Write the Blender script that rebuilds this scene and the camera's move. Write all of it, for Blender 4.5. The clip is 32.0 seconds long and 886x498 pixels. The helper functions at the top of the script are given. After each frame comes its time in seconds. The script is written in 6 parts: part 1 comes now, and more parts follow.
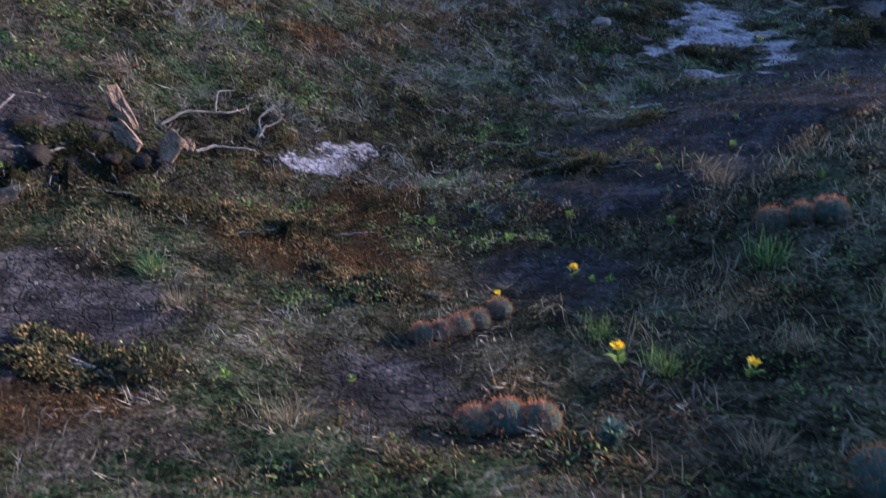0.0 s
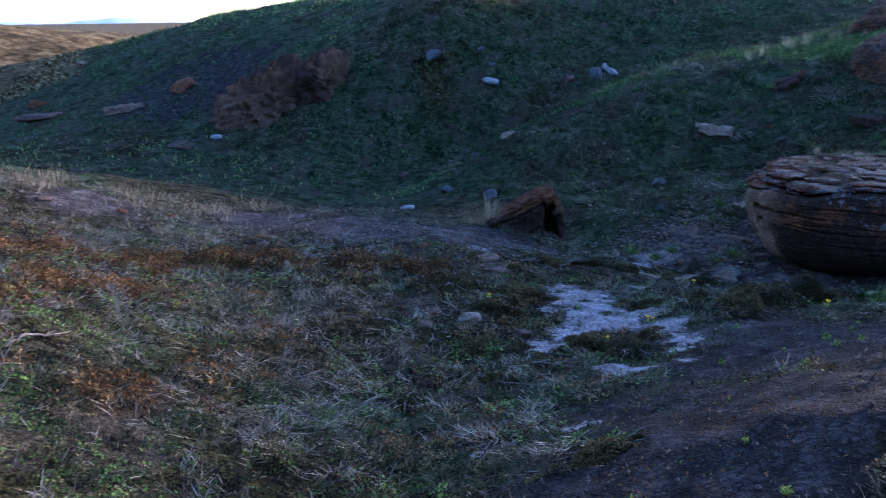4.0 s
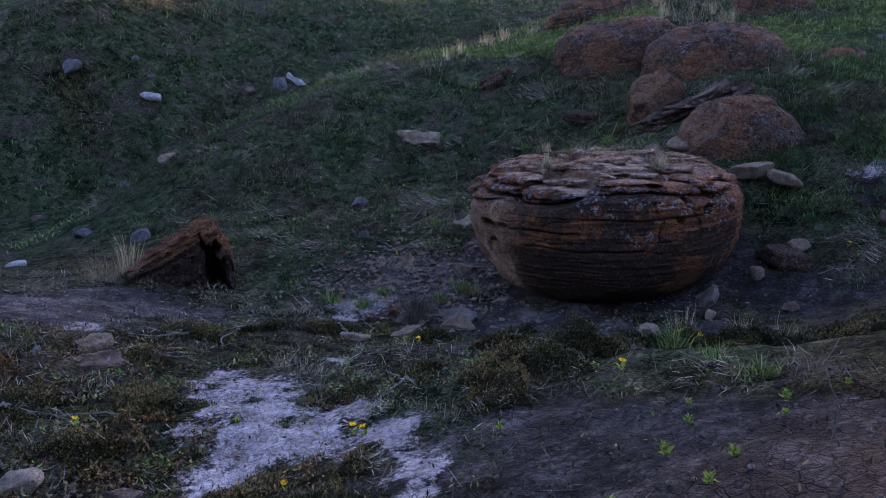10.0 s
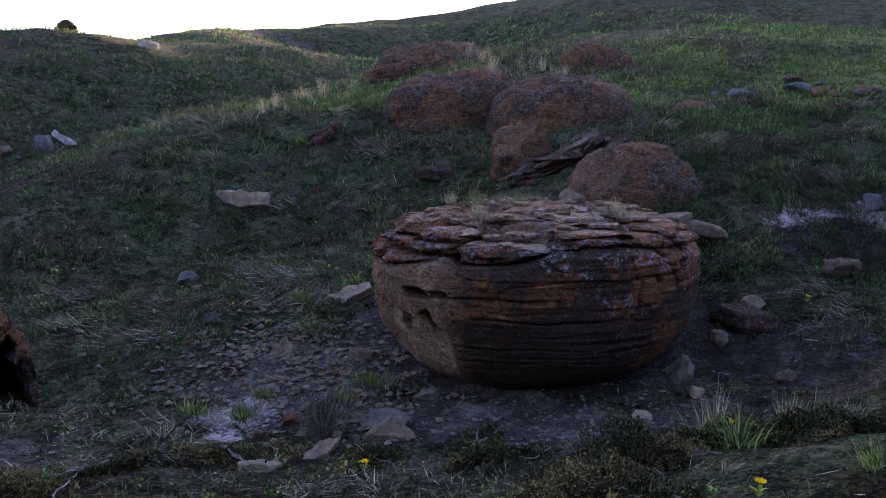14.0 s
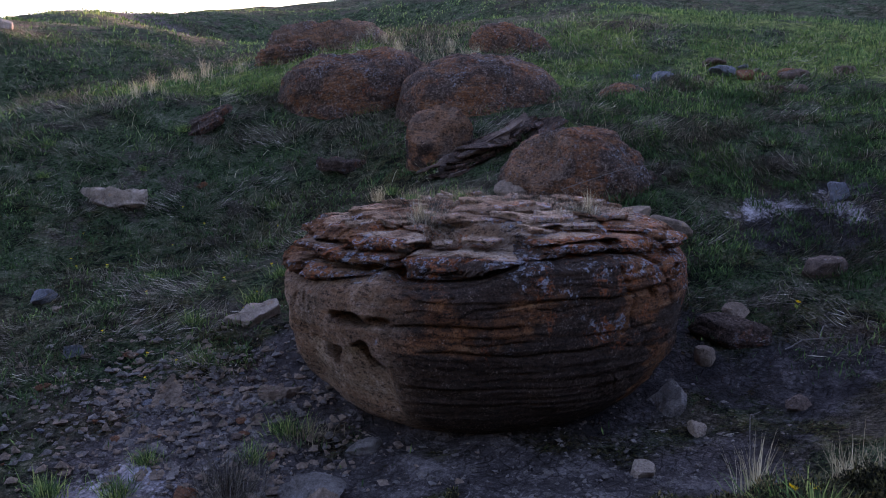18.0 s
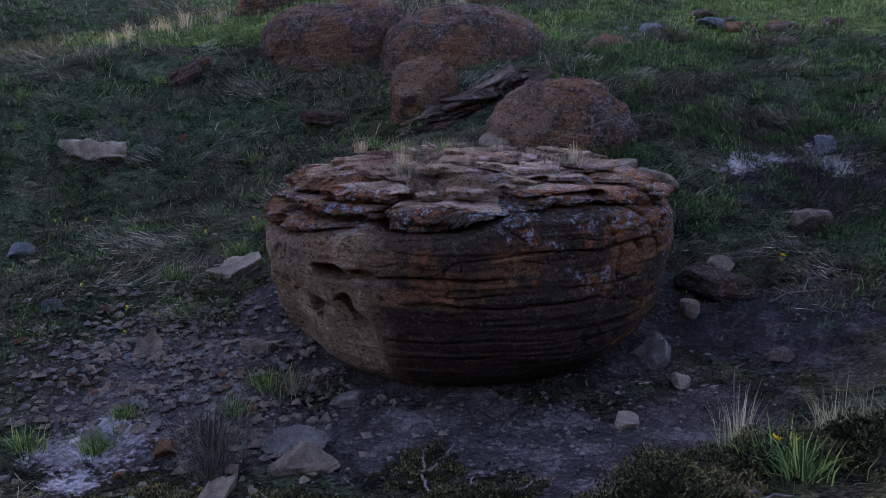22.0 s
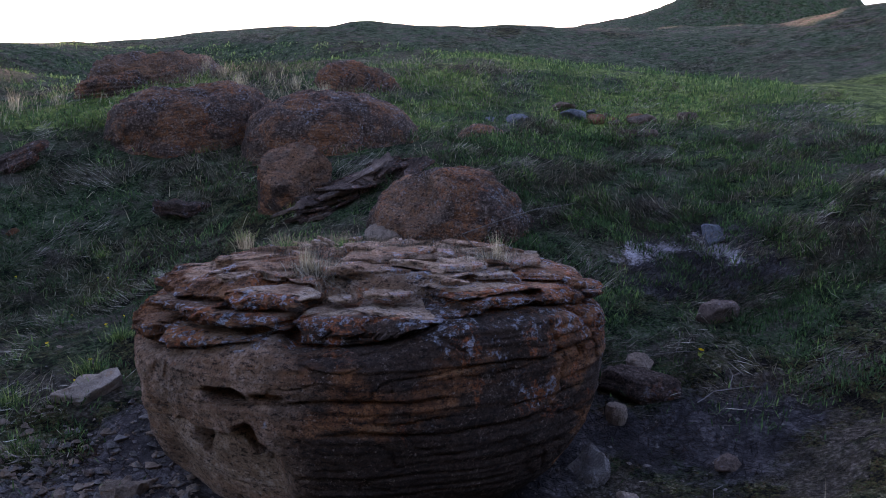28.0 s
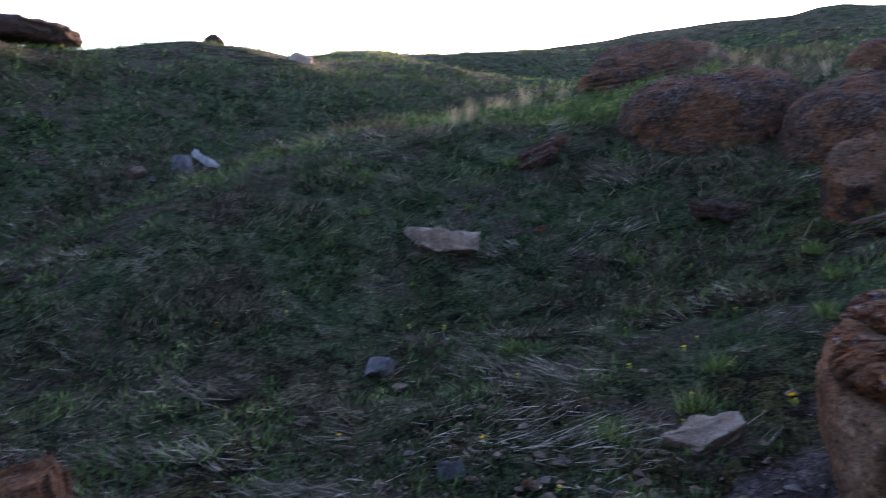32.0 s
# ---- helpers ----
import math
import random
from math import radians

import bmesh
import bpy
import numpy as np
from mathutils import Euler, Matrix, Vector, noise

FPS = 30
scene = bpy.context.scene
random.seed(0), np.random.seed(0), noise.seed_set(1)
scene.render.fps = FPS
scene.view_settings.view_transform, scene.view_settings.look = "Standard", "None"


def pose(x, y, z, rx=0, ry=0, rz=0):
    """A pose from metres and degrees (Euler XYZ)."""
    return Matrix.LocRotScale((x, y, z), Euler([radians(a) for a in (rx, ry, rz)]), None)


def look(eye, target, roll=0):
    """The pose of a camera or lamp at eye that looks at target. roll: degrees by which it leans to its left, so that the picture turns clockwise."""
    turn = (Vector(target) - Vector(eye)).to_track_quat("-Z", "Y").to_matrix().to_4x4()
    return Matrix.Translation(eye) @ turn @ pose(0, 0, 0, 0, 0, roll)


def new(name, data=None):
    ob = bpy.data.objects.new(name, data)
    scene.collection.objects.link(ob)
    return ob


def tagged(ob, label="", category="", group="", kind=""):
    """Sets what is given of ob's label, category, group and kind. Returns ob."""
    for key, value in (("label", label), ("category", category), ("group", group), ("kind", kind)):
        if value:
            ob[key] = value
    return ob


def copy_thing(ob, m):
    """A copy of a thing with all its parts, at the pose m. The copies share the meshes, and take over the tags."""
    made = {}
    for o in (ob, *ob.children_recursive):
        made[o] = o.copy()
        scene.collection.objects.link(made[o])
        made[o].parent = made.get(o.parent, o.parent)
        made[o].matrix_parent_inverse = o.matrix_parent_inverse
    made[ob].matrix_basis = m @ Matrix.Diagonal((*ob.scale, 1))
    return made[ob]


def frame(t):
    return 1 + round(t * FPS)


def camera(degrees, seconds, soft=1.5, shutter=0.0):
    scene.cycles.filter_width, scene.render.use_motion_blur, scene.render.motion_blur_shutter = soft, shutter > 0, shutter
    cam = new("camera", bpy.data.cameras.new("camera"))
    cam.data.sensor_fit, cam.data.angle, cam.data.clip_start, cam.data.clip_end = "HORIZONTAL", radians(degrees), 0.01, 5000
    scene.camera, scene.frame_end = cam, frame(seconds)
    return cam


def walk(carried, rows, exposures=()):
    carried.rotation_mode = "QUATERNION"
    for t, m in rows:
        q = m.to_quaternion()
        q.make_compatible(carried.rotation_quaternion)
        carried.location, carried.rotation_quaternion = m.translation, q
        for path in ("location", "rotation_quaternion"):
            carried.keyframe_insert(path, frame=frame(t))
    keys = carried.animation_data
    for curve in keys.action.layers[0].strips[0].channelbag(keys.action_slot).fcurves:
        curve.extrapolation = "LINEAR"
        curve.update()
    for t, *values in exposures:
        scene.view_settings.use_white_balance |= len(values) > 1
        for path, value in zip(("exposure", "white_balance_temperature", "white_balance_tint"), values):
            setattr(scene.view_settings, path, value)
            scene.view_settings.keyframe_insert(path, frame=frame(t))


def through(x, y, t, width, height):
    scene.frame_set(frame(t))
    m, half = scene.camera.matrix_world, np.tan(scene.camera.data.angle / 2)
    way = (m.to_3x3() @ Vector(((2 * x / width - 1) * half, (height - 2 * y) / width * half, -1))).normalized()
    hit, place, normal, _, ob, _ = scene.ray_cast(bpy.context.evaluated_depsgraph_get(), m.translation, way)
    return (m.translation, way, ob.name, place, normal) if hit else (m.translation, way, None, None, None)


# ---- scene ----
cam = camera(56.3, 32.0, soft=1.0, shutter=0.25)
METRES, EYE, TILT, LEAN, TURN = 10.0, 3.0, -35.0, 0.0, 0.0
ROWS = [
    (0.0, 0.0, 0.0, 0.0, 0.0, 0.0, -0.0),
    (0.5, -0.0139, 0.0093, 0.0111, 1.61, 5.51, -0.9),
    (1.0, -0.0224, 0.0272, 0.0175, 1.6, 9.37, -0.83),
    (1.5, -0.0285, 0.0493, 0.0302, 2.09, 14.79, -1.17),
    (2.0, -0.036, 0.0734, 0.0359, 1.53, 17.57, -0.75),
    (2.5, -0.0411, 0.0902, 0.0428, -1.55, 19.06, 1.69),
    (3.0, -0.038, 0.1128, 0.0457, -4.0, 19.27, 3.07),
    (3.5, -0.0319, 0.1334, 0.0547, -6.34, 19.26, 4.92),
    (4.0, -0.029, 0.1538, 0.06, -12.01, 18.44, 9.0),
    (4.5, -0.0256, 0.1701, 0.0649, -18.36, 17.18, 13.11),
    (6.5, 0.0117, 0.2477, 0.0885, -26.25, 15.78, 17.72),
    (7.0, 0.0283, 0.2582, 0.0932, -25.53, 16.15, 18.03),
    (7.5, 0.0454, 0.2731, 0.0966, -27.55, 14.59, 18.81),
    (8.0, 0.0574, 0.2901, 0.1069, -30.96, 13.91, 20.48),
    (8.5, 0.0719, 0.3132, 0.1134, -30.94, 13.21, 20.93),
    (9.0, 0.0859, 0.3323, 0.1254, -29.71, 13.52, 20.7),
    (9.5, 0.0989, 0.3546, 0.138, -29.09, 15.23, 20.33),
    (10.0, 0.1131, 0.3775, 0.146, -29.44, 16.09, 20.2),
    (10.5, 0.1273, 0.4012, 0.1592, -28.03, 16.03, 19.45),
    (11.0, 0.1301, 0.4172, 0.1645, -24.71, 15.43, 16.88),
    (11.5, 0.1286, 0.4316, 0.1736, -23.8, 15.61, 16.71),
    (12.0, 0.1321, 0.4484, 0.1786, -23.74, 16.12, 16.42),
    (12.5, 0.1332, 0.4789, 0.1836, -24.63, 17.34, 16.44),
    (13.0, 0.1284, 0.5103, 0.1983, -29.68, 18.89, 19.1),
    (13.5, 0.1285, 0.5289, 0.2114, -40.55, 16.01, 24.62),
    (14.0, 0.1351, 0.5448, 0.2228, -46.09, 14.53, 26.98),
    (14.5, 0.1426, 0.5592, 0.2296, -47.6, 13.04, 27.53),
    (16.5, 0.1989, 0.6149, 0.2597, -48.09, 11.49, 27.9),
    (17.0, 0.2047, 0.622, 0.2641, -49.18, 10.51, 28.56),
    (17.5, 0.2064, 0.6207, 0.265, -51.93, 9.44, 29.4),
    (18.0, 0.2071, 0.6193, 0.2649, -54.34, 10.08, 29.94),
    (18.5, 0.2083, 0.6206, 0.2649, -55.04, 10.53, 30.15),
    (19.0, 0.2094, 0.6208, 0.265, -55.03, 10.39, 30.2),
    (19.5, 0.2107, 0.6211, 0.2639, -55.28, 9.72, 30.22),
    (20.0, 0.2113, 0.6216, 0.2639, -55.71, 8.76, 30.25),
    (20.5, 0.2116, 0.622, 0.2639, -55.85, 8.1, 30.28),
    (21.0, 0.2119, 0.6224, 0.2639, -55.75, 7.61, 30.23),
    (21.5, 0.2122, 0.6231, 0.2637, -55.69, 6.97, 30.14),
    (22.0, 0.212, 0.6229, 0.2637, -55.53, 6.45, 30.06),
    (22.5, 0.2115, 0.6225, 0.2636, -55.21, 6.31, 29.93),
    (23.0, 0.212, 0.6209, 0.2658, -54.83, 7.24, 29.82),
    (23.5, 0.2126, 0.6213, 0.266, -55.0, 8.37, 29.79),
    (24.0, 0.2136, 0.6214, 0.2665, -55.23, 9.55, 29.84),
    (24.5, 0.2135, 0.6222, 0.2669, -55.84, 10.26, 29.93),
    (25.0, 0.2135, 0.6224, 0.2676, -56.45, 10.71, 30.08),
    (25.5, 0.2138, 0.6245, 0.2691, -56.69, 11.21, 30.13),
    (26.0, 0.219, 0.6291, 0.2705, -58.63, 10.19, 30.6),
    (26.5, 0.2328, 0.6347, 0.2739, -61.61, 9.31, 31.35),
    (28.5, 0.2504, 0.6836, 0.3, -69.04, 5.0, 32.85),
    (29.0, 0.2601, 0.7017, 0.3103, -69.53, 4.38, 33.04),
    (29.5, 0.2721, 0.7161, 0.3228, -66.79, 6.6, 32.86),
    (30.0, 0.2766, 0.7282, 0.3316, -60.02, 10.96, 31.08),
    (30.5, 0.2815, 0.7404, 0.3425, -57.09, 14.0, 30.39),
    (31.0, 0.2863, 0.7559, 0.3514, -56.29, 15.49, 30.02),
    (31.5, 0.2849, 0.7723, 0.3602, -49.48, 18.05, 27.59),
    (32.0, 0.2787, 0.7842, 0.3645, -37.98, 20.46, 22.68),
]
LOOKS = [  # seconds, stops, kelvin, tint
    (0.0, 2.45, 5200.0, 25.0),
    (4.0, 2.70, 5050.0, 26.0),
    (9.0, 2.95, 6400.0, 40.0),
    (11.5, 3.00, 6950.0, 44.0),
    (13.0, 3.06, 7100.0, 44.0),
    (26.0, 3.12, 7200.0, 44.0),
    (32.0, 3.10, 6900.0, 39.0),
]
walk(cam, [(t, pose(0, 0, EYE, TILT, LEAN, TURN) @ pose(METRES * x, METRES * y, METRES * z, 90 + pitch, roll, yaw)) for t, x, y, z, yaw, pitch, roll in ROWS], LOOKS)

# ---- light: a low sun at the crest of the hill and a clear evening sky ----
SUN_AZ, SUN_EL = 65.0, 9.2
world = bpy.data.worlds.new("evening_sky")
scene.world = world
world.use_nodes = True
wn = world.node_tree.nodes
sky = wn.new("ShaderNodeTexSky")
sky.sky_type, sky.sun_disc = "NISHITA", False
sky.sun_elevation, sky.sun_rotation = radians(SUN_EL), radians(SUN_AZ)
sky.air_density, sky.dust_density, sky.ozone_density = 1.0, 0.8, 2.5
wn["Background"].inputs["Strength"].default_value = 0.15
world.node_tree.links.new(sky.outputs["Color"], wn["Background"].inputs["Color"])
sun = new("sun", bpy.data.lights.new("sun", "SUN"))
sun.data.energy, sun.data.angle, sun.data.color = 3.2, radians(2.6), (1.0, 0.78, 0.55)
to_sun = Vector((math.sin(radians(SUN_AZ)) * math.cos(radians(SUN_EL)), math.cos(radians(SUN_AZ)) * math.cos(radians(SUN_EL)), math.sin(radians(SUN_EL))))
sun.matrix_world = look(to_sun * 60, (0, 0, 0))


# ---- materials ----
class Nodes:
    """Short forms for building a material's node tree."""

    def __init__(self, name, rough=0.9, spec=0.25):
        self.mat = bpy.data.materials.new(name)
        self.mat.use_nodes = True
        self.tree = self.mat.node_tree
        self.bsdf = self.tree.nodes["Principled BSDF"]
        self.bsdf.inputs["Roughness"].default_value = rough
        self.bsdf.inputs["Specular IOR Level"].default_value = spec
        self.at = self.node("ShaderNodeTexCoord").outputs["Object"]

    def node(self, kind):
        return self.tree.nodes.new(kind)

    def join(self, a, b):
        self.tree.links.new(a, b)

    def put(self, socket, value):
        if hasattr(value, "is_output"):
            self.join(value, socket)
        elif isinstance(value, tuple):
            socket.default_value = (*value, 1) if len(value) == 3 and socket.type == "RGBA" else value
        else:
            socket.default_value = value

    def scaled(self, x, y, z):
        m = self.node("ShaderNodeMapping")
        m.inputs["Scale"].default_value = (x, y, z)
        self.join(self.at, m.inputs["Vector"])
        return m.outputs["Vector"]

    def noise(self, scale, detail=5, rough=0.6, at=None, warp=0.0):
        n = self.node("ShaderNodeTexNoise")
        n.inputs["Scale"].default_value, n.inputs["Detail"].default_value, n.inputs["Roughness"].default_value = scale, detail, rough
        n.inputs["Distortion"].default_value = warp
        self.join(at or self.at, n.inputs["Vector"])
        return n.outputs["Fac"]

    def cells(self, scale, feature="F1", at=None, rand=1.0):
        n = self.node("ShaderNodeTexVoronoi")
        n.feature = feature
        n.inputs["Scale"].default_value, n.inputs["Randomness"].default_value = scale, rand
        self.join(at or self.at, n.inputs["Vector"])
        return n

    def math(self, op, a, b=0.0, clamp=False):
        n = self.node("ShaderNodeMath")
        n.operation, n.use_clamp = op, clamp
        self.put(n.inputs[0], a)
        self.put(n.inputs[1], b)
        return n.outputs[0]

    def ramp(self, value, low, high, a=0.0, b=1.0):
        n = self.node("ShaderNodeMapRange")
        n.interpolation_type = "SMOOTHSTEP"
        self.put(n.inputs["Value"], value)
        n.inputs["From Min"].default_value, n.inputs["From Max"].default_value = low, high
        n.inputs["To Min"].default_value, n.inputs["To Max"].default_value = a, b
        return n.outputs["Result"]

    def mix(self, fac, a, b):
        n = self.node("ShaderNodeMix")
        n.data_type = "RGBA"
        self.put(n.inputs[0], fac)
        self.put(n.inputs[6], a)
        self.put(n.inputs[7], b)
        return n.outputs[2]

    def colours(self, value, *stops):
        n = self.node("ShaderNodeValToRGB")
        self.put(n.inputs["Fac"], value)
        ramp = n.color_ramp
        while len(ramp.elements) < len(stops):
            ramp.elements.new(0.5)
        for e, (place, rgb) in zip(ramp.elements, stops):
            e.position, e.color = place, (*rgb, 1)
        return n.outputs["Color"]

    def attr(self, name):
        n = self.node("ShaderNodeAttribute")
        n.attribute_name = name
        return n.outputs["Fac"]

    def bump(self, height, depth=0.01, strength=1.0, under=None):
        n = self.node("ShaderNodeBump")
        n.inputs["Strength"].default_value, n.inputs["Distance"].default_value = strength, depth
        self.put(n.inputs["Height"], height)
        if under is not None:
            self.join(under, n.inputs["Normal"])
        return n.outputs["Normal"]

    def patches(self, scale, at=None):
        """A random value for each small cell, and the distance to its middle."""
        cell, split = self.cells(scale, at=at), self.node("ShaderNodeSeparateColor")
        self.join(cell.outputs["Color"], split.inputs[0])
        return split.outputs[0], cell.outputs["Distance"]

    def done(self, colour, normal=None, rough=None):
        self.put(self.bsdf.inputs["Base Color"], colour)
        if normal is not None:
            self.join(normal, self.bsdf.inputs["Normal"])
        if rough is not None:
            self.put(self.bsdf.inputs["Roughness"], rough)
        return self.mat


def ground_material():
    m = Nodes("coulee_ground", 1.0, 0.03)
    fine, mid, wide = m.noise(38, 6, 0.7), m.noise(6, 5, 0.65), m.noise(0.7, 4, 0.6)
    speck = m.noise(110, 3, 0.7)
    broad = m.math("ADD", m.math("MULTIPLY", fine, 0.45), m.math("ADD", m.math("MULTIPLY", mid, 0.3), m.math("MULTIPLY", m.noise(16, 5, 0.7), 0.25)))
    bit, round_bit = m.patches(60)
    crumb, _ = m.patches(140)
    clump, round_clump = m.patches(11)
    mosaic = m.math("ADD", m.math("ADD", m.math("MULTIPLY", bit, 0.32), m.math("MULTIPLY", crumb, 0.2)), m.math("ADD", m.math("MULTIPLY", clump, 0.26), m.math("ADD", m.math("MULTIPLY", m.math("SUBTRACT", m.noise(2.6, 6, 0.72), 0.5), 1.0), 0.06)))
    litter = m.colours(mosaic, (0.22, (0.003, 0.0025, 0.002)), (0.4, (0.012, 0.01, 0.007)), (0.49, (0.024, 0.027, 0.01)), (0.57, (0.056, 0.033, 0.015)), (0.66, (0.035, 0.052, 0.015)), (0.78, (0.12, 0.096, 0.06)), (0.92, (0.3, 0.255, 0.18)))
    grass = m.colours(mosaic, (0.18, (0.003, 0.004, 0.003)), (0.36, (0.01, 0.021, 0.009)), (0.46, (0.027, 0.056, 0.02)), (0.53, (0.045, 0.039, 0.033)), (0.62, (0.038, 0.068, 0.025)), (0.72, (0.095, 0.086, 0.07)), (0.8, (0.1, 0.105, 0.06)), (0.92, (0.2, 0.175, 0.13)))
    fresh = m.colours(mosaic, (0.2, (0.014, 0.024, 0.006)), (0.48, (0.058, 0.092, 0.021)), (0.8, (0.2, 0.235, 0.062)))
    mud = m.colours(m.math("ADD", m.math("MULTIPLY", m.noise(4, 6, 0.72), 0.5), m.math("ADD", m.math("MULTIPLY", speck, 0.25), m.math("MULTIPLY", fine, 0.25))), (0.36, (0.008, 0.0068, 0.0065)), (0.5, (0.046, 0.038, 0.036)), (0.64, (0.17, 0.144, 0.138)))
    loam = m.colours(m.math("ADD", m.math("MULTIPLY", m.noise(5, 6, 0.72), 0.6), m.math("MULTIPLY", fine, 0.4)), (0.36, (0.005, 0.0045, 0.0046)), (0.5, (0.022, 0.019, 0.0188)), (0.64, (0.08, 0.07, 0.069)))
    salt = m.colours(m.math("ADD", m.math("MULTIPLY", m.noise(5, 6, 0.7), 0.55), m.math("MULTIPLY", fine, 0.45)), (0.36, (0.065, 0.054, 0.053)), (0.48, (0.19, 0.164, 0.165)), (0.64, (0.4, 0.36, 0.365)))
    rust = m.colours(fine, (0.3, (0.007, 0.005, 0.003)), (0.55, (0.04, 0.021, 0.009)), (0.75, (0.13, 0.075, 0.034)))
    plain = m.colours(m.math("ADD", m.math("MULTIPLY", m.noise(0.45, 7, 0.72), 0.6), m.math("MULTIPLY", m.noise(2.2, 6, 0.7), 0.4)), (0.4, (0.018, 0.013, 0.007)), (0.5, (0.085, 0.058, 0.027)), (0.6, (0.19, 0.14, 0.072)))
    ragged = m.math("MULTIPLY", m.math("SUBTRACT", m.math("ADD", m.math("MULTIPLY", mid, 0.6), m.math("MULTIPLY", fine, 0.4)), 0.5), 1.1)

    def mask(name, torn=1.0):
        return m.ramp(m.math("ADD", m.attr(name), m.math("MULTIPLY", ragged, torn)), 0.35, 0.65)

    crack_at = m.node("ShaderNodeVectorMath")
    crack_at.operation = "ADD"
    shift = m.node("ShaderNodeTexNoise")
    shift.inputs["Scale"].default_value = 9
    m.join(m.at, shift.inputs["Vector"])
    small = m.node("ShaderNodeVectorMath")
    small.operation = "SCALE"
    small.inputs["Scale"].default_value = 0.05
    m.join(shift.outputs["Color"], small.inputs[0])
    m.join(m.at, crack_at.inputs[0])
    m.join(small.outputs[0], crack_at.inputs[1])
    crack = m.ramp(m.cells(15, "DISTANCE_TO_EDGE", crack_at.outputs[0]).outputs["Distance"], 0.0, 0.06)
    finer = m.ramp(m.cells(30, "DISTANCE_TO_EDGE", crack_at.outputs[0]).outputs["Distance"], 0.0, 0.09)
    cracked = m.math("MULTIPLY", crack, m.math("ADD", m.math("MULTIPLY", finer, 0.4), 0.6))
    is_mud, is_salt = mask("mud"), mask("salt", 1.9)
    open_soil = m.math("MAXIMUM", is_mud, is_salt)
    torn = m.ramp(m.noise(1.7, 4, 0.65), 0.46, 0.66)
    soil_dark = m.math("MAXIMUM", m.ramp(cracked, 0.0, 0.8, 0.25, 1.0), m.math("SUBTRACT", 0.9, torn))
    colour = m.mix(mask("green"), litter, grass)
    # fresh green grass, with sunlight on it brightened into the colour
    colour = m.mix(mask("lush"), colour, fresh)
    worn = m.math("MULTIPLY", m.ramp(m.noise(1.6, 6, 0.72), 0.52, 0.6), m.ramp(m.attr("lush"), 0.2, 0.6, 0.85, 0.0))
    colour = m.mix(worn, colour, m.colours(fine, (0.32, (0.01, 0.008, 0.006)), (0.5, (0.045, 0.036, 0.028)), (0.68, (0.16, 0.13, 0.108))))
    dry = m.math("MULTIPLY", m.ramp(m.noise(0.4, 6, 0.7), 0.5, 0.6), m.ramp(m.attr("lush"), 0.1, 0.5, 0.7, 0.0))
    colour = m.mix(dry, colour, m.colours(mosaic, (0.2, (0.005, 0.005, 0.003)), (0.5, (0.034, 0.031, 0.018)), (0.8, (0.13, 0.112, 0.082))))
    colour = m.mix(m.math("MULTIPLY", mask("rust"), 0.85), colour, rust)
    colour = m.mix(is_mud, colour, m.mix(soil_dark, (0.008, 0.0065, 0.0065), m.mix(mask("loam"), mud, loam)))
    colour = m.mix(is_salt, colour, m.mix(soil_dark, (0.14, 0.12, 0.12), salt))
    colour = m.mix(m.attr("far"), colour, plain)
    rough_bits = m.math("ADD", m.math("MULTIPLY", fine, 0.6), m.math("MULTIPLY", speck, 0.4))
    high = m.math("MULTIPLY", m.math("SUBTRACT", rough_bits, m.math("ADD", m.math("MULTIPLY", round_bit, 0.35), m.math("MULTIPLY", round_clump, 0.5))), m.ramp(open_soil, 0.0, 1.0, 1.0, 0.14))
    normal = m.bump(high, 0.05, 1.0, m.bump(m.math("MULTIPLY", cracked, open_soil), 0.008, 1.0, m.bump(mid, 0.06, 0.9)))
    return m.done(colour, normal)


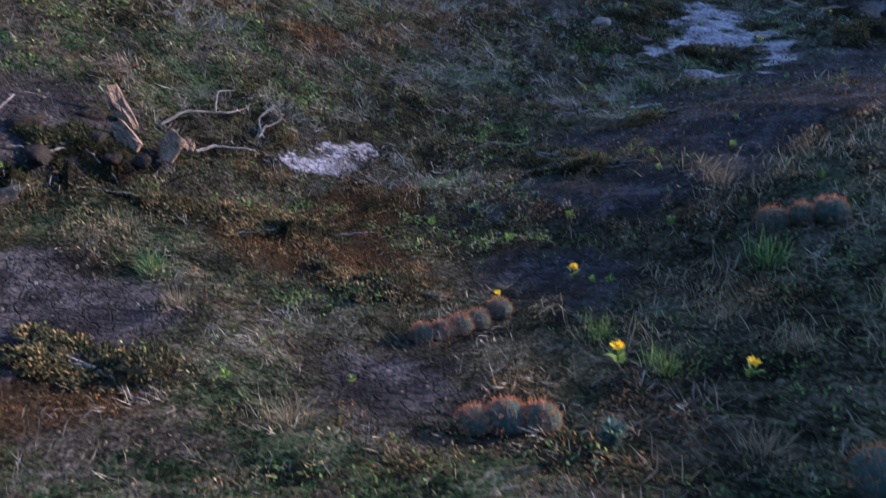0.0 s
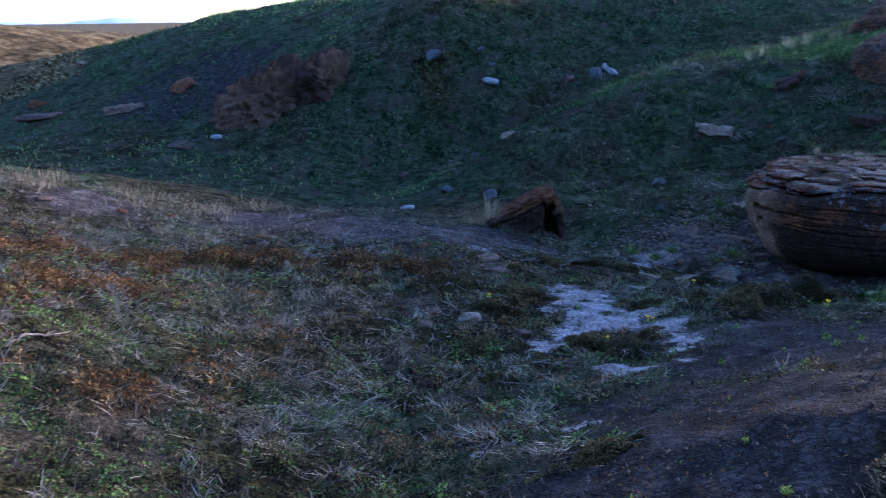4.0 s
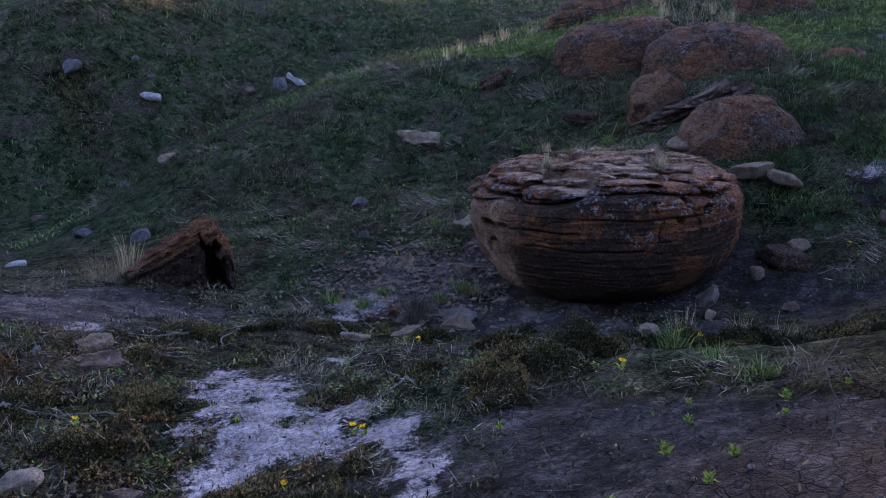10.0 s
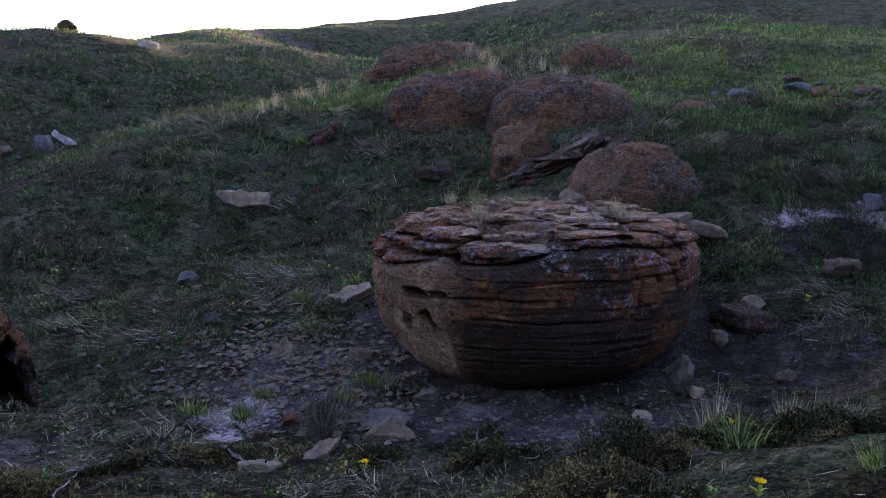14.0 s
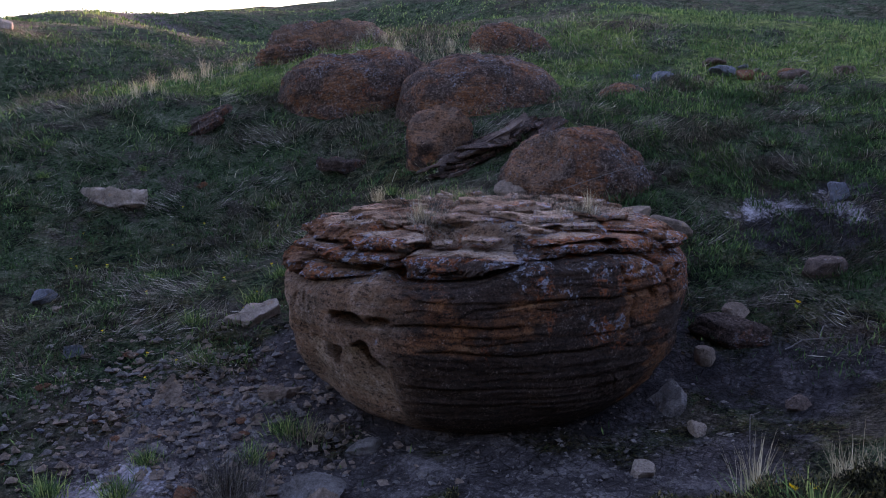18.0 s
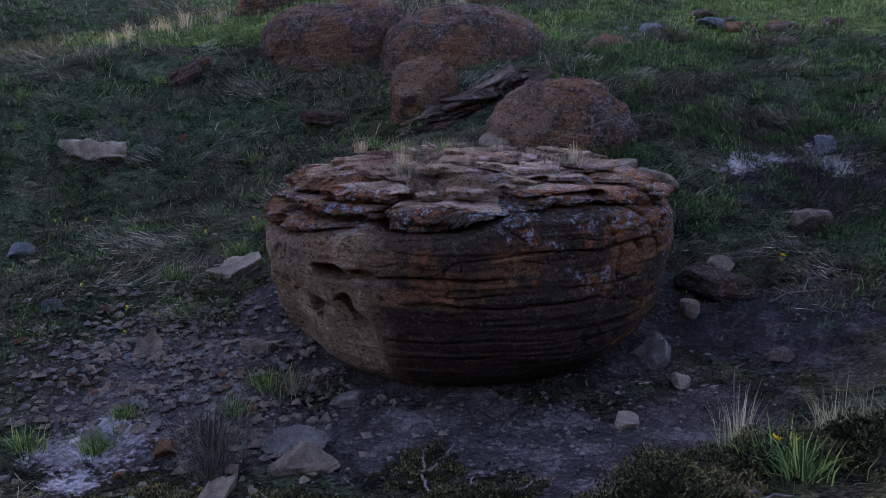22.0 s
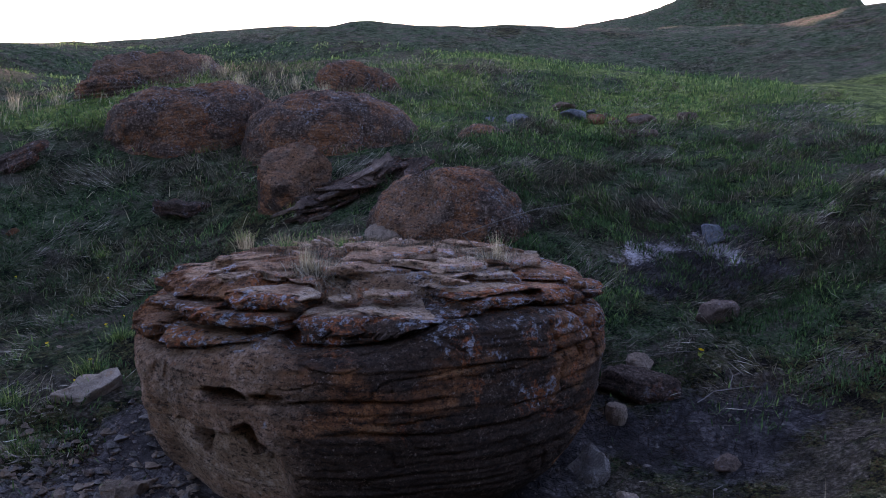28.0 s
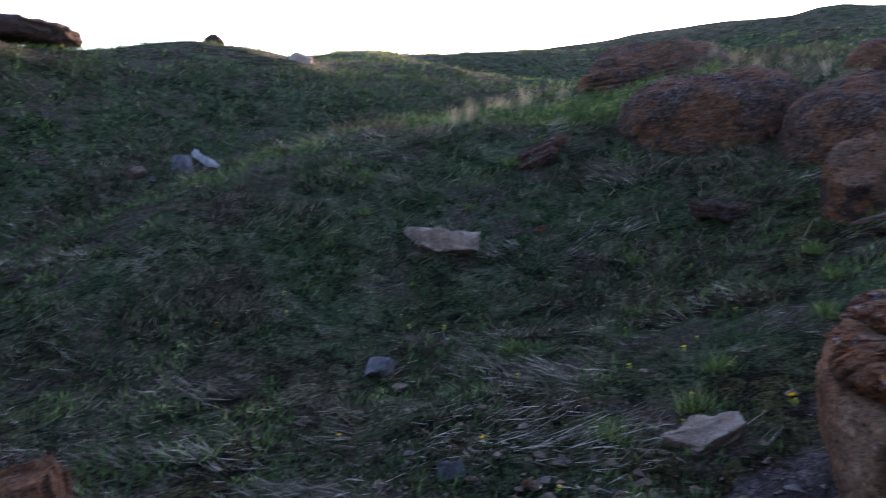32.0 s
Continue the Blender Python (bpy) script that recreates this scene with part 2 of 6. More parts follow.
def redrock_material(name, lichen=1.0, grey=0.0, scale=1.0, darkening=0.0):
    """Iron-red concretion: banded sandstone, pitted, with dark stains and orange and blue-grey lichen."""
    m = Nodes(name, 0.9, 0.1)
    bands = m.noise(3.0 * scale, 7, 0.72, m.scaled(0.7, 0.7, 8), 0.7)
    fine, grit = m.noise(42, 7, 0.75), m.noise(120, 5, 0.75)
    mid = m.noise(7 * scale, 7, 0.7)
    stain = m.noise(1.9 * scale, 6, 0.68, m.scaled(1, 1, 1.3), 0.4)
    base = m.colours(bands, (0.34, (0.03, 0.014, 0.009)), (0.46, (0.12, 0.047, 0.022)), (0.57, (0.22, 0.088, 0.038)), (0.7, (0.36, 0.19, 0.1)))
    base = m.mix(m.ramp(mid, 0.46, 0.6, 0.0, 0.85), base, m.colours(fine, (0.34, (0.04, 0.016, 0.009)), (0.5, (0.2, 0.072, 0.027)), (0.66, (0.4, 0.165, 0.066))))
    pale = m.attr("pale")
    # Dark stain colour spreads where the attribute or the argument is higher.
    base = m.mix(m.math("MULTIPLY", m.ramp(m.math("ADD", stain, m.attr("darkening")), 0.5 - darkening, 0.6 - darkening, 0.0, 0.92), m.math("SUBTRACT", 1.0, pale)), base, m.colours(fine, (0.3, (0.008, 0.006, 0.005)), (0.55, (0.04, 0.026, 0.02)), (0.72, (0.13, 0.095, 0.078))))
    base = m.mix(pale, base, m.colours(m.math("ADD", m.math("MULTIPLY", mid, 0.5), m.math("MULTIPLY", fine, 0.5)), (0.36, (0.12, 0.07, 0.042)), (0.5, (0.36, 0.23, 0.15)), (0.66, (0.72, 0.58, 0.49))))
    orange = m.math("MULTIPLY", m.ramp(m.math("ADD", m.noise(4.5, 6, 0.75), m.math("MULTIPLY", m.attr("crust"), 0.9)), 0.54, 0.62), m.ramp(m.noise(38, 5, 0.75), 0.44, 0.54))
    base = m.mix(m.math("MULTIPLY", orange, 0.65 * lichen), base, (0.42, 0.105, 0.026))
    flecks = m.noise(34, 6, 0.74)
    crust = m.math("MULTIPLY", m.ramp(flecks, 0.525, 0.555), m.ramp(m.math("ADD", m.noise(3.4, 5, 0.7), m.attr("crust")), 0.54, 0.6))
    base = m.mix(m.math("MULTIPLY", crust, 0.85 * lichen), base, m.colours(grit, (0.36, (0.14, 0.145, 0.17)), (0.62, (0.42, 0.43, 0.48))))
    dots = m.math("MULTIPLY", m.ramp(m.math("ADD", m.cells(46).outputs["Distance"], m.math("MULTIPLY", m.noise(60, 4, 0.7), 0.5)), 0.36, 0.46, 1.0, 0.0), m.ramp(m.noise(4, 5, 0.7), 0.55, 0.62))
    base = m.mix(m.math("MULTIPLY", dots, 0.55 * lichen), base, (0.34, 0.26, 0.21))
    if grey:
        speckle = m.ramp(m.noise(24, 6, 0.78), 0.45, 0.57)
        base = m.mix(m.math("MULTIPLY", speckle, grey), base, m.colours(m.noise(55, 5, 0.75), (0.36, (0.02, 0.012, 0.009)), (0.5, (0.115, 0.072, 0.054)), (0.66, (0.38, 0.28, 0.23))))
    specks = m.math("MULTIPLY", m.ramp(m.noise(80, 4, 0.8), 0.56, 0.64), m.ramp(m.noise(9, 4, 0.7), 0.42, 0.6))
    base = m.mix(m.math("MULTIPLY", specks, 0.6 * lichen), base, (0.42, 0.32, 0.26))
    pits = m.ramp(grit, 0.34, 0.5, 0.12, 1.0)
    base = m.mix(pits, (0.012, 0.008, 0.006), base)
    base = m.mix(m.ramp(m.noise(26, 6, 0.8, m.scaled(1, 1, 2.5)), 0.38, 0.48, 0.9, 0.0), base, (0.012, 0.008, 0.007))
    thin = m.noise(5, 6, 0.7, m.scaled(1.0, 1.0, 14))
    normal = m.bump(m.math("ADD", m.math("ADD", fine, m.math("MULTIPLY", grit, 0.4)), m.math("MULTIPLY", crust, 0.3)), 0.035, 1.0, m.bump(thin, 0.008, 0.8, m.bump(mid, 0.06, 0.8)))
    return m.done(base, normal)


def stone_material(name, dark, light, spot=(0.3, 0.28, 0.26), scale=12.0):
    m = Nodes(name, 0.95, 0.08)
    mid, fine = m.noise(scale, 6, 0.7), m.noise(scale * 9, 5, 0.7)
    base = m.colours(m.math("ADD", m.math("MULTIPLY", mid, 0.6), m.math("MULTIPLY", fine, 0.4)), (0.36, dark), (0.62, light))
    base = m.mix(m.math("MULTIPLY", m.ramp(m.noise(scale * 1.8, 5, 0.7), 0.58, 0.68), 0.6), base, spot)
    return m.done(base, m.bump(fine, 0.012, 1.0, m.bump(mid, 0.035, 1.0)))


def leaf_material(name, *stops, rough=0.75, through=0.25):
    """Plant matter: the colour follows each blade's own tint, with light passing through thin leaves."""
    m = Nodes(name, rough, 0.08)
    colour = m.colours(m.attr("tint"), *stops)
    m.put(m.bsdf.inputs["Base Color"], colour)
    out = m.tree.nodes["Material Output"]
    glow, both = m.node("ShaderNodeBsdfTranslucent"), m.node("ShaderNodeMixShader")
    m.join(colour, glow.inputs["Color"])
    both.inputs[0].default_value = through
    m.join(m.bsdf.outputs[0], both.inputs[1])
    m.join(glow.outputs[0], both.inputs[2])
    m.join(both.outputs[0], out.inputs["Surface"])
    return m.mat


def wood_material():
    m = Nodes("weathered_wood", 0.9, 0.2)
    grain = m.noise(6, 6, 0.7, m.scaled(1, 14, 14))
    return m.done(m.colours(grain, (0.3, (0.05, 0.042, 0.037)), (0.55, (0.15, 0.13, 0.118)), (0.75, (0.3, 0.27, 0.245))), m.bump(grain, 0.01, 1.0))


GROUND = ground_material()
REDROCK = redrock_material("red_concretion", 1.0, 0.0, 1.0, 0.02)
DOMEROCK = redrock_material("lichened_red_rock", 0.7, 0.75, 1.3, 0.05)
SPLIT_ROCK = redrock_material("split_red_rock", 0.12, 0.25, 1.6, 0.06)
# Two darkened copies of the red rock, with shade put into their colour.
DARKENED = redrock_material("darkened_red_rock", 0.4, 0.3, 0.8, 0.2)
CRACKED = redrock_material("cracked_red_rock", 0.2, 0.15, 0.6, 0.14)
TAN = stone_material("tan_sandstone", (0.07, 0.048, 0.036), (0.25, 0.18, 0.135), (0.3, 0.17, 0.09))
PALE = stone_material("pale_sandstone", (0.11, 0.08, 0.06), (0.36, 0.275, 0.215), (0.27, 0.13, 0.06))
BLUE = stone_material("blue_grey_fieldstone", (0.035, 0.037, 0.043), (0.13, 0.135, 0.15), (0.15, 0.1, 0.085))
DARK = stone_material("dark_brown_rock", (0.025, 0.018, 0.015), (0.15, 0.1, 0.078), (0.2, 0.19, 0.2))
RUSTY = stone_material("rusty_red_stone", (0.04, 0.017, 0.01), (0.2, 0.085, 0.045), (0.17, 0.16, 0.165))
GREY = stone_material("grey_brown_stone", (0.035, 0.03, 0.027), (0.2, 0.172, 0.155), (0.1, 0.06, 0.045))
WHITE = stone_material("whitish_stone", (0.14, 0.14, 0.145), (0.38, 0.38, 0.4), (0.2, 0.15, 0.12))
SPLINTER = stone_material("bleached_wood", (0.07, 0.045, 0.03), (0.28, 0.19, 0.125), (0.27, 0.13, 0.06), 10)
CLOD = stone_material("dark_earth", (0.01, 0.008, 0.006), (0.045, 0.036, 0.028), (0.03, 0.024, 0.02), 16)
# dark colour for the shade between juniper leaves
GAP_SHADE = stone_material("foliage_gap_shade", (0.006, 0.006, 0.004), (0.035, 0.032, 0.016), (0.05, 0.035, 0.018), 34)
GREEN_GRASS = leaf_material("green_grass", (0.0, (0.008, 0.016, 0.007)), (0.45, (0.04, 0.092, 0.03)), (0.75, (0.15, 0.225, 0.062)), (1.0, (0.34, 0.36, 0.11)))
DRY_GRASS = leaf_material("dry_grass", (0.0, (0.09, 0.07, 0.045)), (0.5, (0.28, 0.22, 0.13)), (1.0, (0.55, 0.45, 0.29)))
LITTER = leaf_material("dead_grass_litter", (0.0, (0.012, 0.01, 0.008)), (0.5, (0.085, 0.07, 0.053)), (0.8, (0.25, 0.215, 0.165)), (1.0, (0.44, 0.385, 0.3)), through=0.1)
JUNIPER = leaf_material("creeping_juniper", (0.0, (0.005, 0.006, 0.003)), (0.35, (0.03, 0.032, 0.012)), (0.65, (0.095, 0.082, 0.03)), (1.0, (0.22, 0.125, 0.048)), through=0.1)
BANK_LEAF = leaf_material("bank_shrub_leaves", (0.0, (0.004, 0.004, 0.003)), (0.3, (0.034, 0.03, 0.013)), (0.55, (0.13, 0.104, 0.046)), (0.8, (0.25, 0.185, 0.092)), (1.0, (0.46, 0.37, 0.235)), through=0.12)
RUST_LEAF = leaf_material("rusty_shrub", (0.0, (0.012, 0.008, 0.005)), (0.4, (0.1, 0.046, 0.014)), (0.75, (0.25, 0.12, 0.036)), (1.0, (0.38, 0.24, 0.08)), through=0.15)
BANK_GREEN = leaf_material("bank_green_leaves", (0.0, (0.012, 0.026, 0.008)), (0.5, (0.065, 0.13, 0.026)), (1.0, (0.24, 0.33, 0.075)), through=0.25)
WEED_LEAF = leaf_material("weed_leaves", (0.0, (0.05, 0.11, 0.02)), (0.6, (0.15, 0.25, 0.045)), (1.0, (0.32, 0.36, 0.08)))
SAGE_LEAF = leaf_material("sage_leaves", (0.0, (0.035, 0.06, 0.04)), (1.0, (0.13, 0.18, 0.135)))
PETAL = leaf_material("yellow_petals", (0.0, (0.75, 0.45, 0.01)), (1.0, (0.9, 0.62, 0.02)), through=0.3)
SPINE = leaf_material("cactus_spines", (0.0, (0.24, 0.07, 0.025)), (0.6, (0.5, 0.2, 0.08)), (1.0, (0.55, 0.45, 0.36)), through=0.2)
CACTUS = stone_material("cactus_flesh", (0.03, 0.055, 0.042), (0.09, 0.15, 0.115), (0.14, 0.16, 0.12), 30)
WOOD = wood_material()
# pale blue stands in for the haze of distance
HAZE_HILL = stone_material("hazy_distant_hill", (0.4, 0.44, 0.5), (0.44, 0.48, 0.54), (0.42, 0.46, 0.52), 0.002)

# ---- numeric helpers ----
rng = np.random.default_rng(7)


def smooth(a, b, v):
    u = np.clip((v - a) / (b - a), 0, 1)
    return u * u * (3 - 2 * u)


def hashed(i, j, k, seed):
    n = (i * 374761393 + j * 668265263 + k * 2147483647 + seed * 974634777) & 0xFFFFFFFF
    n = ((n ^ (n >> 13)) * 1274126177) & 0xFFFFFFFF
    n = ((n ^ (n >> 16)) * 1103515245) & 0xFFFFFFFF
    return ((n ^ (n >> 15)) & 0xFFFFFF) / 0xFFFFFF


def value_noise(x, y, z=0.0, seed=0):
    """Smooth noise from 0 to 1."""
    x, y, z = np.broadcast_arrays(np.asarray(x, float), np.asarray(y, float), np.asarray(z, float))
    i, j, k = (np.floor(v).astype(np.int64) for v in (x, y, z))
    u, v, w = x - i, y - j, z - k
    u, v, w = (q * q * (3 - 2 * q) for q in (u, v, w))
    out = 0
    for a in (0, 1):
        for b in (0, 1):
            for c in (0, 1):
                out = out + hashed(i + a, j + b, k + c, seed) * (u if a else 1 - u) * (v if b else 1 - v) * (w if c else 1 - w)
    return out


def fbm(x, y, z=0.0, octaves=4, seed=0):
    """Layered noise, about -1 to 1."""
    total, size, norm = 0, 1.0, 0
    for o in range(octaves):
        total = total + size * (value_noise(np.asarray(x) * 2**o + 17 * o, np.asarray(y) * 2**o - 9 * o, np.asarray(z) * 2**o + 5 * o, seed + o) * 2 - 1)
        norm += size
        size *= 0.5
    return total / norm * 1.6


# ---- the lie of the land: hills, shoulders, banks, ridges and humps, each (x, y, height) ----
HILLS = [
    (-45, 60, 3.38), (-25, 80, 1.11), (-12, 60, 5.16), (5, 60, -5.96), (25, 55, 7.14), (-30, 25, 1.72),
    (-15, 40, -0.92), (0, 38, 3.75), (14, 36, -9.36), (30, 36, 1.80), (45, 28, 2.78), (-15, 12, 0.85),
    (18, 20, 15.21), (32, 16, -13.54), (46, 8, 9.78), (60, 15, -0.44), (66, 40, 8.48), (80, 20, 7.31),
    (95, 5, 12.24), (50, 50, 2.43), (-20, -10, 4.28), (0, -15, 2.19), (20, -8, 3.53), (40, -5, 4.22),
    (8, 8, -5.90), (0, 100, -10.06), (-20, 115, 3.12),
]
SHOULDERS = [
    (57, 30, -0.05), (66, 36, -0.32), (48, 40, 0.05), (70, 24, 0.17), (80, 10, 0.08), (90, 0, 7.45),
    (40, 42, 0.65), (34, 21, 3.67), (41, 14, 1.77), (50, 5, -2.39), (21, 32, 2.32), (28, 28, 1.82),
    (-20, 45, -1.48), (-13, 29, -2.92), (-28, 55, -0.49), (-12, 90, 0.04), (8, 42, 3.16), (36, 32, -0.25),
    # the last four are unseen hills, added to block low western sky light
    (0, 31, 1.56), (25, 20, 0.62), (-14, 55, -4.84), (-20, -10, 9.0), (-25, 0, 9.0), (-13, -19, 9.0), (-27, 10, 6.0),
]
BANKS = [
    (-6, 16, -0.87), (0, 22, -0.88), (6, 26, 0.08), (12, 26, -0.54), (17, 24, 0.15), (12, 18, -3.34),
    (8, 20, 3.41), (12, 12, -0.04), (18, 12, 0.65), (14, 6, -0.03), (9, 4, 0.13), (-6, 6, 0.20),
    (-3, 12, 0.90), (2, 14, -0.59), (7, 14.5, 0.68), (3, 18, -2.22), (8.5, 10, -0.84), (4, 1, 0.66),
    (-2, 0, -0.19), (2, 8, -0.42), (24, 24, -3.78), (-6, 26, -0.87),
]
RIDGES = [
    (7.4, 16.8, 2.80), (9.4, 15.3, -1.26), (11.2, 14.8, 1.17), (10.3, 18.2, -0.55), (12.6, 17.3, 0.43), (8.3, 19, -2.16),
    (5.6, 17.5, -3.82), (13.5, 13.5, 0.36), (5.5, 20.5, 0.85), (2.5, 20.5, 0.39), (7.5, 23.3, -1.09), (12, 25.4, -0.02),
]
HUMPS = [
    (-2, 5, 0.48), (-0.5, 3.5, -0.53), (0.6, 5.4, -0.31), (2.6, 4.3, 0.45), (3.6, 5.6, -0.60), (2, 7.2, -0.32),
    (4, 7, 0.63), (3.6, 9, -0.28), (5.3, 8, -0.68), (6.5, 6.8, -0.60), (2, 9.5, 0.25), (4, 10.8, -0.36),
    (5.5, 10.5, 0.37), (7, 8.3, 0.54), (8.5, 8, -0.34), (5.5, 13, -0.28), (3, 14.3, -0.39), (4.7, 15.5, 1.15),
    (-0.5, 11, -0.30), (0.5, 8, 0.05), (-2, 8.5, -0.24), (7.2, 10.5, -0.31), (0, 1, 0.06), (5.2, 5.5, 0.24),
    (7.3, 12.5, -0.51), (9.3, 9.2, 0.48),
]
# Unseen rises added beside the start of the path to keep sun off the flowers.
SHADE_KNOLLS = [(3.7, 2.2, 0.4), (3.4, 1.1, 0.36), (3.2, 0.0, 0.3)]


def land(x, y):
    """Height of the smooth ground."""
    x, y = np.asarray(x, float), np.asarray(y, float)
    z = np.zeros(np.broadcast(x, y).shape)
    for forms, wide in ((HILLS, 14.0), (SHOULDERS, 7.0), (BANKS, 4.0), (RIDGES, 2.2), (HUMPS, 1.5), (SHADE_KNOLLS, 0.8)):
        for cx, cy, tall in forms:
            z = z + tall * np.exp(-((x - cx) ** 2 + (y - cy) ** 2) / (2 * wide * wide))
    away = np.hypot(x - 5, y - 20)
    return z - 12 * smooth(95, 330, away)


def spots(x, y, places, seed, ragged=0.5, size=0.35):
    """How far inside the nearest of some round patches (x, y, radius) a place lies, with ragged edges: 0.5 at the edge."""
    best = np.full(np.shape(x), -9.0)
    for cx, cy, r in places:
        best = np.maximum(best, (r - np.hypot(x - cx, y - cy)) / min(r, 0.8))
    return np.clip(0.5 + 0.5 * (best + ragged * fbm(x / size, y / size, 0, 3, seed)), 0, 1)


SALT = [(2.62, 8.22, 0.2), (2.6, 7.95, 0.29), (2.5, 7.62, 0.31), (2.4, 7.28, 0.28), (2.15, 7.05, 0.2), (1.9, 6.85, 0.15), (1.72, 6.72, 0.1), (2.66, 7.22, 0.27), (2.86, 6.92, 0.22), (2.95, 7.3, 0.12), (2.75, 6.5, 0.13), (2.62, 6.22, 0.1), (2.42, 5.95, 0.08), (2.2, 5.98, 0.09), (1.75, 6.42, 0.08),
        (2.05, 6.08, 0.12), (4.2, 9.5, 0.2), (4.0, 9.35, 0.1), (2.1, 9.25, 0.1), (-0.92, 3.78, 0.09), (-0.78, 3.9, 0.12), (-0.62, 4.02, 0.13), (-0.48, 4.2, 0.08), (-0.6, 3.84, 0.05), (1.4, 5.1, 0.1), (0.8, 5.05, 0.08), (3.3, 8.2, 0.1), (8.3, 7.78, 0.09), (8.42, 7.7, 0.1), (8.55, 7.62, 0.11), (8.7, 7.52, 0.1), (8.85, 7.42, 0.08), (9.1, 7.3, 0.08), (8.8, 7.15, 0.1), (8.65, 7.0, 0.08)]
MUD = [(2.9, 5.2, 0.95), (2.3, 4.5, 0.8), (3.4, 5.8, 0.5), (1.35, 4.2, 0.6), (0.8, 3.3, 0.5), (0.45, 2.75, 0.36), (-0.1, 1.75, 0.3), (-1.4, 2.15, 0.4), (1.75, 4.7, 0.6), (-1.85, 3.35, 0.3), (-1.6, 3.45, 0.22), (-2.15, 3.1, 0.3), (-1.95, 3.75, 0.3), (-1.35, 3.5, 0.12),
       (5.15, 7.95, 0.6), (5.5, 7.25, 0.42), (4.75, 9.5, 0.55), (4.9, 8.5, 0.5), (6.7, 6.95, 0.45), (6.2, 8.6, 1.25), (1.2, 10.3, 0.8), (0.0, 11.0, 0.7), (-1.6, 10.9, 0.6),
       (2.3, 9.8, 0.7), (-1.0, 24.0, 2.2), (8.7, 7.2, 0.6), (20.0, 30.0, 3.0)]
# Dark soil; patches at the hollow and right of the great boulder also paint shade.
LOAM_AND_SHADE = [(-1.4, 2.15, 0.7), (-0.1, 1.75, 0.6), (-1.8, 3.4, 0.9), (-2.2, 3.2, 0.7), (2.9, 5.2, 1.15), (2.3, 4.5, 1.0), (3.4, 5.8, 0.7), (1.35, 4.2, 0.8), (0.8, 3.3, 0.7), (0.45, 2.75, 0.5), (1.75, 4.7, 0.8), (3.9, 5.2, 0.8), (4.4, 6.0, 0.6), (4.75, 15.0, 0.8), (5.0, 14.3, 0.6), (4.4, 13.9, 0.6), (6.7, 6.95, 0.9), (7.6, 7.1, 0.9), (8.7, 7.2, 0.9), (6.6, 7.8, 0.8), (-1.0, 24.0, 3.0)]
RUST = [(-2.5, 6.3, 0.55), (-3.4, 8.2, 0.6), (-2.6, 8.4, 0.55), (-1.8, 8.6, 0.55), (-0.9, 8.75, 0.5), (0.0, 8.75, 0.42), (0.8, 8.65, 0.36), (1.35, 8.5, 0.25), (-1.4, 7.3, 0.5),
        (-0.75, 3.0, 0.3), (-0.35, 3.45, 0.25), (-0.2, 2.75, 0.25), (-1.7, 6.6, 0.4), (-0.9, 5.4, 0.28), (-1.1, 1.7, 0.3)]


def green_part(x, y):
    """How green the grass is: lush on the far slopes, dry on the near bank and the prairie."""
    hill = smooth(-1.5, 2.5, (x - 4.4) * 0.75 + (y - 10.6) * 0.75)
    hill = hill * (0.75 + 0.5 * fbm(x / 2.2, y / 2.2, 0, 3, 21))
    low = 0.42 + 0.3 * fbm(x / 0.7, y / 0.7, 0, 3, 23)
    return np.clip(np.maximum(hill, low), 0, 1)


def lush_lit_part(x, y):
    """Fresh spring grass along the spur's edge and on the upper shoulder, its colour brightened for sunlight."""
    edge = np.zeros(np.shape(x))
    for (ax, ay), (bx, by) in (((8.4, 18.2), (9.2, 16.0)), ((9.2, 16.0), (10.2, 14.2)), ((10.2, 14.2), (11.4, 13.4))):
        u = np.clip(((x - ax) * (bx - ax) + (y - ay) * (by - ay)) / ((bx - ax) ** 2 + (by - ay) ** 2), 0, 1)
        d = np.hypot(x - ax - u * (bx - ax), y - ay - u * (by - ay))
        edge = np.maximum(edge, smooth(0.85, 0.25, d + 0.2 * fbm(x / 0.8, y / 0.8, 0, 3, 27)))
    shoulder = smooth(10.4, 13.2, x + 0.35 * (y - 8) + fbm(x / 1.5, y / 1.5, 0, 3, 28)) * smooth(13.5, 11.0, y) * smooth(27, 20, x) * (0.65 + 0.4 * fbm(x / 1.1, y / 1.1, 0, 3, 29))
    return np.clip(np.maximum(edge, shoulder), 0, 1)


def far_part(x, y):
    """Dry prairie over the coulee and out to the plain."""
    west = smooth(-4.3, -5.2, x) * smooth(29.2, 31.0, y)
    return np.clip(np.maximum(west, smooth(110, 170, np.hypot(x - 5, y - 15))), 0, 1)


def ground_z(x, y):
    """Height of the ground with its hummocks."""
    x, y = np.asarray(x, float), np.asarray(y, float)
    away = np.hypot(x - 3, y - 7)
    rough = 0.045 * fbm(x / 0.9, y / 0.9, 0, 3, 3) + smooth(9, 22, away) * 0.15 * fbm(x / 2.6, y / 2.6, 0, 3, 5) + smooth(35, 150, away) * 0.9 * fbm(x / 22, y / 22, 0, 4, 8)
    fine = 0.02 * fbm(x / 0.17, y / 0.17, 0, 2, 11) * (1 - smooth(7, 14, away))
    along = np.clip(((x + 2.3) * 0.9 + (y - 2.55) * 0.8) / 1.45, 0, 1)
    gash = np.hypot(x + 2.3 - 0.9 * along, y - 2.55 - 0.8 * along) + 0.05 * fbm(x / 0.15, y / 0.15, 0, 2, 13)
    return land(x, y) + rough + fine - 0.2 * np.exp(-((gash / 0.075) ** 2)) + 0.07 * np.exp(-((np.hypot(x + 1.85, y - 3.45) / 0.3) ** 2))


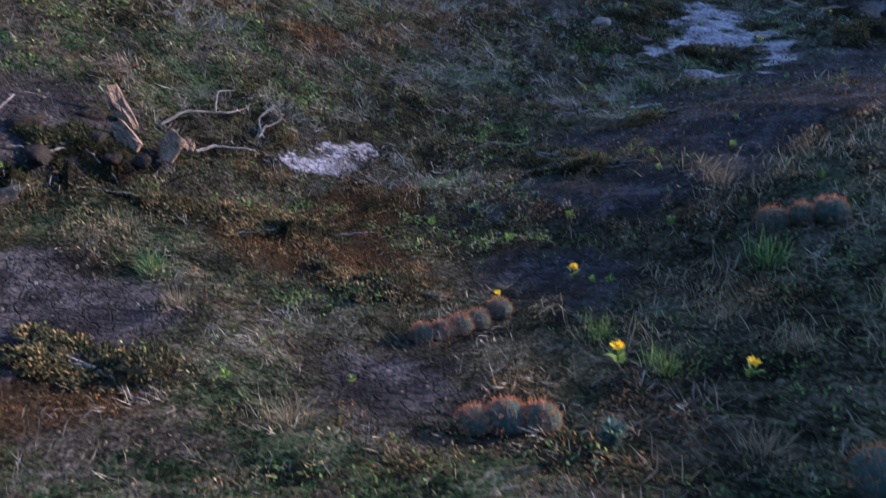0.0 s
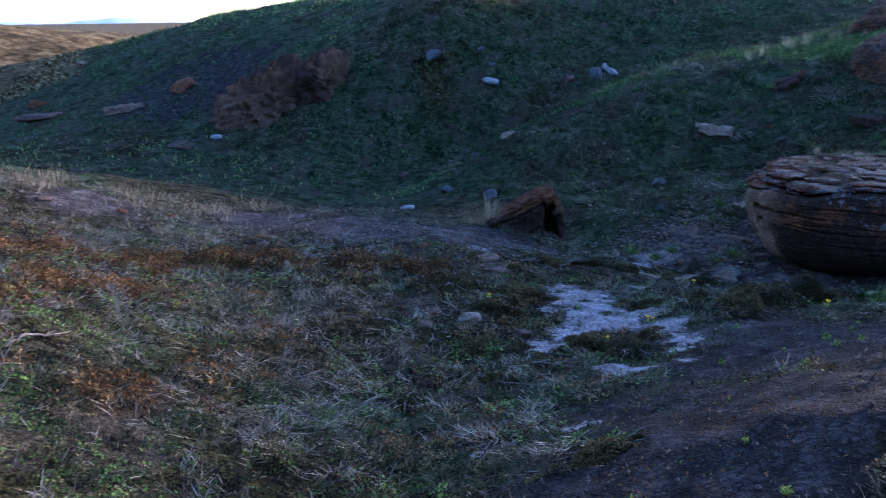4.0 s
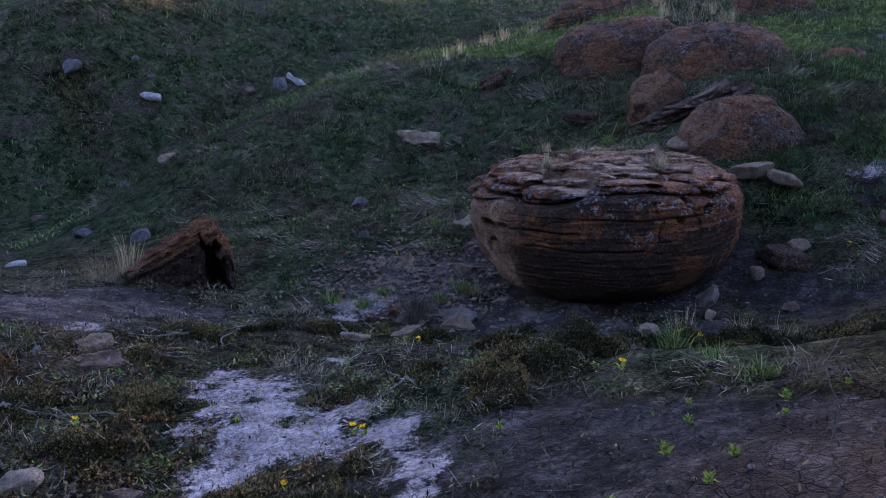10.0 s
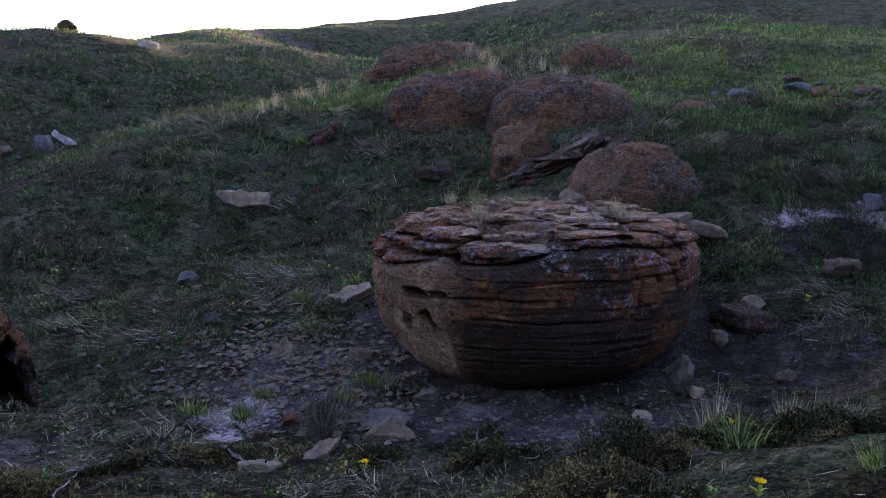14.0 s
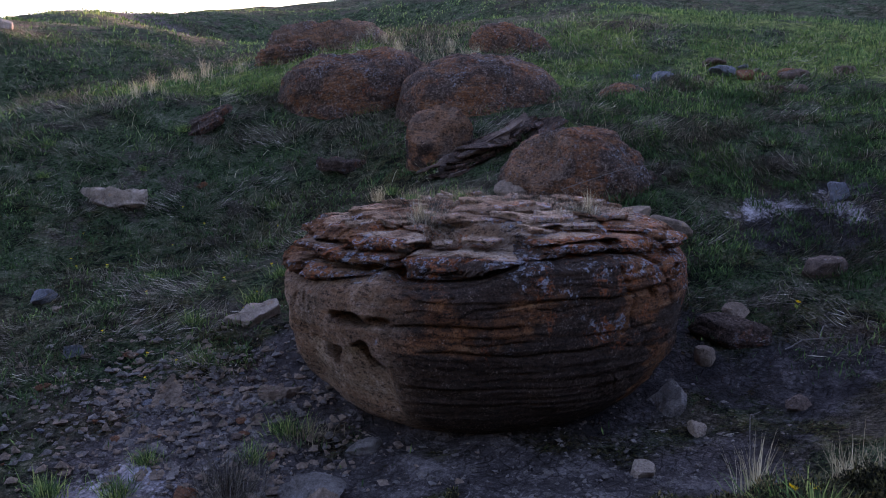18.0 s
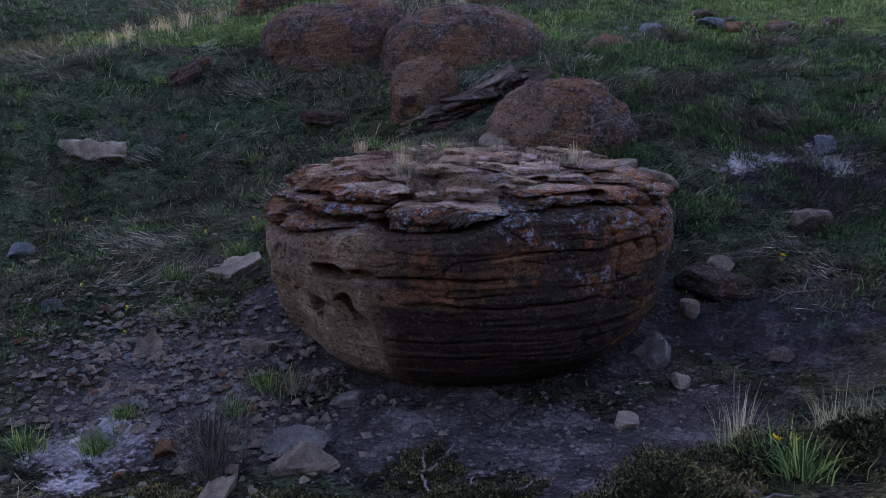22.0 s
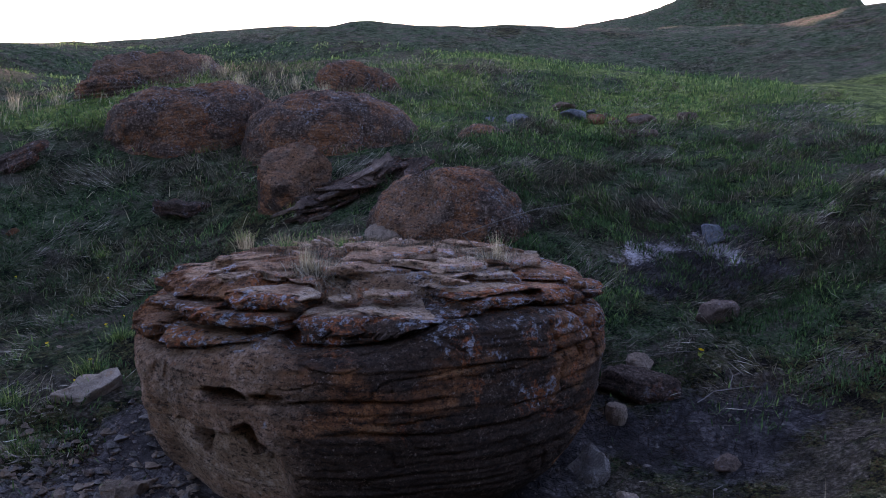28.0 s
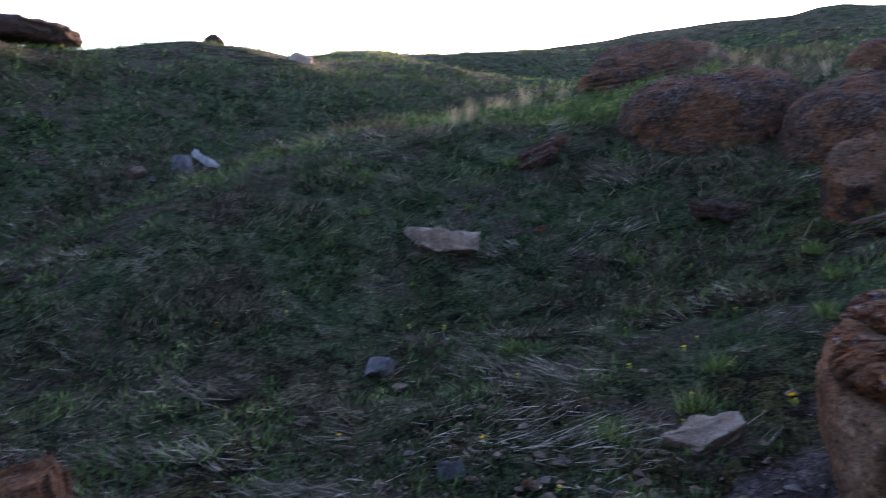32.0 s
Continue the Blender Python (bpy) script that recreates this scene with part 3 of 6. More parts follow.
def mesh_of(name, verts, faces, mat=None, smooth_shade=True):
    """A mesh from arrays: verts n x 3, faces m x 3 or m x 4."""
    me = bpy.data.meshes.new(name)
    verts, faces = np.asarray(verts, np.float32), np.asarray(faces, np.int32)
    me.vertices.add(len(verts))
    me.vertices.foreach_set("co", verts.ravel())
    me.loops.add(faces.size)
    me.loops.foreach_set("vertex_index", faces.ravel())
    me.polygons.add(len(faces))
    me.polygons.foreach_set("loop_start", np.arange(0, faces.size, faces.shape[1], dtype=np.int32))
    me.polygons.foreach_set("use_smooth", np.full(len(faces), smooth_shade))
    me.update(calc_edges=True)
    if mat:
        me.materials.append(mat)
    return me


def layer(me, name, values):
    me.attributes.new(name, "FLOAT", "POINT").data.foreach_set("value", np.asarray(values, np.float32))


def grid_faces(rows, cols, wrap=False):
    a = np.arange(rows * cols).reshape(rows, cols)
    right = np.roll(a, -1, 1) if wrap else a[:, 1:]
    left = a if wrap else a[:, :-1]
    return np.stack([left[:-1], right[:-1], right[1:], left[1:]], -1).reshape(-1, 4)


def part(name, me, parent, label="", m=None):
    """One mesh object under a thing or a part."""
    ob = new(name, me)
    ob.parent = parent
    if m is not None:
        ob.matrix_basis = m
    return tagged(ob, label)


# ---- ground: one sheet to the horizon, finest where the walk goes ----
N, KNEE, SPAN = 520, 3.2, 8.2
u = np.linspace(-1, 1, N)
gx, gy = (v.ravel() for v in np.meshgrid(3.0 + KNEE * np.sinh(SPAN * u) * 0.85, 7.3 + KNEE * np.sinh(SPAN * u) * 0.85))
ground_mesh = mesh_of("ground", np.stack([gx, gy, ground_z(gx, gy)], -1), grid_faces(N, N), GROUND)
salt_part, mud_part, rust_part = spots(gx, gy, SALT, 31, 0.55, 0.2), spots(gx, gy, MUD, 33, 0.6, 0.5), spots(gx, gy, RUST, 35, 0.7, 0.4)
layer(ground_mesh, "salt", salt_part * 0.92)
layer(ground_mesh, "mud", mud_part)
layer(ground_mesh, "rust", rust_part)
layer(ground_mesh, "loam", spots(gx, gy, LOAM_AND_SHADE, 37, 0.5, 0.5))
layer(ground_mesh, "green", green_part(gx, gy))
layer(ground_mesh, "lush", lush_lit_part(gx, gy))
layer(ground_mesh, "far", far_part(gx, gy))
ground = tagged(new("ground", ground_mesh), "eroded coulee ground of grass, cracked mud and salt crust", "ground", kind="structure")

# a faint range of hills on the horizon, its haze put into the base colour
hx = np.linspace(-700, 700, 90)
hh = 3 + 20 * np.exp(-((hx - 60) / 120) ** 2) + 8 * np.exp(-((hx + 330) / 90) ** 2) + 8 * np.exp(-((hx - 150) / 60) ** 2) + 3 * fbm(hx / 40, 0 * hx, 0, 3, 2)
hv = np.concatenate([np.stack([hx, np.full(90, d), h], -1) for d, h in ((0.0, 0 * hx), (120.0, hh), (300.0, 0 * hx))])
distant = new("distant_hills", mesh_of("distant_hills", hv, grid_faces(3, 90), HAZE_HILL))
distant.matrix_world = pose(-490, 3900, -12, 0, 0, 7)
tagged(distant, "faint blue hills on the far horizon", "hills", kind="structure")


# ---- rocks ----
def on_ground(x, y):
    return float(ground_z(x, y))


# the great boulder's bearing: middle, half widths, widest level, reach below and above it, and how square each half is
GREAT = dict(x=6.063, y=8.674, rx=1.133, ry=1.058, lay=0.266, mid=0.748, low=0.764, low_power=2.58, high=0.422, high_power=2.73)


def great_round(z):
    """Radius of the great boulder at a level, as a share of its widest."""
    below = np.clip(1 - np.clip((GREAT["mid"] - z) / GREAT["low"], 0, 1) ** GREAT["low_power"], 0, 1) ** (1 / GREAT["low_power"])
    above = np.clip(1 - np.clip((z - GREAT["mid"]) / GREAT["high"], 0, 1) ** GREAT["high_power"], 0, 1) ** (1 / GREAT["high_power"])
    return np.minimum(below, above)


def great_reach(T):
    rx, ry = GREAT["rx"], GREAT["ry"]
    return rx * ry / np.sqrt((ry * np.cos(T - GREAT["lay"])) ** 2 + (rx * np.sin(T - GREAT["lay"])) ** 2)


def main_crack(T):
    """Level of the long crack that parts the flaking upper ledges from the smooth belly."""
    deg = np.degrees(T) % 360
    line = np.interp(deg, (0, 100, 142, 166, 176, 183, 186, 195, 206, 213, 221, 233, 248, 275, 330, 360), (0.93, 0.86, 0.785, 0.84, 0.885, 0.92, 0.868, 0.872, 0.905, 0.945, 0.985, 0.965, 0.965, 0.92, 0.93, 0.93))
    return line + 0.012 * fbm(np.cos(T) * 7, np.sin(T) * 7, 0, 3, 40)


def turn_from(T, deg):
    return (T - radians(deg) + math.pi) % (2 * math.pi) - math.pi


def main_boulder():
    """The great flat-topped red concretion: smooth banded belly below a long crack; its ledges and slabs are parts on it."""
    rows, cols = 330, 760
    level = np.concatenate([GREAT["mid"] - GREAT["low"] * np.cos(np.linspace(0.02, math.pi / 2, 190, endpoint=False)), np.linspace(GREAT["mid"], 1.075, 90)])
    rim = float(great_round(1.075))
    r = np.concatenate([great_round(level), rim * np.linspace(0.985, 0.002, 50)])
    z = np.concatenate([level, 1.075 + 0.012 * np.sin(np.linspace(0, math.pi / 2, 50))])
    T, R = np.meshgrid(np.linspace(0, 2 * math.pi, cols, endpoint=False), r)
    _, Z = np.meshgrid(T[0], z)
    reach = great_reach(T)
    X, Y = R * reach * np.cos(T), R * reach * np.sin(T)
    nx, ny, nz = X * 1.0, Y * 1.0, Z * 1.0
    top = smooth(rim * 0.985, rim * 0.8, R) * (Z > 1.05)
    crack = main_crack(T)
    upper = smooth(0.0, 0.012, Z - crack)
    out = 0.004 * fbm(nx * 1.1, ny * 1.1, nz * 26, 3, 51) + 0.007 * fbm(nx * 5, ny * 5, nz * 7, 3, 52) + 0.026 * fbm(nx * 2.2, ny * 2.2, nz * 2.6, 3, 53) + 0.006 * fbm(nx * 3, ny * 3, nz * 60, 2, 54)
    for seam, tilt, depth, fine, lo, hi, seed in ((0.735, 0.02, 0.035, 0.008, 168, 226, 61), (0.655, 0.03, 0.03, 0.007, 196, 262, 63), (0.575, -0.02, 0.03, 0.007, 186, 250, 65), (0.5, 0.02, 0.016, 0.006, 190, 270, 67), (0.42, 0.0, 0.014, 0.006, 185, 265, 69), (0.33, 0.01, 0.012, 0.006, 170, 260, 70), (0.83, 0.05, 0.03, 0.007, 236, 300, 72), (0.78, -0.03, 0.02, 0.006, 205, 240, 74), (0.7, 0.0, 0.03, 0.009, 100, 160, 76), (0.62, 0.02, 0.03, 0.009, 270, 360, 78), (0.7, 0.02, 0.03, 0.009, 0, 100, 79)):
        line = Z - seam - tilt * nx - 0.022 * fbm(nx * 2.5, ny * 2.5, 0, 3, seed)
        deg = np.degrees(T) % 360
        out -= depth * np.exp(-((line / fine) ** 2)) * smooth(lo - 4, lo + 6, deg) * smooth(hi + 4, hi - 6, deg) * smooth(-0.25, 0.3, fbm(nx * 2.4, ny * 2.4, nz, 3, seed + 1))
    out -= 0.012 * np.exp(-((fbm(nx * 2.6, ny * 2.6, nz * 5, 4, 56) / 0.022) ** 2)) * smooth(-0.2, 0.3, fbm(nx * 1.3, ny * 1.3, nz * 1.3, 2, 58))
    out -= 0.045 * np.exp(-(((Z - crack + 0.004) / 0.014) ** 2))
    for deg, lo, hi, depth in ((150, 0.66, 0.82, 0.03), (158, 0.6, 0.86, 0.02), (243, 0.62, 0.95, 0.025), (262, 0.7, 0.98, 0.04), (203, 0.9, 1.0, 0.02)):
        out -= depth * np.exp(-(((turn_from(T, deg) + 0.05 * fbm(nz * 9, ny * 3, 0, 3, int(deg))) / 0.009) ** 2)) * smooth(lo, lo + 0.03, Z) * smooth(hi, hi - 0.03, Z)

    def dent(deg, level, wide, tall, depth):
        q = (turn_from(T, deg) * reach / wide) ** 2 + ((Z - level) / tall) ** 2
        return -depth * np.exp(-((q * (1 + 0.5 * fbm(nx * 9, ny * 9, nz * 9, 2, 55))) ** 4))

    around = turn_from(T, 168)
    lip = 0.575 - 0.1 * smooth(0.16, 0.4, around) + 0.05 * smooth(-0.1, -0.3, around) + 0.012 * fbm(nx * 6, ny * 6, 0, 2, 73)
    scoop = smooth(0.42, 0.24, np.abs(around + 0.06) + 0.07 * fbm(nx * 3, ny * 3, nz * 3, 2, 71)) * smooth(lip + 0.006, lip - 0.014, Z) * smooth(0.1, 0.34, Z)
    out = out - 0.09 * scoop
    holes = 0
    for hole in ((174.5, 0.705, 0.09, 0.034, 0.6), (179, 0.545, 0.05, 0.065, 0.6), (181, 0.51, 0.03, 0.05, 0.1), (163, 0.53, 0.055, 0.065, 0.6), (157, 0.585, 0.04, 0.03, 0.16), (184, 0.72, 0.06, 0.018, 0.07), (263, 0.99, 0.05, 0.03, 0.16), (259, 0.9, 0.03, 0.025, 0.12), (268, 0.84, 0.04, 0.035, 0.16), (275, 0.93, 0.05, 0.03, 0.14), (254, 0.79, 0.03, 0.03, 0.1), (284, 0.82, 0.05, 0.04, 0.16), (148, 0.66, 0.03, 0.05, 0.12)):
        holes = holes + dent(*hole)
    shelf = smooth(183, 188, np.degrees(T) % 360) * smooth(226, 220, np.degrees(T) % 360) * smooth(0.975, 0.985, Z)
    out = out + holes - 0.17 * upper * (1 - top) - 0.3 * shelf
    shelf_top = smooth(0.52, 0.62, R) * smooth(183, 188, np.degrees(T) % 360) * smooth(226, 220, np.degrees(T) % 360)
    X, Y = X + (1 - top) * out * np.cos(T), Y + (1 - top) * out * np.sin(T)
    Z = Z - 0.12 * top * shelf_top + top * (0.03 * np.round(2.5 * fbm(X * 2.2, Y * 2.2, 0, 3, 77)) / 2.5 + 0.012 * fbm(X * 12, Y * 12, 0, 2, 80))
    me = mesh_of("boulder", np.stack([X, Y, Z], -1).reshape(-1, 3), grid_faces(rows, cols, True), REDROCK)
    # Black varnished stain low on the front; foot and front belly are darker too.
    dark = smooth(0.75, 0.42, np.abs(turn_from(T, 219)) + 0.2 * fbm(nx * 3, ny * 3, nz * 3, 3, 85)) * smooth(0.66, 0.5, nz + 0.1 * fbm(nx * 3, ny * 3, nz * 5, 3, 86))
    layer(me, "darkening", (0.2 * dark + 0.1 * smooth(0.3, 0.1, nz) + 0.03 * smooth(185, 205, np.degrees(T) % 360) * (1 - upper) - 0.3 * scoop).ravel())
    tan_side = 0.42 * smooth(0.62, 0.3, np.abs(turn_from(T, 160)) + 0.12 * fbm(nx * 3, ny * 3, nz * 4, 3, 88)) * (1 - upper)
    layer(me, "pale", np.maximum(np.maximum(0.75 * scoop, tan_side), 0.5 * top).ravel())
    lichened = 0.1 * np.exp(-((turn_from(T, 238) / 0.2) ** 2 + ((nz - 0.72) / 0.12) ** 2)) + 0.13 * np.exp(-((turn_from(T, 275) / 0.3) ** 2 + ((nz - 0.9) / 0.2) ** 2)) + 0.05 * smooth(0.8, 0.9, nz)
    layer(me, "crust", (1.3 * lichened - 0.06 - 0.1 * tan_side - 0.1 * smooth(0.6, 0.4, nz)).ravel())
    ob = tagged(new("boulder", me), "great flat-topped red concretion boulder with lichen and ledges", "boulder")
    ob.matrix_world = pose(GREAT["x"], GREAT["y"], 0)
    return ob


def ledge_block(first, last, low, high, depth, out, seed, pale=0.6, crust=0.05, round_off=7.0, rise=0.0):
    """A broken block of the great boulder's rim, from one bearing to another and between two levels (low None: the main crack)."""
    n, m = max(14, int((last - first) * 2.2)), 64
    A, W = np.meshgrid(np.linspace(0, 1, n), np.linspace(0, 2 * math.pi, m, endpoint=False), indexing="ij")
    sr, sz = np.sign(np.cos(W)) * np.abs(np.cos(W)) ** (2 / round_off), np.sign(np.sin(W)) * np.abs(np.sin(W)) ** (2 / round_off)
    T0 = radians(first + 0.5) + radians(last - first - 1.0) * A
    T = T0 + 0.05 * fbm(sr * 1.5 + seed, sz * 1.5, A * 2, 3, seed) + 0.03 * np.round(2 * sz) / 2 * (hashed(seed, 3, 1, 1) - 0.5)
    bottom = (main_crack(T0) + 0.012 if low is None else low + 0.014 * fbm(np.cos(T0) * 5, np.sin(T0) * 5, 0, 3, seed + 1))
    crown = high - 0.01 + 0.018 * fbm(np.cos(T0) * 4, np.sin(T0) * 4, 0, 3, seed + 2) + rise * (A - 0.5)
    pinch = np.clip(1 - np.abs(2 * A - 1) ** 16, 0, 1) ** (1 / 5)
    Z = (bottom + crown) / 2 + (crown - bottom) / 2 * sz * (0.35 + 0.65 * pinch)
    outer = great_reach(T) * great_round(np.minimum(Z, 1.1)) + out
    rad = outer - depth / 2 + depth / 2 * sr * pinch
    x, y = rad * np.cos(T), rad * np.sin(T)
    face = smooth(0.0, 0.6, sr)
    chip = 0.05 * np.round(3 * fbm(x * 3.2 + seed, y * 3.2, Z * 4, 2, seed + 4)) / 3 + 0.02 * fbm(x * 15 + seed, y * 15, Z * 20, 3, seed + 3) - 0.035 * np.exp(-((fbm(x * 4 + seed, y * 4, Z * 7, 3, seed + 12) / 0.06) ** 2))
    step = np.round((0.05 * fbm(x * 3 + seed, y * 3, Z * 5, 3, seed + 5)) / 0.018) * 0.018
    flake = 0.026 * (hashed(np.floor(Z / 0.021 + 0.7 * fbm(x * 3, y * 3, 0, 2, seed + 6)).astype(np.int64), np.floor(T * 5).astype(np.int64), 0, seed) - 0.5)
    rad = rad + face * (chip + step + flake - 0.04 * smooth(0.1, -0.9, sz))
    Z = Z + (1 - face) * 0.016 * np.round(2 * fbm(x * 5 + seed, y * 5, 0, 3, seed + 7)) / 2 + 0.006 * fbm(x * 14, y * 14, Z * 14, 2, seed + 8)
    v = np.stack([rad * np.cos(T), rad * np.sin(T), Z], -1)
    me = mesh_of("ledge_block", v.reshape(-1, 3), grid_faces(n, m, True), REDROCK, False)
    lid = smooth(0.75, 0.95, sz) * smooth(0.97, 0.8, sr)
    # Pale tan flake tops, lightened by 1.25 for the sky light falling on them.
    layer(me, "pale", (min(1.0, 1.25 * pale) * lid * smooth(-0.7, 0.0, fbm(x * 3, y * 3, 0, 3, seed + 9)) + 0.03 * face).ravel())
    # Darker towards the underside of each block, with random variation.
    layer(me, "darkening", (-0.03 + 0.12 * smooth(0.0, -0.8, sz) + 0.06 * fbm(x * 3, y * 3, Z * 3, 2, seed + 11)).ravel())
    layer(me, "crust", (crust - 0.01 - 0.08 * lid + 0.05 * np.exp(-(((sz - 0.7) / 0.3) ** 2))).ravel())
    return me


def slab_mesh(size, seed, mat, n=11):
    """An angular flat flake of stone, broken round its edge."""
    r = np.random.default_rng(seed)
    k = int(r.integers(5, 8))
    ang = np.linspace(0, 2 * math.pi, k, endpoint=False) + r.uniform(-0.3, 0.3, k)
    cut = r.uniform(0.72, 1.0, k)
    th = np.linspace(0, 2 * math.pi, 4 * n, endpoint=False)
    edge = np.min([c / np.maximum(np.cos(th - a), 0.05) for a, c in zip(ang, cut)], 0)
    edge = np.minimum(edge, 1.35)
    lev = np.array([(0.0, -0.5), (0.6, -0.5), (0.97, -0.5), (1.0, -0.4), (0.97, -0.05), (1.0, 0.1), (0.98, 0.42), (0.95, 0.5), (0.6, 0.5), (0.3, 0.5), (0.0, 0.5)])
    T, Q = np.meshgrid(th, lev[:, 0])
    Zl = np.repeat(lev[:, 1:], len(th), 1)
    X, Y = Q * edge * np.cos(T), Q * edge * np.sin(T)
    bump = fbm(X * 2 + seed, Y * 2, Zl * 2, 3, seed)
    X, Y, Zl = X * (1 + 0.1 * bump), Y * (1 + 0.1 * bump), Zl + 0.25 * bump
    v = np.stack([X * size[0] / 2, Y * size[1] / 2, Zl * size[2]], -1).reshape(-1, 3)
    return mesh_of("slab", v, grid_faces(len(lev), len(th), True), mat, False)


def stone_mesh(size, seed, mat, cuts=9, n=20, round_off=40, rough=0.07):
    """A block of stone with worn corners: a ball cut by planes."""
    r = np.random.default_rng(seed)
    T, F = np.meshgrid(np.linspace(0, 2 * math.pi, 2 * n, endpoint=False), np.linspace(-math.pi / 2, math.pi / 2, n))
    d = np.stack([np.cos(F) * np.cos(T), np.cos(F) * np.sin(T), np.sin(F)], -1)
    faces = r.normal(size=(cuts, 3))
    faces = np.r_[faces / np.linalg.norm(faces, axis=1)[:, None], [(0, 0, -1), (0, 0, 1)]]
    far = np.r_[r.uniform(0.4, 0.82, cuts), [0.75, 0.66]]
    inv = np.maximum(np.einsum("ijk,lk->ijl", d, faces) / far, 1e-3)
    reach = 1 / ((inv**round_off).sum(-1) + 1.0) ** (1 / round_off)
    reach = reach * (1 + rough * fbm(d[..., 0] * 2.2 + seed, d[..., 1] * 2.2, d[..., 2] * 2.2, 4, seed))
    v = (d * reach[..., None] * np.array(size) / 2 / 0.88).reshape(-1, 3)
    return mesh_of("stone", v, grid_faces(n, 2 * n, True), mat, False)


def stone(name, x, y, size, mat, label, turn=0.0, seed=1, sink=0.25, tip=(0, 0), cuts=9, n=20, category="stone", flat=False, lift=0.0, round_off=40, group=""):
    me = slab_mesh(size, seed, mat) if flat else stone_mesh(size, seed, mat, cuts, n, round_off)
    ob = tagged(new(name, me), label, category, group)
    ob.matrix_world = pose(x, y, on_ground(x, y) + size[2] * (0.5 - sink) + lift, tip[0], tip[1], turn)
    return ob


def dome(x, y, size, label, top, turn=0.0, seed=1, tip=(0, 0), strata=0.02, rough=0.08, power=2.3, mat=None, n=80, knobs=0.02, limits=(), name="boulder", fresh=0.2, course=0.06):
    """A rounded concretion; top is the height of its crown. limits: planes (normal, distance) that break pieces off it."""
    T, F = np.meshgrid(np.linspace(0, 2 * math.pi, 2 * n, endpoint=False), np.linspace(-math.pi / 2, math.pi / 2, n))
    d = np.stack([np.cos(F) * np.cos(T), np.cos(F) * np.sin(T), np.sin(F)], -1)
    half = np.array(size) / 2
    reach = 1 / ((np.abs(d / half) ** power).sum(-1)) ** (1 / power)
    broken = np.zeros(reach.shape)
    for nrm, far in limits:
        nrm = np.array(nrm, float) / np.linalg.norm(nrm)
        p0 = d * reach[..., None]
        lim = far * (1 + 0.12 * fbm(p0[..., 0] * 5 + seed, p0[..., 1] * 5, p0[..., 2] * 5, 3, seed + 3)) / np.maximum(d @ nrm, 1e-3)
        broken = np.maximum(broken, (lim < reach) * 1.0)
        reach = np.minimum(reach, lim)
    p = d * reach[..., None]
    x3, y3, z3 = (p[..., k] for k in range(3))
    lev = z3 / course + 0.8 * fbm(x3 * 2 + seed, y3 * 2, z3 * 2, 3, seed)
    f = lev - np.floor(lev)
    out = rough * fbm(x3 * 1.6 + seed, y3 * 1.6, z3 * 1.6, 4, seed + 1) + knobs * fbm(x3 * 9 + seed, y3 * 9, z3 * 9, 3, seed + 2)
    out = out - strata * np.exp(-((np.minimum(f, 1 - f) / 0.16) ** 2)) + strata * (hashed(np.floor(lev).astype(np.int64), np.floor(np.arctan2(y3, x3) * 2.2).astype(np.int64), 0, seed) - 0.5)
    p = p + d * out[..., None]
    me = mesh_of(name, p.reshape(-1, 3), grid_faces(n, 2 * n, True), mat or DOMEROCK)
    layer(me, "pale", (fresh * broken).ravel())
    layer(me, "darkening", 0 * broken.ravel())
    layer(me, "crust", (-0.03 + 0.05 * smooth(0, half[2], p[..., 2])).ravel())
    ob = tagged(new(name, me), label, "boulder")
    turned = Euler((radians(tip[0]), radians(tip[1]), radians(turn))).to_matrix()
    crown = max((turned @ Vector(q)).z for q in p.reshape(-1, 3)[:: max(1, n // 16)])
    ob.matrix_world = pose(x, y, top - crown, tip[0], tip[1], turn)
    return ob


boulder = main_boulder()
# ledges round the rim, from bearing to bearing: first, last, low, high, depth, how far proud, pale top, lichen
LEDGES = [
    (137, 151, None, 0.935, 0.3, 0.012, 0.1, 0.0), (150.5, 183, None, 0.925, 0.34, 0.0, 0.3, 0.06), (141, 160, 0.935, 0.995, 0.3, 0.0, 0.2, 0.02), (158, 184, 0.93, 0.985, 0.34, 0.022, 0.3, 0.07),
    (166, 188, 0.99, 1.055, 0.34, 0.012, 0.85, 0.06), (143, 169, 1.0, 1.125, 0.42, -0.02, 0.3, 0.0), (184.5, 223, None, 1.0, 0.62, 0.005, 1.0, 0.07), (222, 247, None, 1.03, 0.5, -0.005, 0.5, 0.08),
    (221, 251, 1.03, 1.07, 0.42, -0.03, 0.7, 0.04), (247, 268, None, 1.04, 0.4, -0.01, 0.3, 0.12), (268.5, 292, None, 1.0, 0.4, 0.0, 0.3, 0.12), (264, 300, 1.01, 1.075, 0.4, -0.01, 0.5, 0.08),
    (292, 330, None, 1.02, 0.4, 0.0, 0.4, 0.04), (330, 372, None, 0.99, 0.4, 0.0, 0.4, 0.04), (300, 345, 1.02, 1.085, 0.4, -0.02, 0.5, 0.0), (12, 52, None, 1.0, 0.4, 0.0, 0.4, 0.0),
    (345, 394, 1.0, 1.08, 0.4, -0.02, 0.5, 0.0), (52, 95, None, 0.98, 0.4, 0.0, 0.4, 0.0), (35, 84, 1.0, 1.09, 0.4, -0.02, 0.5, 0.0), (95, 137, None, 0.96, 0.4, 0.0, 0.4, 0.0), (84, 118, 0.98, 1.07, 0.4, -0.02, 0.5, 0.0), (116, 144, 0.965, 1.06, 0.4, -0.02, 0.4, 0.0),
]
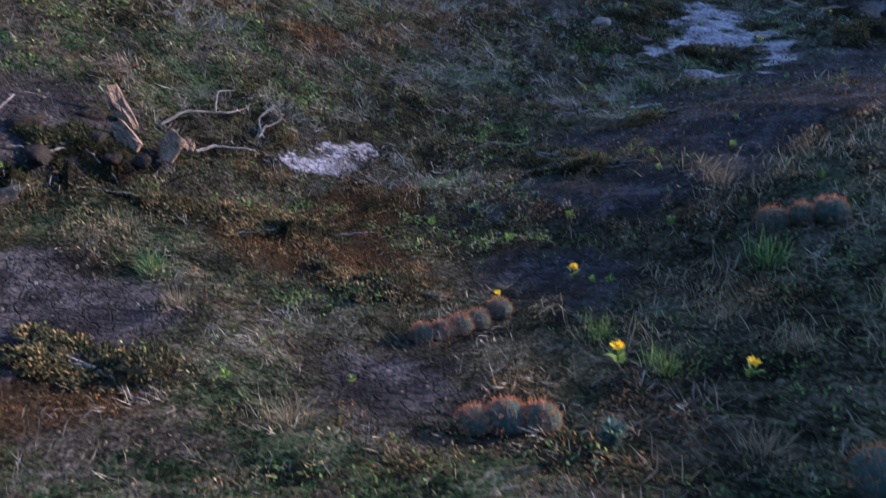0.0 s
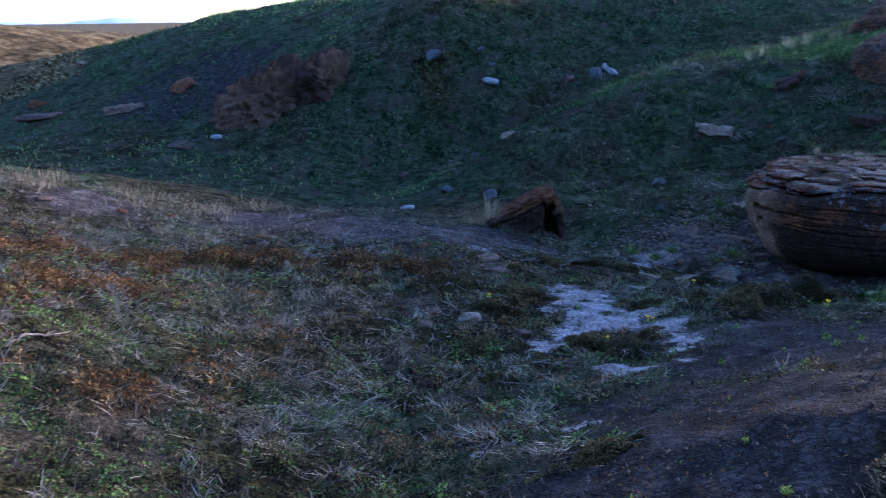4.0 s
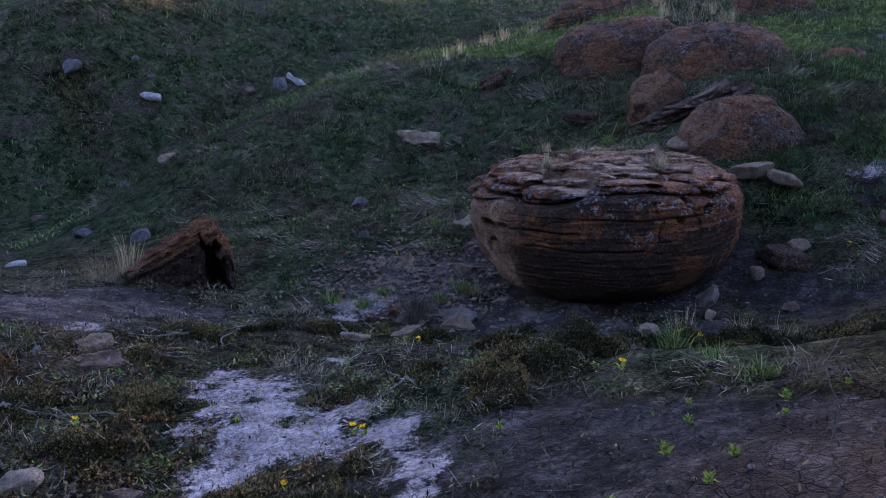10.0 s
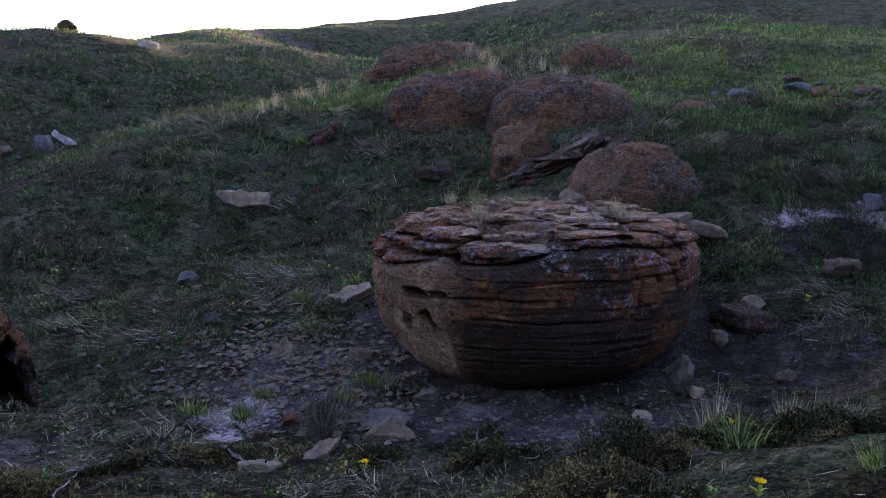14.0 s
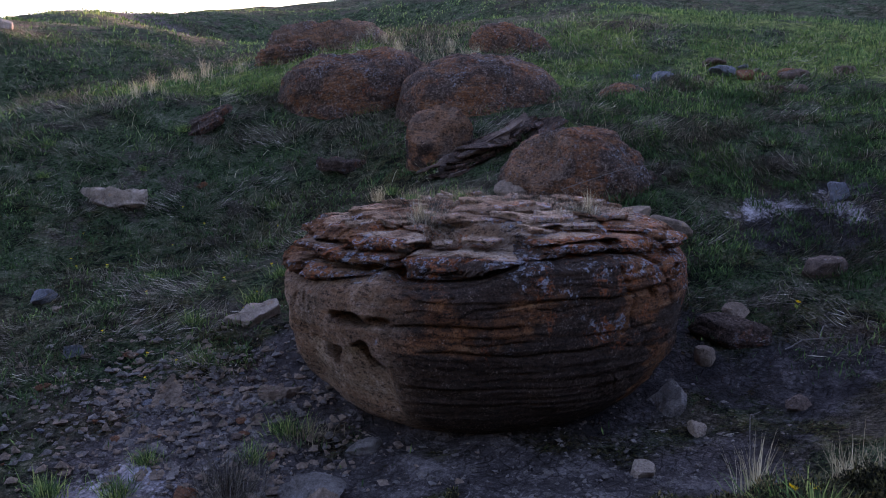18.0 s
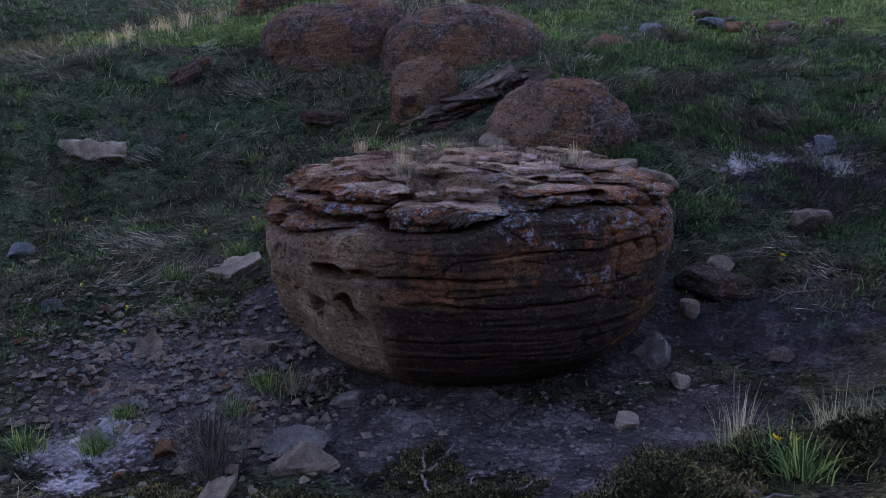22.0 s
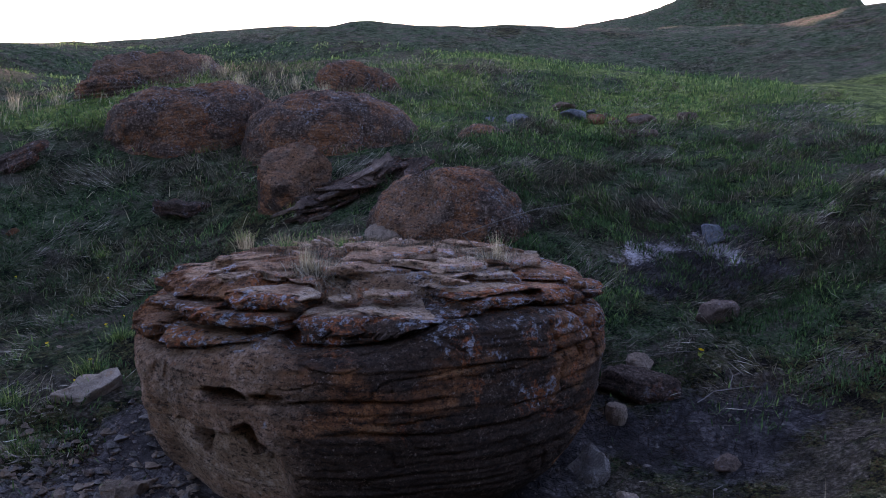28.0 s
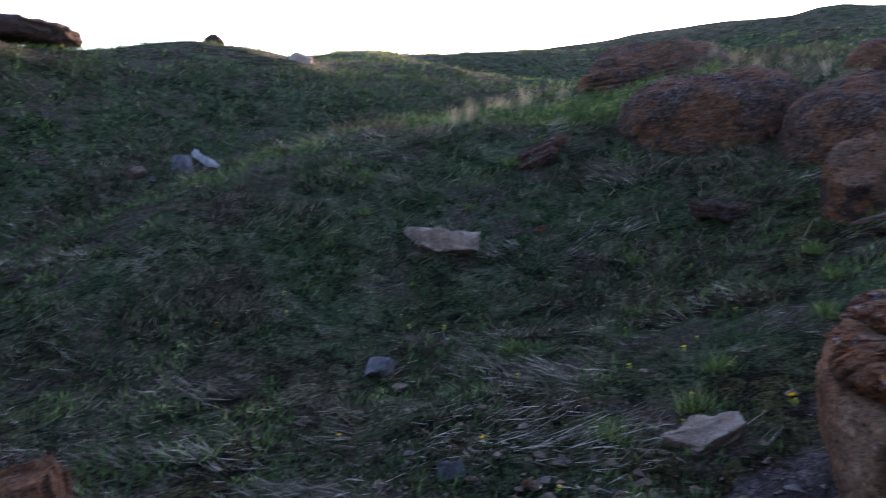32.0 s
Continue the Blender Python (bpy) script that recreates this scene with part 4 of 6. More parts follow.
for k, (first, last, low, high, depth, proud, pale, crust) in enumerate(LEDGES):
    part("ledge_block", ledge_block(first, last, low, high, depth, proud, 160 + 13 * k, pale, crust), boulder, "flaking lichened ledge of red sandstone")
# loose flakes on the top: x, y, z, length, width, thickness, turn, tips, paleness
for k, (x, y, z, a, b, c, turn, tipx, tipy, pale) in enumerate((
        (-0.42, -0.2, 1.085, 0.5, 0.3, 0.035, -40, 3, 2, 0.5), (-0.3, -0.42, 1.1, 0.5, 0.26, 0.03, -62, -4, 5, 0.9), (-0.12, -0.5, 1.095, 0.4, 0.24, 0.025, -58, 6, 4, 1.0), (-0.28, -0.62, 1.075, 0.34, 0.18, 0.018, -50, 5, 2, 1.0), (-0.5, -0.05, 1.1, 0.42, 0.26, 0.03, 30, -4, 3, 0.4), (-0.22, -0.12, 1.115, 0.55, 0.34, 0.04, -30, 2, -4, 0.35), (-0.05, -0.28, 1.12, 0.42, 0.3, 0.03, 10, 5, -3, 0.5), (0.1, -0.62, 1.085, 0.44, 0.24, 0.03, -70, 4, -3, 0.6), (0.25, -0.45, 1.11, 0.36, 0.24, 0.03, 20, -4, 6, 0.6),
        (-0.62, 0.2, 1.085, 0.34, 0.24, 0.03, 70, 4, -5, 0.5), (-0.4, 0.45, 1.1, 0.36, 0.26, 0.03, 110, -3, 5, 0.4), (0.1, 0.1, 1.115, 0.4, 0.3, 0.03, 0, 3, 3, 0.5), (0.45, 0.0, 1.1, 0.34, 0.3, 0.03, 40, -4, 5, 0.4), (0.0, 0.55, 1.1, 0.36, 0.25, 0.03, 75, 4, 4, 0.4), (0.42, -0.62, 1.07, 0.26, 0.2, 0.03, 60, 8, 4, 0.8), (-0.66, -0.33, 1.03, 0.3, 0.2, 0.02, -35, 2, 2, 0.8), (-0.75, -0.18, 1.02, 0.22, 0.12, 0.012, 15, 4, 2, 0.95))):
    me = slab_mesh((a * 0.8, b * 0.8, c), 100 + k, REDROCK)
    layer(me, "pale", np.full(len(me.vertices), pale))
    part("slab", me, boulder, "thin flaking sandstone slab", pose(x, y, z, tipx, tipy, turn))
for k in range(30):
    a, d = rng.uniform(0, 2 * math.pi), 0.82 * math.sqrt(rng.uniform(0.05, 1))
    me = slab_mesh((rng.uniform(0.07, 0.2), rng.uniform(0.05, 0.13), rng.uniform(0.008, 0.02)), 130 + k, REDROCK)
    layer(me, "pale", np.full(len(me.vertices), rng.uniform(0.2, 0.9)))
    part("slab", me, boulder, "thin flaking sandstone slab", pose(d * math.cos(a), d * math.sin(a), 1.11 - 0.03 * smooth(0.6, 0.85, d), rng.normal(0, 8), rng.normal(0, 8), rng.uniform(0, 360)))

# rounded concretions up the slope
dome(10.5, 12.75, (1.85, 1.45, 1.15), "rounded red concretion with flaking layered crown", 2.4, -46, 12, (0, -7), 0.02, 0.08, 2.5, knobs=0.03)
dome(10.58, 11.05, (1.95, 1.5, 1.3), "broad domed red concretion speckled with lichen", 2.27, -50, 13, (0, 5), 0.002, 0.05, 2.25, knobs=0.03)
dome(9.02, 10.72, (0.62, 0.62, 1.0), "upright wedge of rusty red rock in grass", 1.69, -50, 14, (6, 8), 0.006, 0.07, 2.5, SPLIT_ROCK, knobs=0.03, limits=(((-0.55, -0.5, 0.62), 0.3), ((0.2, -0.9, 0.2), 0.28)))
dome(8.35, 9.0, (1.2, 0.95, 0.95), "domed red concretion covered in grey lichen", 1.5, -52, 15, (0, 6), 0.004, 0.06, 2.2, knobs=0.035, limits=(((-0.75, -0.5, 0.45), 0.46),))
dome(11.75, 14.1, (1.95, 1.1, 1.0), "low fractured red outcrop at the ridge", 2.93, -54, 16, (0, -9), 0.03, 0.12, 2.8, limits=(((-0.2, -0.9, 0.55), 0.36), ((0.5, -0.6, 0.7), 0.4)))
dome(11.25, 14.5, (1.0, 0.7, 0.6), "low broken red rock at the ridge", 2.62, -54, 17, (0, -6), 0.03, 0.12, 2.6)
dome(12.9, 11.85, (1.15, 0.8, 0.85), "rounded red rock in tall dry grass", 2.84, -52, 18, (0, 14), 0.02, 0.08, 2.4)
dome(11.0, 9.55, (0.6, 0.4, 0.34), "small reddish rock sunk in turf", 1.92, -30, 19, (0, -6), 0.01, 0.06, n=40)
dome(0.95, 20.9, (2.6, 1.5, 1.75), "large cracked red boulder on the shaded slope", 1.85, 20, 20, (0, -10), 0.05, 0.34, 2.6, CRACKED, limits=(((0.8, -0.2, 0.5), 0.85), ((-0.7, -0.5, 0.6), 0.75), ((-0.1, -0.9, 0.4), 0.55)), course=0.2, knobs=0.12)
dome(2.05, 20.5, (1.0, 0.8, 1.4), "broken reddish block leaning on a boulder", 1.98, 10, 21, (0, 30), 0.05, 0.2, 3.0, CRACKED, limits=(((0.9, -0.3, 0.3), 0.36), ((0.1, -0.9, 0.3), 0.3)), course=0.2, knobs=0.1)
dome(4.9, 25.1, (1.3, 0.8, 0.7), "red rock high on the shaded slope", 3.1, 5, 22, (0, 0), 0.03, 0.12, n=40)
dome(7.45, 23.6, (1.7, 1.0, 0.42), "dark flat layered rock ledge on the skyline", 3.7, 12, 23, (0, 3), 0.05, 0.12, 3.0, DARKENED, n=50)
dome(11.95, 25.7, (0.55, 0.4, 0.55), "small rock knob on the skyline", 4.12, 0, 24, (0, 20), 0.03, 0.12, 2.3, DARKENED, n=40)


def broken_fragment(length, wide, seed):
    """A split length of a boulder: thin at one end, rising to a blunt end that has weathered hollow."""
    n, m = 120, 110
    S, W = np.meshgrid(np.linspace(0, 1, n), np.linspace(0, 2 * math.pi, m, endpoint=False), indexing="ij")
    crown = np.interp(S, (0, 0.08, 0.35, 0.72, 0.8, 0.86, 0.92, 1.0), (0.2, 0.25, 0.4, 0.585, 0.6, 0.55, 0.46, 0.4))
    foot = np.interp(S, (0, 0.1, 0.5, 0.85, 1.0), (0.17, 0.1, 0.02, -0.08, -0.08))
    deep = wide / 2 * np.interp(S, (0, 0.15, 0.6, 1.0), (0.35, 0.75, 1.0, 0.75))
    sy, sz = np.sign(np.cos(W)) * np.abs(np.cos(W)) ** 0.5, np.sign(np.sin(W)) * np.abs(np.sin(W)) ** 0.5
    pinch = np.clip(1 - np.abs(2 * S - 1) ** np.where(S > 0.5, 34, 10), 0, 1) ** 0.3
    x = (S - 0.5) * length
    y = deep * sy * pinch + 0.1 * smooth(-0.2, 1.0, sz) * np.minimum(sz, 1)
    z = (crown + foot) / 2 + (crown - foot) / 2 * sz * pinch
    grain = z - 0.5 * x
    lay = np.floor(grain / 0.034 + 0.8 * fbm(x * 1.5, y * 5, grain * 3, 3, seed)).astype(np.int64)
    split = 0.07 * (hashed(lay, 0, 0, seed) - 0.5) + 0.06 * np.round(2.5 * fbm(x * 1.6, y * 7, grain * 9, 3, seed + 1)) / 2.5 + 0.014 * fbm(x * 10, y * 14, z * 14, 3, seed + 2)
    y = y + sy * split
    z = z + 0.9 * np.maximum(sz, 0) * split
    hollow = np.exp(-((((x - 0.33 * length + 0.2 * (z - 0.15)) / 0.075) ** 2 + ((z - 0.1) / 0.24) ** 2) ** 2 * np.clip(1 + 1.3 * fbm(x * 12, z * 7, 0 * z, 3, seed + 3), 0.15, 4)) ** 2) * smooth(0.0, -0.5, sy)
    y = y + 0.42 * hollow
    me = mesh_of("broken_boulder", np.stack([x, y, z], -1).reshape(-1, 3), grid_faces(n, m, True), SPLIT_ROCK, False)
    layer(me, "pale", (0.25 * smooth(0.35, 0.0, S) * smooth(0.2, 0.8, sz)).ravel())
    # Light from above put into the colour: sides darkened, top kept bright.
    layer(me, "darkening", (0.3 * smooth(0.6, 0.2, sz) - 0.14 * smooth(0.5, 0.9, sz)).ravel())
    layer(me, "crust", np.full(x.size, -0.02))
    return me


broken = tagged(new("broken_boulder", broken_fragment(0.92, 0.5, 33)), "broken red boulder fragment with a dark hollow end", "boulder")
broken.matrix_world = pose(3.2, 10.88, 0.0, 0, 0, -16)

# tumbled slabs between the upper boulders, dipping down the slope
for k in range(44):
    a = rng.uniform(0, 1)
    big = k < 12
    stone("flat_rock", 8.56 + 0.62 * a + rng.normal(0, 0.1), 10.4 - 0.6 * a + rng.normal(0, 0.1), (rng.uniform(0.4, 0.6) if big else rng.uniform(0.2, 0.42), rng.uniform(0.14, 0.24) if big else rng.uniform(0.08, 0.18), rng.uniform(0.012, 0.03)), DARKENED if k % 3 else DARK, "dark weathered slab tilted among the boulders", rng.normal(-46, 24), 900 + k, 0.3, (rng.normal(14, 16), rng.normal(-20, 13)), flat=True, lift=rng.uniform(0.0, 0.16), category="flat rock", group="tumbled slabs")
for k, (x, y, size, mat, label, turn, tip, lift) in enumerate((
        (7.9, 9.34, (0.34, 0.2, 0.2), TAN, "pale broken slab against a red boulder", -50, (-16, 8), 0.05), (7.75, 9.62, (0.26, 0.18, 0.16), TAN, "tan broken block at a red boulder's foot", -40, (-8, -8), 0.03), (7.62, 8.36, (0.36, 0.26, 0.16), TAN, "tan flat stone behind the great boulder", -50, (0, -8), 0.1), (7.75, 8.1, (0.3, 0.24, 0.14), TAN, "brown broken stone behind the great boulder", -50, (0, 14), 0.06))):
    stone("flat_rock", x, y, size, mat, label, turn, 60 + k, 0.25, tip, lift=lift, category="flat rock", cuts=7)

# single stones: x, y, size, material, flat, turn, tip, label
for k, (x, y, size, mat, flat, turn, tip, label) in enumerate((
        (7.3, 13.3, (0.74, 0.4, 0.16), PALE, True, -55, (-6, 3), "pale pinkish slab lying on the grassy slope"), (5.65, 12.06, (0.27, 0.22, 0.2), BLUE, False, 20, (0, 0), "rounded bluish fieldstone in the grass"),
        (4.98, 10.78, (0.17, 0.13, 0.11), BLUE, False, 0, (0, 0), "small rounded pale grey stone"), (5.82, 10.14, (0.36, 0.2, 0.07), PALE, True, -40, (20, -14), "pale pointed flake leaning on soil"),
        (5.28, 9.5, (0.3, 0.2, 0.07), TAN, True, -20, (-8, 10), "flat tan sandstone flake on gravel"), (4.92, 9.93, (0.26, 0.14, 0.05), TAN, True, 10, (30, -30), "tan flake standing on its edge"),
        (8.05, 12.9, (0.17, 0.12, 0.09), RUSTY, False, 0, (0, 0), "small orange stone in the grass"), (8.85, 13.72, (0.85, 0.34, 0.09), DARKENED, True, -52, (16, -26), "tilted flaky red slab in the turf"),
        (8.72, 13.62, (0.75, 0.26, 0.08), DARKENED, True, -50, (30, -28), "tilted flaky red slab in the turf"), (8.85, 11.72, (0.66, 0.4, 0.12), DARKENED, True, -20, (8, 4), "flat reddish slab sunk in the slope"),
        (8.98, 7.16, (0.34, 0.26, 0.26), BLUE, False, 10, (0, 0), "whitish rounded stone on pale soil"), (7.8, 7.12, (0.36, 0.26, 0.24), DARK, False, -35, (0, 0), "dark lichened stone on the slope"),
        (7.08, 7.5, (0.24, 0.16, 0.15), TAN, False, -30, (0, 14), "tan stone beside the great boulder"), (6.86, 7.5, (0.46, 0.36, 0.26), DARKENED, False, -70, (10, 6), "reddish lichened rock beside the great boulder"),
        (6.66, 7.58, (0.18, 0.14, 0.2), TAN, False, 0, (0, 0), "brown rounded stone at the boulder's foot"), (6.1, 7.66, (0.3, 0.24, 0.06), GREY, True, -30, (0, -48), "grey flat slab leaning by the boulder"),
        (5.9, 7.46, (0.14, 0.11, 0.1), PALE, False, 40, (0, 0), "small pale blocky stone"), (5.35, 7.55, (0.2, 0.16, 0.15), PALE, False, 20, (0, 20), "pale pinkish angular stone"),
        (6.25, 7.05, (0.17, 0.13, 0.12), DARK, False, 0, (0, 0), "small dark rock on bare mud"), (5.1, 8.8, (0.22, 0.16, 0.1), GREY, False, -60, (0, 0), "flat grey stone on cracked mud"),
        (4.66, 8.74, (0.36, 0.24, 0.16), GREY, False, -65, (0, 8), "brownish flat block half sunk in mud"), (4.5, 8.58, (0.3, 0.14, 0.26), TAN, False, -60, (18, 0), "brown leaning block half sunk in mud"),
        (1.43, 7.38, (0.22, 0.18, 0.17), PALE, False, 10, (0, 0), "pale cream blocky stone on the bank"), (1.76, 7.12, (0.2, 0.16, 0.13), DARK, False, -20, (0, 0), "dark grey blocky stone by white soil"),
        (1.2, 7.55, (0.16, 0.14, 0.12), DARK, False, 50, (0, 0), "dark stone among dry grass"), (1.05, 7.2, (0.13, 0.1, 0.06), TAN, True, 0, (0, 0), "small tan flake among dry grass"),
        (8.38, 19.2, (0.6, 0.24, 0.1), WHITE, True, -40, (0, 36), "white slab leaning on a grey stone"), (7.98, 19.2, (0.42, 0.36, 0.42), BLUE, False, 0, (0, 0), "grey rounded stone in the hollow"),
        (7.35, 19.2, (0.4, 0.3, 0.3), DARK, False, 30, (0, 0), "dark stone in the hollow"), (5.6, 19.55, (0.5, 0.3, 0.2), WHITE, False, -20, (0, 10), "pale slab on the shaded slope"),
        (4.46, 20.25, (0.55, 0.4, 0.4), BLUE, False, 10, (0, 0), "grey stone on the shaded slope"), (5.35, 16.15, (0.4, 0.28, 0.22), PALE, False, 15, (0, 0), "pale stone at the gully's edge"),
        (5.75, 16.1, (0.34, 0.26, 0.2), DARK, False, 40, (0, 0), "dark stone at the gully's edge"), (4.53, 15.25, (0.42, 0.24, 0.14), PALE, False, 40, (0, -12), "pale flat stone above the gully"),
        (3.98, 15.32, (0.24, 0.2, 0.18), BLUE, False, 0, (0, 0), "grey stone at the gully's foot"), (3.15, 14.3, (0.24, 0.2, 0.2), BLUE, False, 0, (0, 0), "grey stone in the gully"),
        (3.5, 13.2, (0.26, 0.2, 0.26), BLUE, False, 20, (0, 0), "grey stone behind dry grass"), (2.25, 13.25, (0.2, 0.14, 0.1), WHITE, False, 0, (0, 0), "small white stone in the gully"),
        (-1.4, 10.78, (0.22, 0.12, 0.12), RUSTY, False, -30, (0, 20), "orange stone on the bare crest"), (-0.9, 10.9, (0.14, 0.1, 0.09), RUSTY, False, 0, (0, 0), "small orange stone on the crest"),
        (-2.1, 10.6, (0.2, 0.13, 0.1), DARK, False, 20, (0, 0), "dark stone on the bare crest"), (-1.15, 23.8, (0.9, 0.5, 0.5), RUSTY, False, 30, (0, -20), "orange block on the shaded slope"),
        (-2.6, 23.2, (1.1, 0.4, 0.2), TAN, True, 10, (0, -6), "tan slab on the shaded slope"), (-1.2, 19.9, (0.6, 0.4, 0.35), DARK, False, 0, (0, 0), "dark rock low on the slope"),
        (-0.4, 20.1, (0.3, 0.2, 0.2), WHITE, False, 0, (0, 0), "pale stone low on the slope"), (-5.2, 27.0, (0.7, 0.5, 0.5), RUSTY, False, 0, (0, 0), "reddish stone by the coulee floor"),
        (-4.6, 24.5, (1.5, 0.5, 0.3), DARK, False, 10, (0, 0), "dark eroded ledge on the slope"), (-4.5, 31.0, (0.5, 0.4, 0.4), TAN, False, 0, (0, 0), "tan stone on the spur"),
        (12.3, 26.0, (0.5, 0.4, 0.3), DARK, False, 0, (0, 0), "dark stone near the skyline"), (12.0, 22.4, (0.6, 0.4, 0.4), PALE, False, 0, (0, 0), "pinkish stone on the upper slope"),
        (2.05, 8.85, (0.3, 0.2, 0.06), TAN, True, 10, (4, -4), "flat tan slab on crusted soil"), (2.0, 8.55, (0.4, 0.22, 0.06), DARK, True, -10, (6, 3), "thin layered slab in the bank"),
        (1.5, 9.1, (0.14, 0.1, 0.07), RUSTY, False, 0, (0, 0), "small orange stone on grey soil"), (3.74, 8.73, (0.26, 0.13, 0.05), PALE, True, -10, (0, 10), "cream flake on crusted soil"), (4.14, 8.74, (0.4, 0.14, 0.04), TAN, True, 20, (0, 0), "tan flake on crusted soil"),
        (4.35, 9.2, (0.2, 0.15, 0.12), RUSTY, False, 0, (0, 0), "brown rounded stone by white soil"), (5.15, 10.5, (0.1, 0.07, 0.05), RUSTY, False, 0, (0, 0), "small red stone on the slope"),
        (5.55, 11.75, (0.1, 0.08, 0.06), TAN, False, 0, (0, 0), "small tan stone on the slope"), (1.0, 4.0, (0.07, 0.05, 0.04), TAN, False, 0, (0, 0), "small brown pebble on mud"),
        (3.0, 4.1, (0.09, 0.07, 0.05), PALE, False, 0, (0, 0), "small pale pebble beside a cactus"), (3.35, 4.55, (0.13, 0.12, 0.1), BLUE, False, 0, (0, 0), "grey pebble on the mound"))):
    stone("stone", x, y, [0.9 * q for q in size], mat, label, turn, 200 + k, 0.25 if flat else 0.4, tip, flat=flat, n=18, cuts=8 + k % 4)

# a heap of broken rock on the grassy shoulder
for k in range(16):
    a = rng.uniform(0, 2 * math.pi)
    d = abs(rng.normal(0, 0.55))
    s = rng.uniform(0.14, 0.42)
    stone("stone", 12.75 + d * math.cos(a) * 0.7, 8.35 + d * math.sin(a) * 1.3, (s, s * 0.75, s * 0.5), (DARK, RUSTY, DARK, BLUE)[k % 4], ("dark", "rusty", "dark", "grey")[k % 4] + " rock in a broken heap on turf", rng.uniform(0, 360), 300 + k, 0.3, group="broken rock heap", n=14)
# stones strewn over the far slope
for k in range(16):
    x, y = rng.uniform(2.5, 9.5), rng.uniform(14.5, 24)
    s = rng.uniform(0.08, 0.2)
    stone("stone", x, y, (s, s * 0.8, s * 0.6), (BLUE, BLUE, DARK, DARK)[k % 4], ("grey", "grey", "dark", "dark")[k % 4] + " stone strewn on the shaded slope", rng.uniform(0, 360), 330 + k, 0.3, group="strewn stones", n=12)
# chips and pebbles on the gravelly bank
for k in range(70):
    if k % 3 == 2:
        x, y = rng.uniform(0.2, 2.4), rng.uniform(8.6, 10.8)
    else:
        x, y = rng.normal(4.85, 0.35), rng.normal(9.75, 0.38)
    s = rng.uniform(0.025, 0.08)
    stone("pebble", x, y, (s, s * 0.7, s * 0.45), (TAN, PALE, BLUE, DARK, RUSTY)[k % 5], ("tan", "pale", "grey", "dark", "rusty")[k % 5] + " stone chip on gravelly soil", rng.uniform(0, 360), 400 + k, 0.3, group="stone chips", n=9, category="pebble")


def chips(name, label, count, x, y, wide, deep, low, high, mat, seed):
    """Loose angular chips of stone lying over a patch of soil."""
    r = np.random.default_rng(seed)
    px, py = r.normal(x, wide, count), r.normal(y, deep, count)
    size = low + (high - low) * r.uniform(0, 1, count) ** 3
    ball = np.array([(1, 0, 0), (-1, 0, 0), (0, 1, 0), (0, -1, 0), (0, 0, 0.6), (0, 0, -0.6)], float)
    v = np.stack([px, py, ground_z(px, py) + size * 0.2], -1)[:, None] + ball[None] * size[:, None, None] * r.uniform(0.5, 1.4, (count, 6, 1)) + r.normal(0, 0.15, (count, 6, 3)) * size[:, None, None]
    f = (np.arange(count)[:, None, None] * 6 + np.array([(0, 2, 4), (2, 1, 4), (1, 3, 4), (3, 0, 4), (2, 0, 5), (1, 2, 5), (3, 1, 5), (0, 3, 5)])).reshape(-1, 3)
    return tagged(new(name, mesh_of(name, v.reshape(-1, 3), f, mat, False)), label, "gravel", kind="stuff")


chips("gravel", "pale grey stone chips strewn below the great boulder", 1500, 4.85, 9.75, 0.42, 0.45, 0.005, 0.034, GREY, 801)
chips("gravel", "brown stone chips strewn below the great boulder", 1500, 4.9, 9.7, 0.45, 0.55, 0.005, 0.036, TAN, 802)
chips("gravel", "grey stone chips on the bare crest of the bank", 1800, 0.6, 9.9, 1.6, 0.5, 0.004, 0.024, GREY, 803)
chips("gravel", "brown stone chips by the white soil", 700, 1.6, 7.3, 0.3, 0.3, 0.003, 0.018, TAN, 804)
chips("gravel", "small stones on dark mud before the great boulder", 1200, 5.2, 7.8, 0.6, 0.45, 0.003, 0.02, GREY, 805)


# ---- plants ----
def blade_arrays(base, long, wide, az, lean, curl, tint):
    """Grass blades of three triangles: foot, bend and tip."""
    n = len(base)
    ahead = np.stack([np.cos(az), np.sin(az), 0 * az], -1)
    face = rng.uniform(0, 2 * math.pi, n)
    side = np.stack([np.cos(face), np.sin(face), 0 * face], -1) * (np.asarray(wide) * np.ones(n))[:, None] / 2
    up = np.array([0, 0, 1.0])
    long = (np.asarray(long) * np.ones(n))[:, None]
    lean, curl = (np.asarray(lean) * np.ones(n))[:, None], (np.asarray(curl) * np.ones(n))[:, None]
    p1 = base + long * 0.55 * (np.cos(lean) * up + np.sin(lean) * ahead)
    p2 = p1 + long * 0.45 * (np.cos(lean + curl) * up + np.sin(lean + curl) * ahead)
    v = np.stack([base - side, base + side, p1 - side * 0.8, p1 + side * 0.8, p2], 1).reshape(-1, 3)
    i = np.arange(n)[:, None, None] * 5
    f = (i + np.array([[0, 1, 3], [0, 3, 2], [2, 3, 4]])).reshape(-1, 3)
    return v, f, np.repeat(np.clip(tint, 0, 1), 5)


